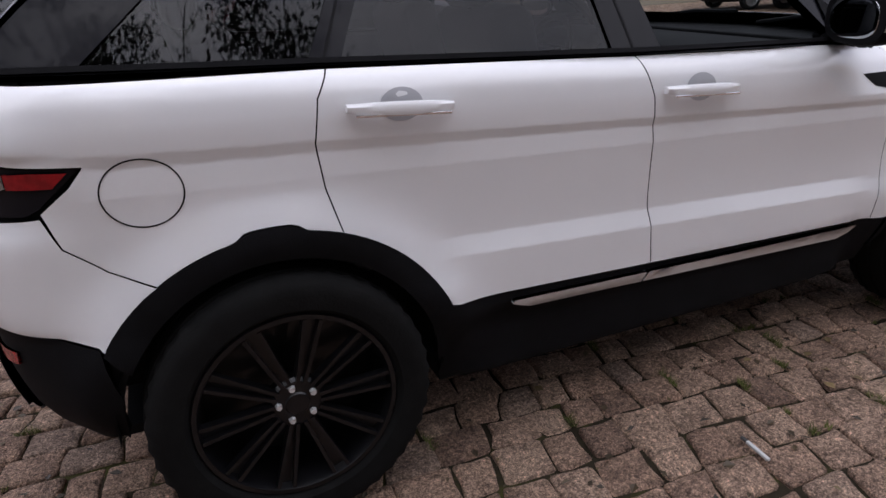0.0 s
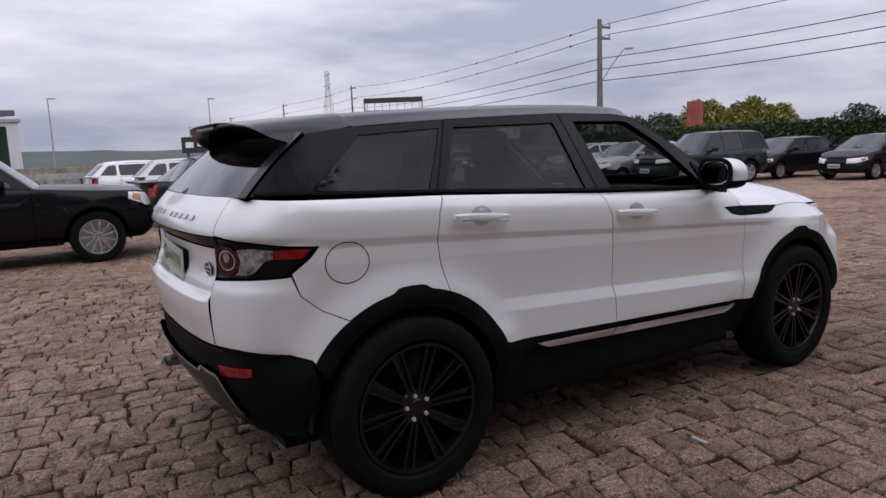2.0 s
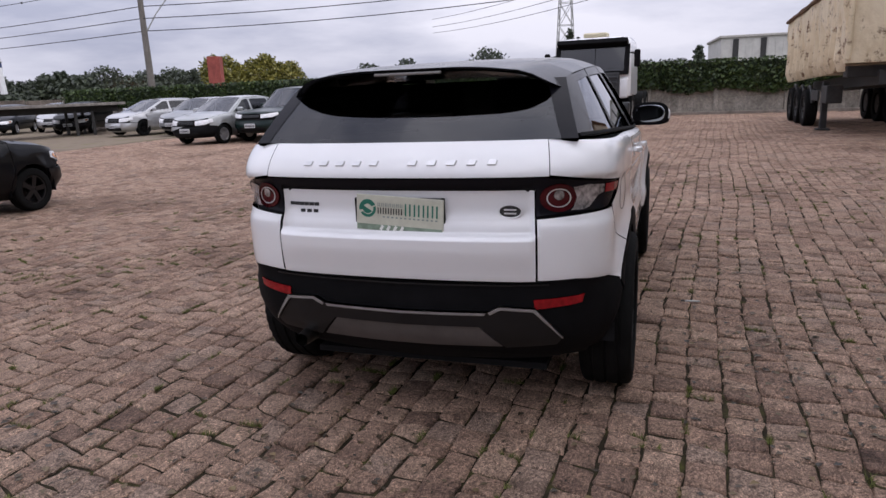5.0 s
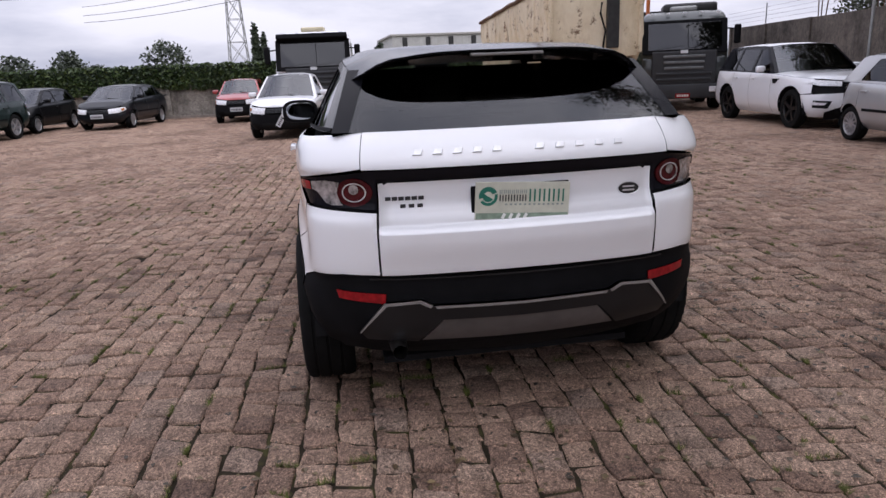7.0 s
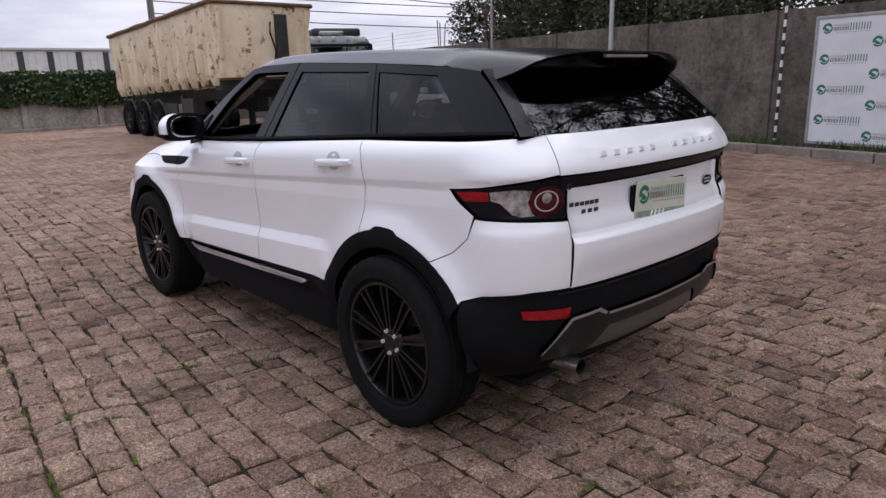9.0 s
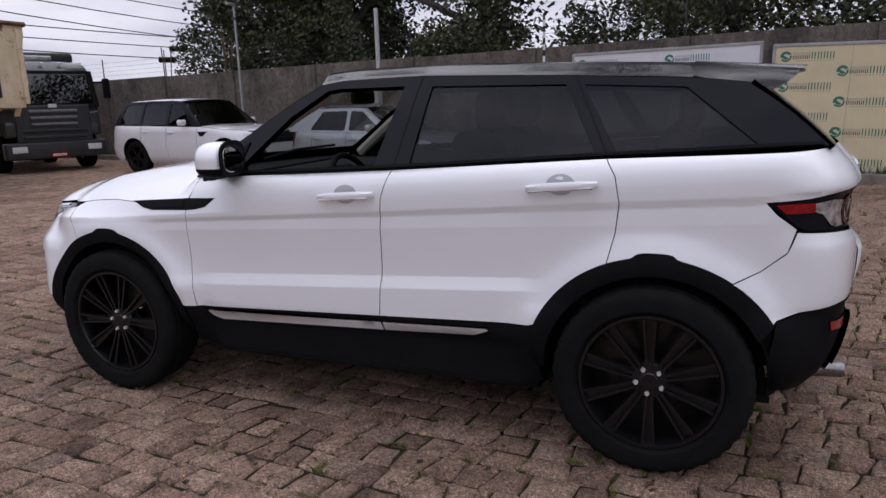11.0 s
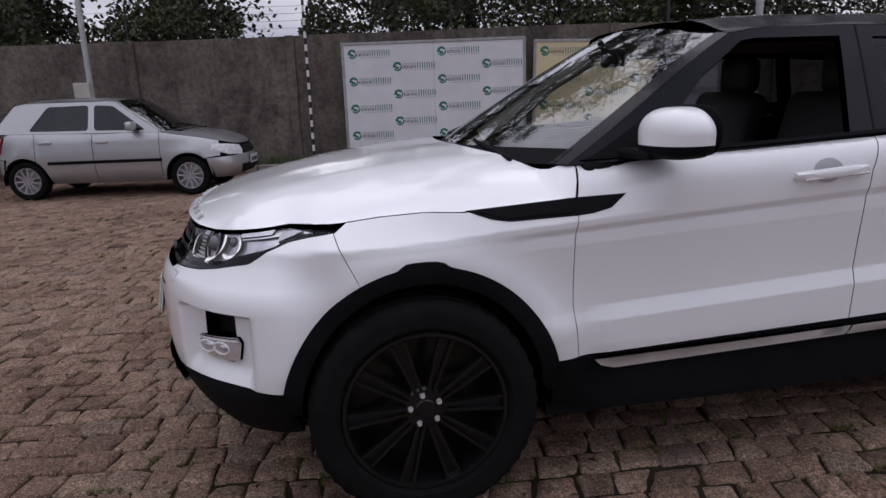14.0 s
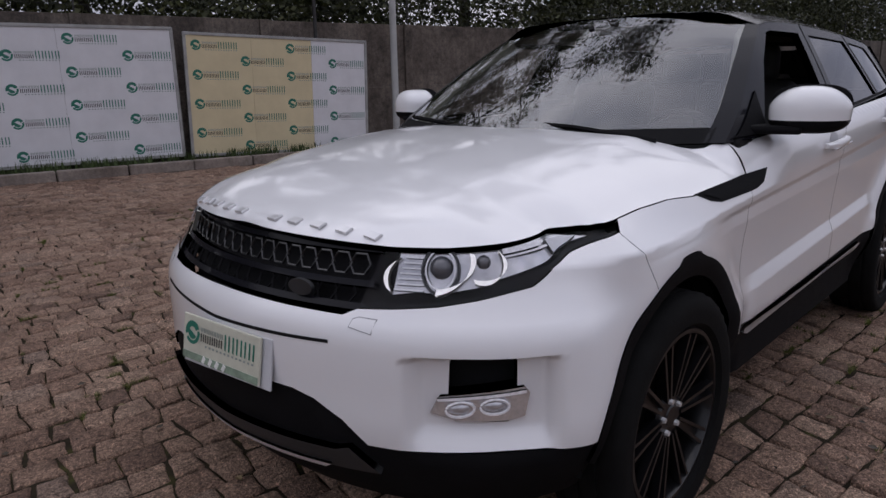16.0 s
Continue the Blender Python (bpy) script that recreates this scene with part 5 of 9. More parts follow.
# grille with a mesh of hexagons
panel("grille_back", [(N(0.53), 0.945), (N(-0.53), 0.945), (N(-0.47), 0.78), (N(0.47), 0.78)], lambda s, z: suv_skin(s, z, 0.075), LINING, suv, h=0.05, thick=0)
for zz, hh, dep in ((0.936, 0.014, 0.03), (0.862, 0.014, 0.012), (0.812, 0.014, 0.016)):
    panel("grille_bar", [(N(0.50), zz + hh / 2), (N(-0.50), zz + hh / 2), (N(-0.50), zz - hh / 2), (N(0.50), zz - hh / 2)], lambda s, z, dep=dep: suv_skin(s, z, dep), BLACK_GLOSS, suv, h=0.05, thick=0.03)
for row, zz in enumerate((0.901, 0.836)):
    for k in range(-8, 9):
        cy = k * 0.056 + (0.028 if row else 0)
        if abs(cy) > 0.46:
            continue
        pts = [suv_skin(np.array([N(cy + 0.031 * math.cos(a))]), np.array([zz + 0.027 * math.sin(a)]), 0.022)[0] for a in np.linspace(0, 2 * math.pi, 7)]
        part("grille_cell", tube(pts, 0.0034, 4), GRILLE_GLOSS if row == 0 else PLASTIC, suv)
q = suv_skin(np.array([N(0.30)]), np.array([0.842]))[0]
bm = bmesh.new()
bmesh.ops.create_cone(bm, cap_ends=True, segments=24, radius1=1, radius2=1, depth=1, matrix=pose(0, 0, 0, 0, 90) @ Matrix.Diagonal((0.021, 0.040, 0.012, 1)))
part("grille_badge", bm, PLASTIC_GREY, suv, "dark oval grille badge", True, pose(q[0] + 0.004, q[1], q[2], 0, 0, 10))

# headlamps
lamp_top = [(B(2.90), 0.962), (B(2.964), 0.966), (B(3.113), 0.966), (B(3.262), 0.953), (N(0.677), 0.942), (N(0.54), 0.941), (N(0.51), 0.941)]
hl = lamp_low + lamp_top
s1 = N(0.657)


def ring_band(cs, cz, rx, rz, a0, a1, w, n=18):
    o = [(cs + rx * math.cos(radians(a)), cz + rz * math.sin(radians(a))) for a in np.linspace(a0, a1, n)]
    i = [(cs + (rx - w) * math.cos(radians(a)), cz + (rz - w * 0.9) * math.sin(radians(a))) for a in np.linspace(a1, a0, n)]
    return o + i


for sd in (1, -1):
    mm = dict(mirror=sd < 0)
    lamp = panel("headlamp", shrink(hl, -0.018).tolist(), lambda s, z: suv_skin(s, z, 0.055), PLASTIC, suv, h=0.04, thick=0, label="headlamp with projector lens and light rings", **mm)
    # s falls from the middle of the nose outwards
    refl = [(N(0.545), 0.838), (N(0.60), 0.846), (N(0.66), 0.845), (N(0.735), 0.858), (N(0.775), 0.874), (B(3.24), 0.886), (B(3.15), 0.908), (B(3.06), 0.934), (B(2.97), 0.952), (B(3.113), 0.961), (B(3.262), 0.949), (N(0.677), 0.939), (N(0.555), 0.938)]
    panel("headlamp_reflector", refl, lambda s, z: suv_skin(s, z, 0.030), REFLECTOR, lamp, h=(0.012, 0.02), thick=0.004, **mm)
    for k in range(7):
        zz = 0.850 + k * 0.012
        panel("reflector_rib", [(s1 + 0.125 - 0.004 * k, zz + 0.0035), (s1 + 0.045, zz + 0.0035), (s1 + 0.045, zz), (s1 + 0.125 - 0.004 * k, zz)], lambda s, z: suv_skin(s, z, 0.022), SATIN, lamp, h=0.02, thick=0.008, **mm)
    panel("lower_bezel", lamp_low + [(B(2.985), 0.950), (B(3.064), 0.934), (B(3.15), 0.909), (B(3.24), 0.886), (N(0.775), 0.872), (N(0.737), 0.846), (N(0.66), 0.834), (N(0.56), 0.826), (N(0.52), 0.83)], lambda s, z: suv_skin(s, z, 0.005), BEZEL, lamp, h=0.03, thick=0.03, **mm)
    for pts, dep, mt in ((ring_band(s1, 0.880, -0.142, 0.073, 232 - 90, 205, 0.013), 0.012, DAY_LIGHT),
                         (ring_band(s1 + 0.03, 0.920, -0.112, 0.076, 14, -80, 0.014), 0.012, DAY_LIGHT),
                         (ring_band(s1 - 0.118, 0.913, -0.058, 0.046, 40, -115, 0.012), 0.014, DAY_LIGHT),
                         (ring_band(s1, 0.900, 0.054, 0.055, 0, 359, 0.007, 36), 0.016, PLASTIC_GREY),
                         (ring_band(s1, 0.900, 0.044, 0.046, 0, 359, 0.005, 36), 0.020, SATIN)):
        panel("light_ring", pts, lambda s, z, dep=dep: suv_skin(s, z, dep), mt, lamp, h=0.02, thick=0.014, **mm)
    for ds, zz, r in ((0.0, 0.900, 0.029), (-0.118, 0.913, 0.018)):
        p0 = suv_skin(np.array([s1 + ds]), np.array([zz]), 0.035)[0] * np.array((1, sd, 1))
        bm = bmesh.new()
        bmesh.ops.create_uvsphere(bm, u_segments=20, v_segments=12, radius=r)
        part("projector_lens", bm, LENS, lamp, "glass projector lens", True, Matrix.Translation(p0))
    panel("indicator_strip", [(B(3.27), 0.946), (B(3.155), 0.958), (B(3.16), 0.945), (B(3.27), 0.935)], lambda s, z: suv_skin(s, z, 0.014), LAMP_RING, lamp, h=(0.012, 0.02), thick=0.01, **mm)
    panel("side_marker", [(B(3.13), 0.952), (B(3.00), 0.957), (B(3.04), 0.944), (B(3.12), 0.926)], lambda s, z: suv_skin(s, z, 0.014), PLATE_GREY, lamp, h=0.02, thick=0.01, **mm)
    panel("lamp_divider", [(B(3.265), 0.930), (B(3.12), 0.944), (B(3.12), 0.940), (B(3.265), 0.926)], lambda s, z: suv_skin(s, z, 0.018), SATIN, lamp, h=0.02, thick=0.01, **mm)
    panel("lamp_glass", shrink(hl, 0.003).tolist(), lambda s, z: suv_skin(s, z, 0.001), GLASS_LAMP, lamp, h=0.03, thick=0, **mm)
    # fog lamp: a clear bar with two lights under the recess
    fo = lambda s, z: suv_skin(s, z, -0.012)
    fl = panel("fog_lamp", [(N(0.640), 0.570), (N(0.660), 0.612), (B(3.239), 0.636), (B(3.228), 0.620), (B(3.238), 0.562), (B(3.27), 0.553), (N(0.70), 0.550)], fo, FOG_SILVER, suv, h=0.03, thick=0.05, label="silver fog lamp bar", **mm)
    panel("lamp_edge", [(N(0.655), 0.608), (B(3.236), 0.630), (B(3.236), 0.622), (N(0.658), 0.601)], lambda s, z: suv_skin(s, z, -0.017), LAMP_RING, fl, h=0.03, thick=0.008, **mm)
    for y0, zz in ((0.700, 0.584), (0.765, 0.592)):
        p0 = suv_skin(np.array([N(y0)]), np.array([zz]), -0.006)[0] * np.array((1, sd, 1))
        bm = bmesh.new()
        bmesh.ops.create_uvsphere(bm, u_segments=20, v_segments=12, radius=1, matrix=pose(0, 0, 0, 0, 0, 50 * sd) @ Matrix.Diagonal((0.016, 0.032, 0.017, 1)))
        fg = part("fog_light", bm, REFLECTOR, fl, "clear bulging fog light", True, Matrix.Translation(p0))
        ca, sa = math.cos(radians(50 * sd)), math.sin(radians(50 * sd))
        part("fog_ring", tube([(0.014 * ca - 0.034 * math.cos(a) * sa, 0.014 * sa + 0.034 * math.cos(a) * ca, 0.019 * math.sin(a)) for a in np.linspace(0, 2 * math.pi, 21)], 0.0035, 5), LAMP_RING, fg)

# vents, handles, fuel flap
pair("wing_vent", SX([(2.495, 1.000), (2.14, 1.022), (1.975, 1.027), (2.03, 0.985), (2.09, 0.972), (2.14, 0.968), (2.36, 0.962), (2.42, 0.972)]), lambda s, z: suv_skin(s, z, -0.0025), PLASTIC, suv, h=0.04, thick=0.01, label="black wing vent")
pair("vent_blade", SX([(2.45, 0.995), (2.16, 1.012), (2.16, 0.980), (2.37, 0.972)]), lambda s, z: suv_skin(s, z, -0.006), PLASTIC, suv, h=0.05, thick=0.006)
for x0, x1, z0, z1 in ((0.205, 0.475, 1.122, 1.103), (1.13, 1.395, 1.066, 1.050)):
    for sd in (1, -1):
        xm, zm = (x0 + x1) / 2, (z0 + z1) / 2
        q = suv_skin(np.array([B(xm)]), np.array([zm]))[0]
        tilt = math.degrees(math.atan2(z0 - z1, x1 - x0))
        bm = bmesh.new()
        rows = []
        for f in np.linspace(-1, 1, 15):
            hgt = 0.0165 * (1 - 0.45 * abs(f) ** 3)
            out = 0.032 * (1 - 0.75 * abs(f) ** 4)
            xx = f * (x1 - x0) / 2
            rows.append([bm.verts.new((xx, out - 0.018, -hgt)), bm.verts.new((xx, out - 0.004, -hgt)), bm.verts.new((xx, out, -hgt * 0.4)), bm.verts.new((xx, out, hgt * 0.5)), bm.verts.new((xx, out - 0.006, hgt)), bm.verts.new((xx, out - 0.018, hgt))])
        for a, b in zip(rows, rows[1:]):
            for k in range(6):
                bm.faces.new((a[k], b[k], b[(k + 1) % 6], a[(k + 1) % 6]))
        bm.faces.new(rows[0])
        bm.faces.new(rows[-1][::-1])
        h_ = part("door_handle", bm, WHITE, suv, "white pull handle with a bright underside", True, pose(q[0], sd * (q[1] + 0.012), q[2], 0, tilt, 0) if sd > 0 else pose(q[0], -q[1] - 0.012, q[2], 0, tilt, 0) @ Matrix.Diagonal((1, -1, 1, 1)))
        part("handle_strip", box_bm((x1 - x0 - 0.03, 0.006, 0.007), (0, 0.026, -0.0135), 0.002), CHROME, h_, "bright metal strip")
        # the cup is a flush disc; its grey paints the shade of a white recess
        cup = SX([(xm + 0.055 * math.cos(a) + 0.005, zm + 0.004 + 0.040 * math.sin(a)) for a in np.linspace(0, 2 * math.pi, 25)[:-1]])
        panel("handle_cup", cup, lambda s, z: suv_skin(s, z, -0.0012), plain("handle_cup_shade", (0.42, 0.42, 0.44), 0.4, vary=0.1) if "handle_cup_shade" not in bpy.data.materials else bpy.data.materials["handle_cup_shade"], suv, h=0.03, thick=0.001, mirror=sd < 0)
flap = SX([(-0.259 + 0.0885 * math.cos(a), 0.989 + 0.079 * math.sin(a)) for a in np.linspace(0, 2 * math.pi, 49)[:-1]])
flap_in = SX([(-0.259 + 0.085 * math.cos(a), 0.989 + 0.0755 * math.sin(a)) for a in np.linspace(0, 2 * math.pi, 49)[:-1]])
panel("fuel_flap_gap", flap, suv_skin, LINING, suv, h=0.03, holes=[flap_in], lift=0.0012, thick=0.001, mirror=True)

# mirrors
for sd in (1, -1):
    bm = bmesh.new()
    bmesh.ops.create_uvsphere(bm, u_segments=28, v_segments=18, radius=1.0)
    for v in bm.verts:
        x, y, z = v.co
        sg = lambda a, p: math.copysign(abs(a) ** p, a)
        v.co = (0.102 * sg(x, 0.66) if x > 0 else 0.055 * sg(x, 0.35), 0.126 * sg(y, 0.74) * (1 - 0.22 * max(0, x)), 0.079 * (sg(z, 0.85) * (1 - 0.32 * y * y) if z > 0 else sg(z, 0.5)))
    up_g = [f for f in bm.faces if f.calc_center_median().z < -0.036]
    bm2 = bm.copy()
    bmesh.ops.delete(bm, geom=up_g, context="FACES")
    bmesh.ops.delete(bm2, geom=[f for f in bm2.faces if f.calc_center_median().z >= -0.036], context="FACES")
    mo = pose(1.852, sd * 0.953, 1.214, 0, 0, sd * 13)
    shell = part("door_mirror", bm, WHITE, suv, "white door mirror with a black foot", True, mo)
    part("mirror_base", bm2, PLASTIC, shell, "black lower mirror shell", True)
    for nm, fx, fy, fz, xo, mt in (("mirror_frame", 0.006, 0.127, 0.079, -0.055, PLASTIC), ("mirror_glass", 0.004, 0.102, 0.060, -0.0605, MIRROR)):
        bm = bmesh.new()
        bmesh.ops.create_uvsphere(bm, u_segments=28, v_segments=16, radius=1.0)
        for v in bm.verts:
            x, y, z = v.co
            v.co = (xo + fx * sg(x, 0.5), fy * sg(y, 0.7), 0.004 + fz * sg(z, 0.7))
        part(nm, bm, mt, shell, "", True)
    part("mirror_arm", box_bm((0.13, 0.20, 0.030), (0.03, sd * -0.11, -0.064), 0.012), PLASTIC, shell)
    pair_tri = [(1.87, 1.140), (2.08, 1.128), (1.83, 1.275)]
    panel("mirror_sail", pair_tri, flank, PLASTIC, suv, h=0.06, lift=0.006, thick=0.012, mirror=sd < 0)

# wheels
suv_wheel = wheel_meshes(0.372, 0.262, 0.236, "twin", RIM_BLACK, 84)
for (x, y, a) in ((0.0, 0.815, 10), (0.0, -0.815, 66), (2.652, 0.815, 64), (2.652, -0.815, 3)):
    add_wheel(suv, suv_wheel, x, y, 0.372, a)

# cabin
part("dashboard", box_bm((0.52, 1.42, 0.26), (1.90, 0, 0.965), 0.06, segs=4), LINING, suv, "dark dashboard", True)
part("instrument_hood", box_bm((0.22, 0.42, 0.09), (1.72, 0.36, 1.085), 0.04, segs=3), LINING, suv, "", True)
part("centre_console", box_bm((0.9, 0.26, 0.30), (1.25, 0, 0.62), 0.05, segs=3), LINING, suv, "", True)
bm = tube([(1.50 + 0.075 * math.sin(a) , 0.37 + 0.185 * math.cos(a), 1.02 + 0.165 * math.sin(a)) for a in np.linspace(0, 2 * math.pi, 33)], 0.016, 8)
box_bm((0.05, 0.16, 0.11), (1.53, 0.37, 1.01), 0.02, bm=bm)
box_bm((0.03, 0.34, 0.035), (1.52, 0.37, 1.03), 0.01, bm=bm)
part("steering_wheel", bm, LINING, suv, "black steering wheel", True)


def seat(x, y, wide, name):
    st = part(name, box_bm((0.50, wide, 0.20), (x, y, 0.66), 0.07, segs=4), LEATHER, suv, "black leather seat", True)
    part("backrest", box_bm((0.15, wide * 0.96, 0.58), (x - 0.27, y, 1.02), 0.06, turn=Euler((0, radians(-14), 0)), segs=4), LEATHER, st, "", True)
    for yy in ((y,) if wide < 0.7 else (y - 0.4, y, y + 0.4)):
        part("headrest", box_bm((0.09, 0.25, 0.18), (x - 0.375, yy, 1.385), 0.04, segs=3), LEATHER, st, "", True)
        part("headrest_post", rod_bm((x - 0.36, yy, 1.24), (x - 0.372, yy, 1.34), 0.012), CHROME, st)


seat(1.15, 0.37, 0.50, "front_seat")
seat(1.15, -0.37, 0.50, "front_seat")
seat(0.28, 0.0, 1.26, "rear_bench")
for sd in (1, -1):
    part("pillar_trim", tube([(2.06, sd * 0.74, 1.12), (1.78, sd * 0.68, 1.32), (1.50, sd * 0.585, 1.49)], 0.035, 8), BEIGE, suv, "beige pillar trim", True)
    part("door_card", box_bm((0.95, 0.05, 0.40), (1.62, sd * 0.79, 0.93), 0.02), LINING, suv)
    part("door_card", box_bm((0.75, 0.05, 0.42), (0.62, sd * 0.80, 0.95), 0.02), LINING, suv)
part("inside_mirror", box_bm((0.04, 0.24, 0.075), (1.63, 0.0, 1.475), 0.02, segs=3), LINING, suv, "inside mirror")
part("mirror_stem", rod_bm((1.66, 0, 1.49), (1.70, 0, 1.545), 0.014), LINING, suv)
for y0, y1 in ((0.62, 0.02), (-0.05, -0.62)):
    base = (2.36 - 0.2 * abs(y0) ** 2, y0, 1.125)
    tip = (2.30 - 0.28 * abs(y1) ** 2, y1, 1.175)
    part("wiper", tube([base, ((base[0] + tip[0]) / 2 + 0.03, (y0 + y1) / 2, 1.165), tip], 0.009, 5), PLASTIC, suv, "black wiper")

banner(-0.96, 2.36, 0.19, 2.27, 0, 4, 4, False, "white vinyl banner printed with green round marks, framed on the wall")
banner(-4.50, -1.13, 0.12, 2.16, -1.6, 4, 4, True, "cream and white vinyl banner printed with green round marks")

# poles by the wall
def lamp_post(u, v, hgt, r, mat, label, box=False):
    p0 = thing("lamp_post", label, "pole", wall_frame @ pose(u, v, 0))
    part("pole", rod_bm((0, 0, 0), (0, 0, hgt), r, r * 0.9, 14), mat, p0, "", True)
    if box:
        part("switch_box", box_bm((0.30, 0.10, 0.28), (0.12, 0.06, 1.60), 0.012), plain("box_paint", (0.50, 0.48, 0.42), 0.6, vary=0.2), p0, "pale metal switch box")
    else:
        part("lamp_head", box_bm((0.10, 0.24, 0.07), (0, 0.10, hgt), 0.02), STEEL_GALV, p0)
        part("bracket", box_bm((0.16, 0.05, 0.05), (0, 0.03, hgt - 0.35), 0.01), STEEL_DARK, p0)
    return p0


POLE_PALE = plain("pale_pole_paint", (0.42, 0.43, 0.42), 0.55, vary=0.15, scale=3)
lamp_post(7.05, 0.35, 3.55, 0.055, POLE_PALE, "pale grey steel post with a switch box beside the wall", True)
lamp_post(11.75, 0.30, 4.1, 0.035, STEEL_GALV, "thin galvanised lamp post beside the wall")
lamp_post(-5.15, 0.30, 4.2, 0.07, POLE_PALE, "pale grey steel post beside the wall", False)
rod = thing("striped_marker_pole", "thin pole with black and white bands against the wall", "pole", wall_frame @ pose(3.06, 0.10, 0))
for k in range(26):
    part("band", rod_bm((0, 0, 0.10 + k * 0.115), (0, 0, 0.10 + (k + 1) * 0.115), 0.026, segs=8), INK_BLACK if k % 2 else INK_PALE, rod)
rod2 = thing("drain_pipe", "dark drain pipe against the wall", "pipe", wall_frame @ pose(-3.6, 0.08, 0))
part("pipe", rod_bm((0, 0, 0), (0, 0, 3.2), 0.035, segs=10), STEEL_DARK, rod2, "", True)
# fence wires over the wall
fence = thing("security_fence", "thin wires on brackets over the concrete wall", "fence", wall_frame @ pose(0, -0.05, 2.5))
for k in range(4):
    part("wire", rod_bm((-22, 0, 0.10 + k * 0.13), (22, 0, 0.10 + k * 0.13), 0.003, segs=4), STEEL_DARK, fence)
for u in posts[::2]:
    part("bracket", box_bm((0.025, 0.025, 0.62), (u, 0, 0.30)), STEEL_DARK, fence)

# ---- ivy-covered wall at the end of the yard ----
HX = 25.8
wall_east = tagged(new("wall_east"), "pale concrete wall with posts, overgrown by ivy", "wall", kind="structure")
for k in range(17):
    y0 = -13.0 + k * 2.52
    part("post", box_bm((0.20, 0.18, 1.92), (HX + 0.02, y0, 0.96), 0.012), WALL_PALE, wall_east)
    for r in range(3):
        part("panel", box_bm((0.09, 2.33, 0.60), (HX + 0.07, y0 + 1.26, 0.33 + r * 0.612), 0.010), WALL_PALE, wall_east)
part("foot_kerb", box_bm((0.25, 43, 0.12), (HX - 0.18, 8.0, 0.04), 0.01), KERB, wall_east)


def leaf_mat(name, dark, mid, light, rough=0.55):
    m, n, l, p = _mat(name)
    geo = n.new("ShaderNodeNewGeometry")
    c = ramp_node(n, l, geo.outputs["Random Per Island"], [(0.0, dark), (0.5, mid), (1.0, light)])
    c = mix_node(n, l, 1.0, c, ramp_node(n, l, noise_node(n, l, geo.outputs["Position"], 0.8, 4.0), [(0.3, (0.6, 0.62, 0.55)), (0.7, (1.25, 1.2, 1.0))]), "MULTIPLY")
    l.new(c, p.inputs["Base Color"])
    p.inputs["Roughness"].default_value = rough
    p.inputs["Subsurface Weight"].default_value = 0.0
    return m


IVY = leaf_mat("ivy_leaves", (0.014, 0.029, 0.008), (0.030, 0.060, 0.013), (0.062, 0.092, 0.022))
TREE = leaf_mat("tree_leaves", (0.018, 0.024, 0.010), (0.040, 0.048, 0.018), (0.085, 0.092, 0.034))
TREE_YELLOW = leaf_mat("autumn_leaves", (0.08, 0.085, 0.014), (0.15, 0.14, 0.022), (0.24, 0.21, 0.04))
# far leaves are greyer and bluer: aerial haze is mixed into their colour
TREE_HAZED = leaf_mat("hazed_far_leaves", (0.024, 0.034, 0.026), (0.040, 0.054, 0.038), (0.062, 0.078, 0.050))
BARK = plain("bark", (0.10, 0.085, 0.07), 0.9, vary=0.45, scale=6, bump=0.8, bump_scale=25)
TWIGS = plain("dark_bark", (0.03, 0.026, 0.022), 0.9, vary=0.3)


def leaves(name, centres, size, mat, rng, parent=None, label="", flat=0.0):
    """Small folded leaves, one at each centre."""
    c = np.array(centres)
    k = len(c)
    a = np.array([rng.uniform(0, 6.283) for _ in range(k)])
    tilt = np.array([rng.uniform(-1, 1) for _ in range(k)]) * (1 - flat)
    s = size * np.array([rng.uniform(0.6, 1.4) for _ in range(k)])
    u = np.c_[np.cos(a), np.sin(a), tilt]
    v = np.c_[-np.sin(a) * tilt, np.cos(a) * tilt, np.ones(k) * 0.9] + np.random.default_rng(3).normal(0, 0.35, (k, 3))
    u /= np.linalg.norm(u, axis=1)[:, None]
    v /= np.linalg.norm(v, axis=1)[:, None]
    u, v = u * s[:, None], v * s[:, None] * 0.6
    vs = np.stack([c - u * 0.5, c + v * 0.5, c + u * 0.5, c - v * 0.5], 1).reshape(-1, 3)
    me = bpy.data.meshes.new(name)
    me.from_pydata(vs.tolist(), [], (np.arange(k)[:, None] * 4 + np.arange(4)).tolist())
    me.materials.append(mat)
    return put(name, me, parent, label)


rng = random.Random(11)
cs = []
for _ in range(26000):
    y = rng.uniform(-13, 29.5)
    edge = 0.88 + 0.34 * noise.noise((y * 0.55, 1.7, 0)) + 0.14 * noise.noise((y * 2.1, 4.1, 0)) + (0.25 if y > 4 else 0.0)
    z = 2.06 - (2.06 - edge) * rng.random() ** 0.9 + 0.05 * noise.noise((y * 3, 0, 7))
    if z > 1.7 and rng.random() < 0.25:
        cs.append((HX + rng.uniform(-0.15, 0.30), y, 2.03 + 0.06 * noise.noise((y * 2.2, 9, 0)) + rng.uniform(-0.03, 0.05)))
    else:
        cs.append((HX - 0.05 - rng.uniform(0.0, 0.16) * min(1, (z - edge) * 3 + 0.3), y, z))
tagged(leaves("ivy", cs, 0.15, IVY, rng), "dense green ivy hanging over the wall", "ivy", kind="stuff")
# near-black boxes behind the leaves stand in for the shade inside the ivy
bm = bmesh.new()
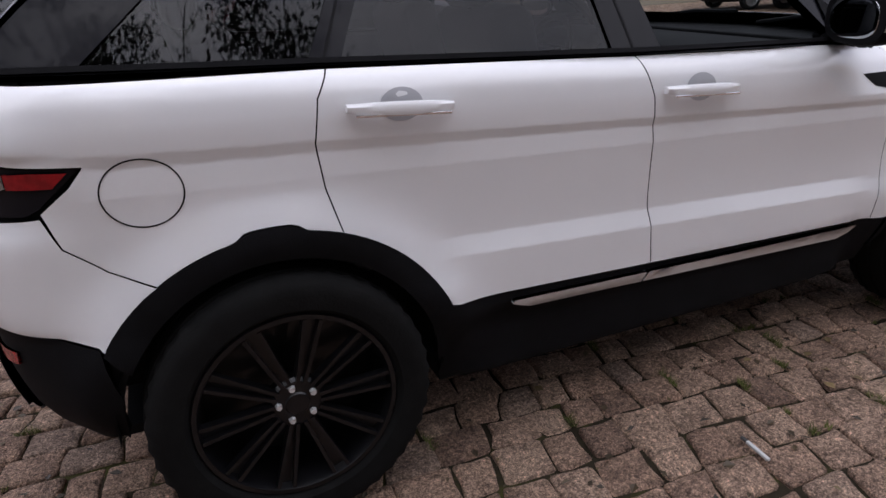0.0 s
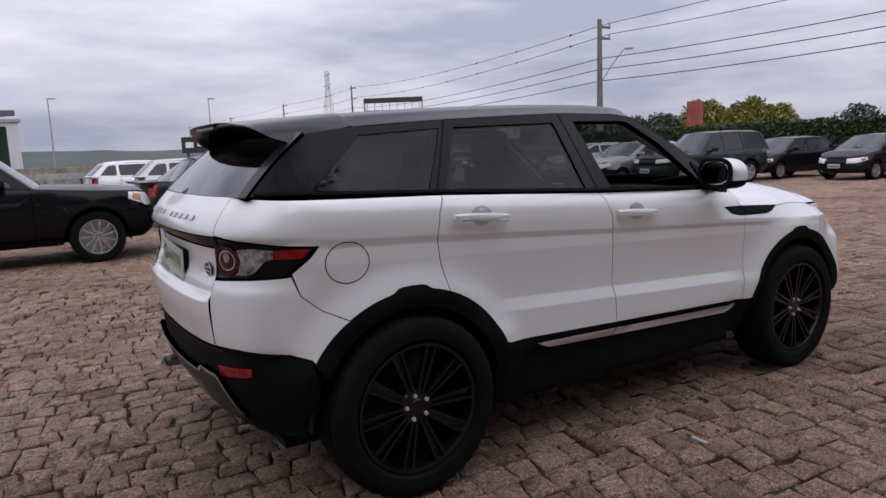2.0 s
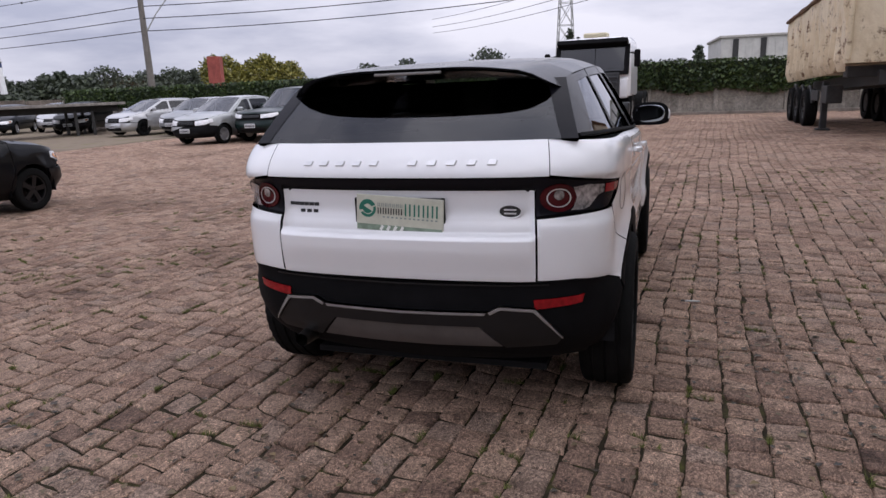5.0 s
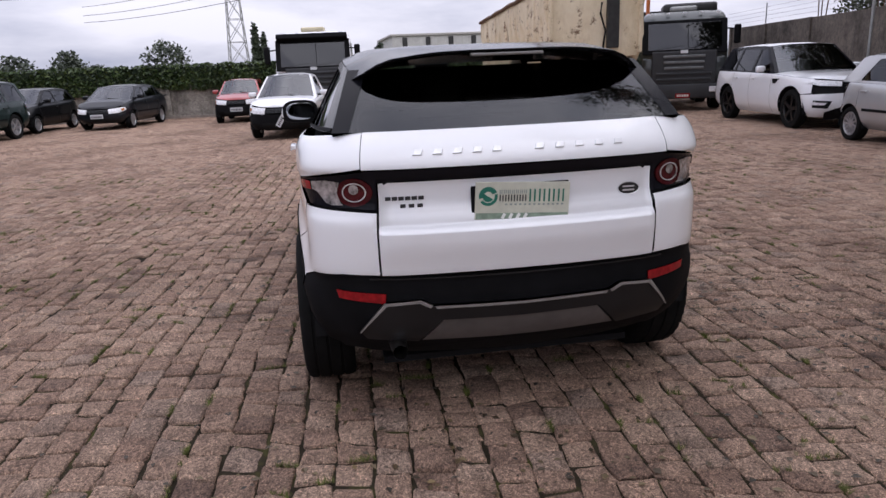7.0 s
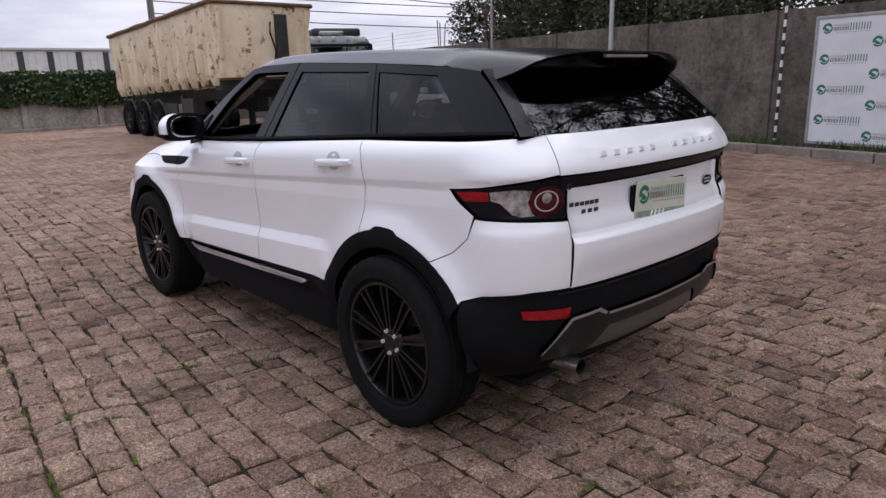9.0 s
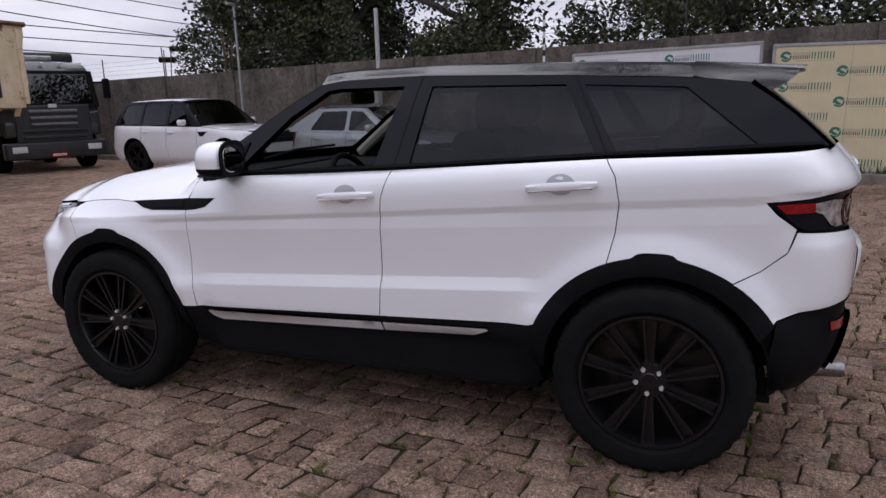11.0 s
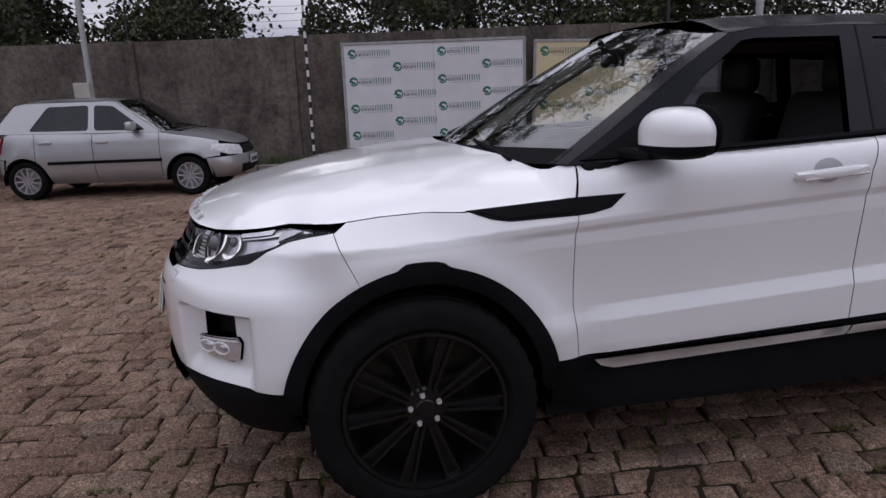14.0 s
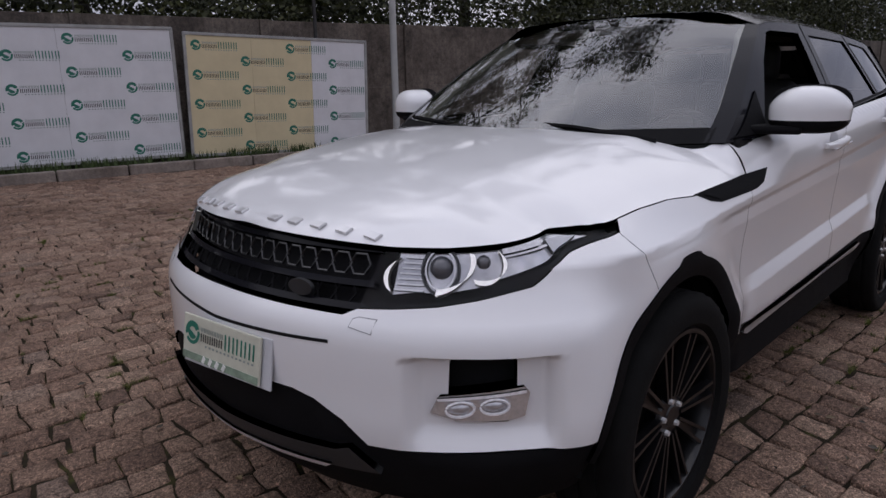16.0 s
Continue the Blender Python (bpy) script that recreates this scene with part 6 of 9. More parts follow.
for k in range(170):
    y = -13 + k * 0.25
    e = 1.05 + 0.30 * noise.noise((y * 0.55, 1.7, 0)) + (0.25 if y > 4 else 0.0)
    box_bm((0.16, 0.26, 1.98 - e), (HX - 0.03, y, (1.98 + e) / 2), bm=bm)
tagged(part("ivy_shade_backing", bm, plain("ivy_shade_green", (0.012, 0.022, 0.008), 0.95)), "dark backing standing in for the shade under the ivy leaves", "ivy", kind="stuff")


def tree(name, label, at, height, spread, trunk_r, seed, count=5200, leaf=0.15, mat=None, bare=0, low=0.35, lean=(0, 0)):
    rng = random.Random(seed)
    t = thing(name, label, "tree", pose(*at), group="trees behind the wall")
    bm = bmesh.new()
    tips = []

    def grow(p, d, length, r, depth):
        pts = [p]
        for k in range(4):
            d = (d + Vector((rng.uniform(-1, 1), rng.uniform(-1, 1), rng.uniform(-0.2, 0.6))) * 0.16).normalized()
            pts.append(pts[-1] + d * length / 4)
        rad = [r * (1 - 0.13 * k) for k in range(5)]
        rings = []
        for i, q in enumerate(pts):
            dd = (pts[min(i + 1, 4)] - pts[max(i - 1, 0)]).normalized().to_track_quat("Z", "Y")
            rings.append([bm.verts.new(q + dd @ Vector((rad[i] * math.cos(a * 1.0472), rad[i] * math.sin(a * 1.0472), 0))) for a in range(6)])
        for i in range(4):
            for a in range(6):
                bm.faces.new((rings[i][a], rings[i][(a + 1) % 6], rings[i + 1][(a + 1) % 6], rings[i + 1][a]))
        if depth <= 1:
            tips.extend(pts[2:])
        if depth > 0:
            for _ in range(3 if depth > 1 else 3):
                k = rng.choice((2, 3, 4))
                nd = (d + Vector((rng.uniform(-1, 1), rng.uniform(-1, 1), rng.uniform(-0.35, 0.5))) * 0.9).normalized()
                grow(pts[k], nd, length * rng.uniform(0.5, 0.75), rad[k] * 0.6, depth - 1)

    base = Vector((0, 0, -0.1))
    top = Vector((lean[0], lean[1], height * low))
    grow(base, (top - base).normalized(), height * low, trunk_r, 0)
    for k in range(7):
        a = k * 2.4 + rng.uniform(-0.4, 0.4)
        f = 0.75 + 0.25 * k / 6
        st = base + (top - base) * f
        grow(st, Vector((math.cos(a) * 0.8, math.sin(a) * 0.8, 0.45 + 0.5 * (k / 6))).normalized(), height * 0.36 * rng.uniform(0.75, 1.2), trunk_r * 0.5, 2)
    grow(top, Vector((0, 0, 1)), height * 0.45, trunk_r * 0.7, 2)
    part("trunk", bm, BARK if not bare else TWIGS, t, "", True)
    if not bare:
        gen = np.random.default_rng(seed)
        hubs = np.array([tuple(q) for q in tips])
        hubs = hubs[gen.integers(0, len(hubs), 70)] + gen.normal(0, spread * 0.10, (70, 3))
        ang, rad = gen.uniform(0, 6.283, 46), spread * 0.5 * np.sqrt(gen.uniform(0.05, 1, 46))
        skirt = np.c_[rad * np.cos(ang), rad * np.sin(ang), gen.uniform(2.6, height * 0.75, 46)]
        hubs = np.vstack([hubs, skirt])
        cs = hubs[gen.integers(0, len(hubs), count)] + gen.normal(0, 1, (count, 3)) * np.array((0.42, 0.42, 0.30))
        leaves("crown", cs, leaf, mat or TREE, rng, t, "dark green foliage with gaps")
    return t


for k, (u, v, hgt, wide, count) in enumerate(((15.0, -6.5, 10.5, 6.5, 42000), (12.2, -4.5, 11.5, 4.6, 42000), (6.8, -4.2, 13.0, 3.6, 30000), (1.4, -4.8, 18.5, 4.0, 42000), (-4.2, -4.2, 17.0, 5.0, 38000), (-10.5, -4.6, 17.5, 6.5, 42000), (-17.0, -5.0, 16.0, 6.5, 30000), (-24.0, -4.0, 15.0, 6.5, 20000), (-31.0, -4.5, 14.0, 6.5, 16000))):
    q = wall_frame @ Vector((u, v, 0))
    tree("tall_tree", ("tall dark green tree with a pale trunk behind the wall", "tall dark green tree with drooping foliage behind the wall")[k % 2], (q.x, q.y, 0), hgt, wide, 0.20 + 0.03 * (k % 3), 3 + 7 * k, count, leaf=0.17)
tree("bare_tree", "leafless tree with fine dark twigs behind the wall", (-1.2, -12.6, 0), 13.0, 5.0, 0.16, 77, bare=1, low=0.5, lean=(0.6, 2.0))
gen = np.random.default_rng(2)
u = gen.uniform(-44, 17.0, 170000)
zt = 3.7 + 1.9 * smoothstep(-3.0, -9.0, u) + np.array([1.3 * noise.noise((a * 0.35, 0, 2)) + 0.7 * noise.noise((a * 1.1, 5, 2)) for a in u])
zz = 1.6 + (zt - 1.6) * gen.random(170000)
vv = -1.0 - 3.0 * gen.random(170000)
gap = np.minimum(np.abs(u - 9.2 + 0.68 * (vv + 3)), np.abs(u - 4.45 + 0.2 * (vv + 3)))
thin = np.array([noise.noise((a * 0.8, b * 0.8, c * 0.8)) for a, b, c in zip(u, vv, zz)])
ok = (gap > 0.55 + 0.35 * (zz - 2.4)) & (thin > -0.16 - 0.5 * smoothstep(-4.0, -9.0, u))
cs = np.c_[u, vv, zz][ok] @ np.array(wall_frame.to_3x3()).T + np.array(wall_frame.translation)
tagged(leaves("undergrowth", cs, 0.12, TREE, random.Random(2), None), "dense dark green bushes behind the wall", "bushes", kind="stuff")

# ---- parked vehicles ----
def round_poly(poly, r, n=4):
    """The outline with its corners rounded."""
    p = [np.array(q, float) for q in poly]
    out = []
    for i, c in enumerate(p):
        a, b = p[i - 1] - c, p[(i + 1) % len(p)] - c
        la, lb = np.linalg.norm(a), np.linalg.norm(b)
        q0, q1 = c + a / la * min(r, la * 0.4), c + b / lb * min(r, lb * 0.4)
        for k in range(n + 1):
            t = k / n
            out.append(tuple((1 - t) ** 2 * q0 + 2 * t * (1 - t) * c + t * t * q1))
    return out


def car(name, label, m, L, W, H, wb, fo, r, paint, belt=(0.92, 1.0), hood=(0.72, 0.95), cowl=None, roof_f=None, roof_r=None, back=None, deck=None, doors=4, clear=0.20,
        rim=None, rim_kind="multi", glass_mat=None, pillar=None, clad=None, plate=True, rails=False, boxy=0.0, lamp_h=0.16, bed=False, group="parked cars", cat="car", mirror_mat=None, grille=None, handle=None, quarter=True, strip=True, front_rim=None, slant=0.0, pillar_lamp=False, amber=True, sporty=False, broken=False):
    """A car with its rear axle at the origin, nose towards +x."""
    ob = thing(name, label, cat, m, group)
    xn, xt, w = wb + fo, wb + fo - L, W / 2
    cowl = xn - 1.0 if cowl is None else cowl
    roof_f = cowl - 0.75 if roof_f is None else roof_f
    roof_r = xt + 0.5 if roof_r is None else roof_r
    back = xt + 0.1 if back is None else back
    c = 0.5 + 0.5 * boxy
    pl = Plan([(xt, 0), (xt + 0.01, w * 0.45), (xt + 0.05, w * 0.72), (xt + 0.15, w * 0.90), (xt + 0.36, w * 0.975), (xt + 0.8, w), ((xt + xn) / 2, w), (xn - 0.9, w * 0.995),
               (xn - 0.45, w * 0.955), (xn - 0.2, w * (0.84 + 0.04 * boxy)), (xn - 0.07, w * 0.62), (xn - 0.01, w * 0.30), (xn, 0)])
    top = line([(xt, deck[1] if deck else belt[1]), (back, belt[1]), (cowl, belt[0]), ((cowl + xn) / 2, (hood[0] * 0.35 + hood[1] * 0.65) - 0.03), (xn - 0.12, hood[0]), (xn, hood[0] - 0.04)]) if not deck else \
        line([(xt, deck[1] - 0.03), (deck[0] - 0.05, deck[1]), (back, belt[1]), (cowl, belt[0]), ((cowl + xn) / 2, (hood[0] * 0.35 + hood[1] * 0.65) - 0.03), (xn - 0.12, hood[0]), (xn, hood[0] - 0.04)])
    prof = curve([(0.0, 0.16), (0.12, 0.07), (0.22, 0.03), (0.40, 0.006), (0.55, 0.0), (0.72, 0.006), (0.80, 0.014), (0.9, 0.022), (1.0, 0.055), (1.2, 0.2)])
    endp = curve([(0.0, 0.18), (0.12, 0.07), (0.25, 0.015), (0.42, 0.0), (0.55, 0.008), (0.62, 0.03), (0.8, 0.045), (1.0, 0.11), (1.2, 0.25)])

    def skin(s, z, inner=0.0):
        x, y, side, nx, ny = pl.at(s)
        q = np.clip((np.asarray(z, float) - clear) / (top(x) - clear), 0, 1.1)
        we = np.clip(1 - smoothstep(xt, xt + 0.5, x) + smoothstep(xn - 0.5, xn - 0.05, x), 0, 1)
        d = (1 - we) * prof(q) + we * endp(q) + inner
        for cx in (0.0, wb):
            rr = np.hypot(x - cx, z - r)
            d = d - 0.018 * np.exp(-((rr - r * 1.2) / 0.07) ** 2) * (z > r * 0.8)
        return np.stack([x + nx * d, side * (y + ny * d), z + 0 * x], -1)

    bx, tl, ns = pl.by_x, pl.tail, pl.nose
    ra = r * 1.17
    sx = lambda pts: [(bx(x), z) for x, z in pts]
    a0 = math.degrees(math.asin(min(0.9, (clear + 0.02 - r) / ra)))
    arcp = lambda cx, b, e, n=14: arc(cx, r, ra, ra, b, e, n)
    zb_r, zb_f = clear + (belt[1] - clear) * 0.52, clear + (hood[0] - clear) * 0.62
    low = clear + 0.01
    topz = lambda x, dz=0.0: float(top(x)) + dz
    bumper_mat = clad or paint
    kw = dict(h=0.13, gap=0.004, thick=0.02)
    # doors and wings
    x_f, x_r = cowl - 0.02, ra * 0.55
    x_m = (x_f + x_r) * 0.47 if doors == 4 else None
    g_r = math.degrees(math.acos(x_r / ra))
    if doors == 4:
        pair("rear_door", sx([(x_m, low)] + [(x_m, topz(x_m))] + [(x_r, topz(x_r))] + arcp(0, g_r, a0, 8)), skin, paint, ob, **kw)
        pair("front_door", sx([(x_f, low), (x_f, topz(x_f)), (x_m, topz(x_m)), (x_m, low)]), skin, paint, ob, **kw)
    else:
        x_m2 = x_f - 1.2
        pair("rear_side", sx([(x_m2, low), (x_m2, topz(x_m2)), (x_r, topz(x_r))] + arcp(0, g_r, a0, 8)), skin, paint, ob, **kw)
        pair("front_door", sx([(x_f, low), (x_f, topz(x_f)), (x_m2, topz(x_m2)), (x_m2, low)]), skin, paint, ob, **kw)
    pair("rear_wing", sx([(x_r, topz(x_r))]) + [(bx((xt + x_r) / 2), topz((xt + x_r) / 2)), (tl(w * 0.70), topz(xt + 0.05)), (tl(w * 0.70), zb_r), (bx(xt + 0.3), zb_r)] + sx([(-ra * 0.86, min(zb_r, r + ra * 0.5))] + arcp(0, 140, g_r, 12)), skin, paint, ob, **kw)
    pair("front_wing", sx([(x_f, low)] + [(wb - ra, low)] + arcp(wb, 180 - a0, 45, 16)[1:] + [(wb + ra * 0.8, zb_f)]) + [(bx(xn - 0.28), zb_f + 0.02), (bx(xn - 0.28), topz(xn - 0.28))] + sx([((cowl + xn) / 2, topz((cowl + xn) / 2)), (x_f, topz(x_f))]), skin, paint, ob, **kw)
    fb = [(bx(wb + ra * 0.99), low + 0.02), (bx(wb + ra * 0.78), zb_f - 0.004), (ns(w * 0.3), zb_f + 0.02)]
    mir2 = lambda pts: [(2 * pl.half - s, z) for s, z in pts]
    panel("front_bumper", fb + mir2(fb[::-1]) + [(pl.half, low)], skin, PLASTIC if broken else bumper_mat, ob, label="broken black bumper core" if broken else "", **kw)
    if broken:
        panel("bumper_fragment", [(ns(-w * 0.05), zb_f + 0.01), (2 * pl.half - bx(wb + ra * 0.85), zb_f), (2 * pl.half - bx(wb + ra * 0.95), zb_f - 0.22), (ns(-w * 0.55), zb_f - 0.10)], lambda s, z: skin(s, z, -0.03), paint, ob, h=0.1, thick=0.02, label="torn piece of grey bumper")
    rb = [(bx(-ra * 0.99), low + 0.02), (bx(-ra * 0.86), zb_r - 0.004), (tl(w * 0.4), zb_r)]
    panel("rear_bumper", rb + [(-s, z) for s, z in rb[::-1]] + [(0.0, low)], skin, bumper_mat, ob, **kw)
    panel("tailgate", [(-tl(w * 0.69), zb_r + 0.01), (tl(w * 0.69), zb_r + 0.01), (tl(w * 0.68), topz(xt)), (-tl(w * 0.68), topz(xt))], skin, paint, ob, **kw)
    sh = [(0.0, low), (0.0, topz(xt) - 0.03)] + sx([(x, topz(x) - 0.03) for x in (xt + 0.4, back + 0.3, cowl)]) + [(bx(xn - 0.3), topz(xn - 0.3) - 0.03), (pl.half, topz(xn) - 0.03), (pl.half, low)] + sx(arcp(wb, 0, 180, 12)) + sx(arcp(0, 0, 180, 12))
    pair("inner_shell", sh, lambda s, z: skin(s, z, 0.03), LINING, ob, h=0.25, thick=0)
    bm = box_bm((L * 0.8, W * 0.55, 0.04), ((xn + xt) / 2, 0, clear + 0.05))
    for cx in (0, wb):
        for sd in (1, -1):
            rg = arc(cx, r, ra + 0.01, ra + 0.01, -10, 190, 12)
            o = [bm.verts.new((x, sd * w * 0.97, z)) for x, z in rg]
            i = [bm.verts.new((x, sd * w * 0.6, z)) for x, z in rg]
            for k in range(len(rg) - 1):
                bm.faces.new((o[k], o[k + 1], i[k + 1], i[k]))
            bm.faces.new(i)
    part("underbody", bm, LINING, ob)
    # bonnet and rear deck
    es = np.linspace(bx(cowl - 0.02), pl.half, 120)
    ep = np.array([skin(np.array([s]), np.array([topz(pl.at(s)[0])]))[0] for s in es])
    exx = np.maximum.accumulate(ep[:, 0])
    mid = line([(cowl - 0.3, hood[1] + 0.05), (cowl, hood[1] + 0.04), ((cowl + xn) / 2, hood[0] * 0.4 + hood[1] * 0.6 + 0.045), (xn - 0.2, hood[0] + 0.035), (xn - 0.03, hood[0] - 0.03), (xn, hood[0] - 0.045)])

    def bonnet(x, y):
        ye, ze = np.interp(x, exx, ep[:, 1]), np.interp(x, exx, ep[:, 2])
        q = np.clip(np.abs(y) / np.maximum(ye, 1e-3), 0, 1)
        return np.stack([x + 0 * y, y + 0 * x, ze + (mid(x) - ze) * (1 - q ** 4)], -1)

    eo = [(a, b) for a, b in zip(exx[2:-1:6], ep[2:-1:6, 1]) if b > 0.03]
    panel("bonnet", [(cowl + 0.12, y) for y in np.linspace(-w * 0.6, w * 0.6, 5)] + eo + [(a, -b) for a, b in eo[::-1]], bonnet, paint, ob, h=0.12, thick=0.02, core=(cowl, 0, 0.3))
    k_t = 0.42
    zr = H
    fl = lambda x, z: np.stack([x + 0 * z, w * (0.945 - 0.05 * smoothstep(roof_f - 0.2, cowl + 0.3, x) - 0.07 * (1 - smoothstep(xt - 0.1, xt + 1.0, x))) - (z - (belt[0] + belt[1]) / 2) * k_t, z + 0 * x], -1)
    zg = zr - 0.075
    # roof and pillars
    blt = lambda x: float(np.interp(x, [back, cowl], [belt[1], belt[0]]))
    fr_out = [(cowl, belt[0]), (roof_f, zg), (roof_f - 0.25, zg + 0.02), ((roof_f + roof_r) / 2, zg + 0.03), (roof_r + 0.15, zg + 0.01), (roof_r, zg - 0.02), (back, belt[1])]
    zlo = lambda x: blt(x) + 0.035
    zhi = lambda x: float(np.interp(x, [roof_r, (roof_f + roof_r) / 2, roof_f], [zg - 0.06, zg - 0.015, zg - 0.055]))
    front_x = lambda z: cowl + (roof_f - cowl) * (z - belt[0]) / (zg - belt[0])
    back_x = lambda z: back + (roof_r - back) * (z - belt[1]) / (zg - belt[1])
    x_p = x_m if doors == 4 else x_f - 1.2
    wins = [[(front_x(zlo(cowl)) - 0.16, zlo(cowl)), (front_x(zhi(roof_f)) - 0.11, zhi(roof_f)), (x_p + 0.02, zhi(x_p)), (x_p + 0.04, zlo(x_p))]]
    if not bed:
        x_q = x_r - 0.02
        if doors == 4:
            wins.append([(x_p - 0.05, zlo(x_p)), (x_p - 0.06, zhi(x_p)), (max(back_x(zhi(roof_r)) + 0.16, x_q) + slant, zhi(x_q)), (max(x_q, back_x(zlo(back)) + 0.25) - 0.3 * slant, zlo(x_q))])
            if quarter and back < x_q - 0.55:
                wins.append([(x_q - 0.08, zlo(x_q)), (x_q - 0.07, zhi(x_q)), (back_x(zhi(roof_r)) + 0.13, zhi(roof_r)), (back_x(zlo(back)) + 0.17, zlo(back))])
        else:
            wins.append([(x_p - 0.05, zlo(x_p)), (x_p - 0.06, zhi(x_p)), (back_x(zhi(roof_r)) + 0.15, zhi(roof_r)), (back_x(zlo(back)) + 0.2, zlo(back))])
    wins = [round_poly(q, 0.05) for q in wins if abs(q[0][0] - q[3][0]) > 0.12]
    pair("window_frame", fr_out, fl, pillar or paint, ob, h=0.14, holes=wins, thick=0.025)
    gm = glass_mat or GLASS_SIDE
    for q in wins:
        pair("side_window", q, lambda x, z: fl(x, z) - np.array((0, 0.01, 0)), gm, ob, h=0.3, thick=0)
    yr = float(fl(np.array([(roof_f + roof_r) / 2]), np.array([zg]))[0, 1])

    def roof_s(x, y):
        zz = np.interp(x, [roof_r, roof_r + 0.15, (roof_f + roof_r) / 2, roof_f - 0.25, roof_f], [zg - 0.02, zg + 0.01, zg + 0.03, zg + 0.02, zg])
        yy = fl(np.asarray(x, float), zz)[..., 1]
        q = np.clip(np.abs(y) / yy, 0, 1.05)
        crown = np.interp(x, [roof_r, roof_r + 0.3, roof_f - 0.4, roof_f + 0.1], [0.045, 0.055, 0.05, 0.03])
        return np.stack([x + 0 * y, y + 0 * x, zz + crown * (1 - q ** 3)], -1)

    yat = lambda x: float(fl(np.array([x]), np.array([zg]))[0, 1]) - 0.004
    xs = np.linspace(roof_r, roof_f, 7)
    panel("roof", [(x, yat(x)) for x in xs] + [(roof_f + 0.06, 0.0)] + [(x, -yat(x)) for x in xs[::-1]], roof_s, pillar if rails == "black" else paint, ob, h=0.15, thick=0.02, core=(roof_r, 0, 0.4))

    def pane(x0, z0, x1, z1, bow):
        def f(y, v):
            xe, ze = x0 + (x1 - x0) * v, z0 + (z1 - z0) * v
            ww = fl(xe, ze)[..., 1]
            q = np.abs(y)
            return np.stack([xe + bow * (1 - q ** 2) * (1 - 0.5 * v), y * ww, ze + 0.035 * (1 - q ** 2) * v], -1)
        return f

    ws = pane(cowl, belt[0], roof_f, zg, 0.16)
    panel("windscreen", [(-0.95, 0.0), (0.95, 0.0), (0.95, 1.0), (-0.95, 1.0)], ws, GLASS_CAR, ob, h=0.2, thick=0)
    for a in (1, -1):
        panel("pillar", [(a * 0.92, 0), (a * 1.0, 0), (a * 1.0, 1), (a * 0.92, 1)], ws, pillar or paint, ob, h=0.2, lift=0.003, thick=0.02)
    part("scuttle", box_bm((0.30, W * 0.72, 0.03), (cowl + 0.10, 0, belt[0] + 0.0), 0.008), PLASTIC, ob)
    part("wiper", rod_bm((cowl + 0.14, w * 0.5, belt[0] + 0.03), (cowl + 0.0, -w * 0.1, belt[0] + 0.10), 0.008, segs=5), PLASTIC, ob)
    rw = pane(back, belt[1], roof_r, zg - 0.02, -0.08)
    panel("rear_window", [(-0.90, 0.06), (0.90, 0.06), (0.86, 0.93), (-0.86, 0.93)], rw, gm, ob, h=0.2, thick=0)
    fr = [(-1.0, 0.0), (1.0, 0.0), (1.0, 1.0), (-1.0, 1.0)]
    panel("rear_window_frame", fr, rw, pillar or paint, ob, h=0.2, holes=[[(-0.90, 0.06), (0.90, 0.06), (0.86, 0.93), (-0.86, 0.93)]], lift=0.002, thick=0.02)
    if deck:
        dz = deck[1] - (0.42 if bed else 0.0)
        yy = w * 0.86
        bm = box_bm((back - xt + (0.1 if bed else 0.24), yy * 2, 0.05), ((back + xt) / 2 + 0.03, 0, dz - (0.0 if bed else 0.028)), 0.02)
        part("load_bed" if bed else "boot_lid", bm, LINING if bed else paint, ob)
        if bed:
            part("cab_back", box_bm((0.04, W * 0.82, 0.5), (back + 0.02, 0, belt[1] - 0.2), 0.01), paint, ob)
    # seats seen through the glass
    for x in ([cowl - 1.25, cowl - 2.1] if not bed else [cowl - 1.15]):
        for y in (-0.36, 0.36):
            part("seat", box_bm((0.14, 0.46, 0.62), (x, y * w / 0.85, belt[0] - 0.05), 0.05, turn=Euler((0, radians(-14), 0))), LEATHER, ob, "", True)
    part("dashboard", box_bm((0.4, W * 0.78, 0.2), (cowl - 0.25, 0, belt[0] - 0.12), 0.04), LINING, ob)
    # lamps, grille, plates
    zl = hood[0] - 0.035
    for sd in (1, -1):
        mm = dict(mirror=sd < 0)
        hl = panel("headlamp", [(ns(w * 0.42), zl - 0.02), (ns(w * 0.44), zl - lamp_h), (bx(xn - 0.16), zl - lamp_h + 0.02), (bx(xn - 0.42), zl - lamp_h * 0.35), (bx(xn - 0.40), zl + 0.03), (bx(xn - 0.15), zl + 0.01)], lambda s, z: skin(s, z, -0.004), LAMP_CLEAR, ob, h=0.08, thick=0.03, label="clear headlamp", **mm)
        panel("indicator", [(bx(xn - 0.22), zl - 0.02), (bx(xn - 0.24), zl - lamp_h * 0.6), (bx(xn - 0.36), zl - lamp_h * 0.3), (bx(xn - 0.34), zl)], lambda s, z: skin(s, z, -0.008), LAMP_AMBER if lamp_h > 0.14 and amber else LAMP_CLEAR, hl, h=0.08, thick=0.01, **mm)
        panel("tail_lamp", [(tl(w * 0.70), zb_r + 0.06), (bx(xt + 0.20), zb_r + 0.08), (bx(xt + 0.24), topz(xt + 0.2) - 0.04), (tl(w * 0.72), topz(xt) - 0.04)], lambda s, z: skin(s, z, -0.006), LAMP_RED, ob, h=0.1, thick=0.03, label="red tail lamp", **mm)
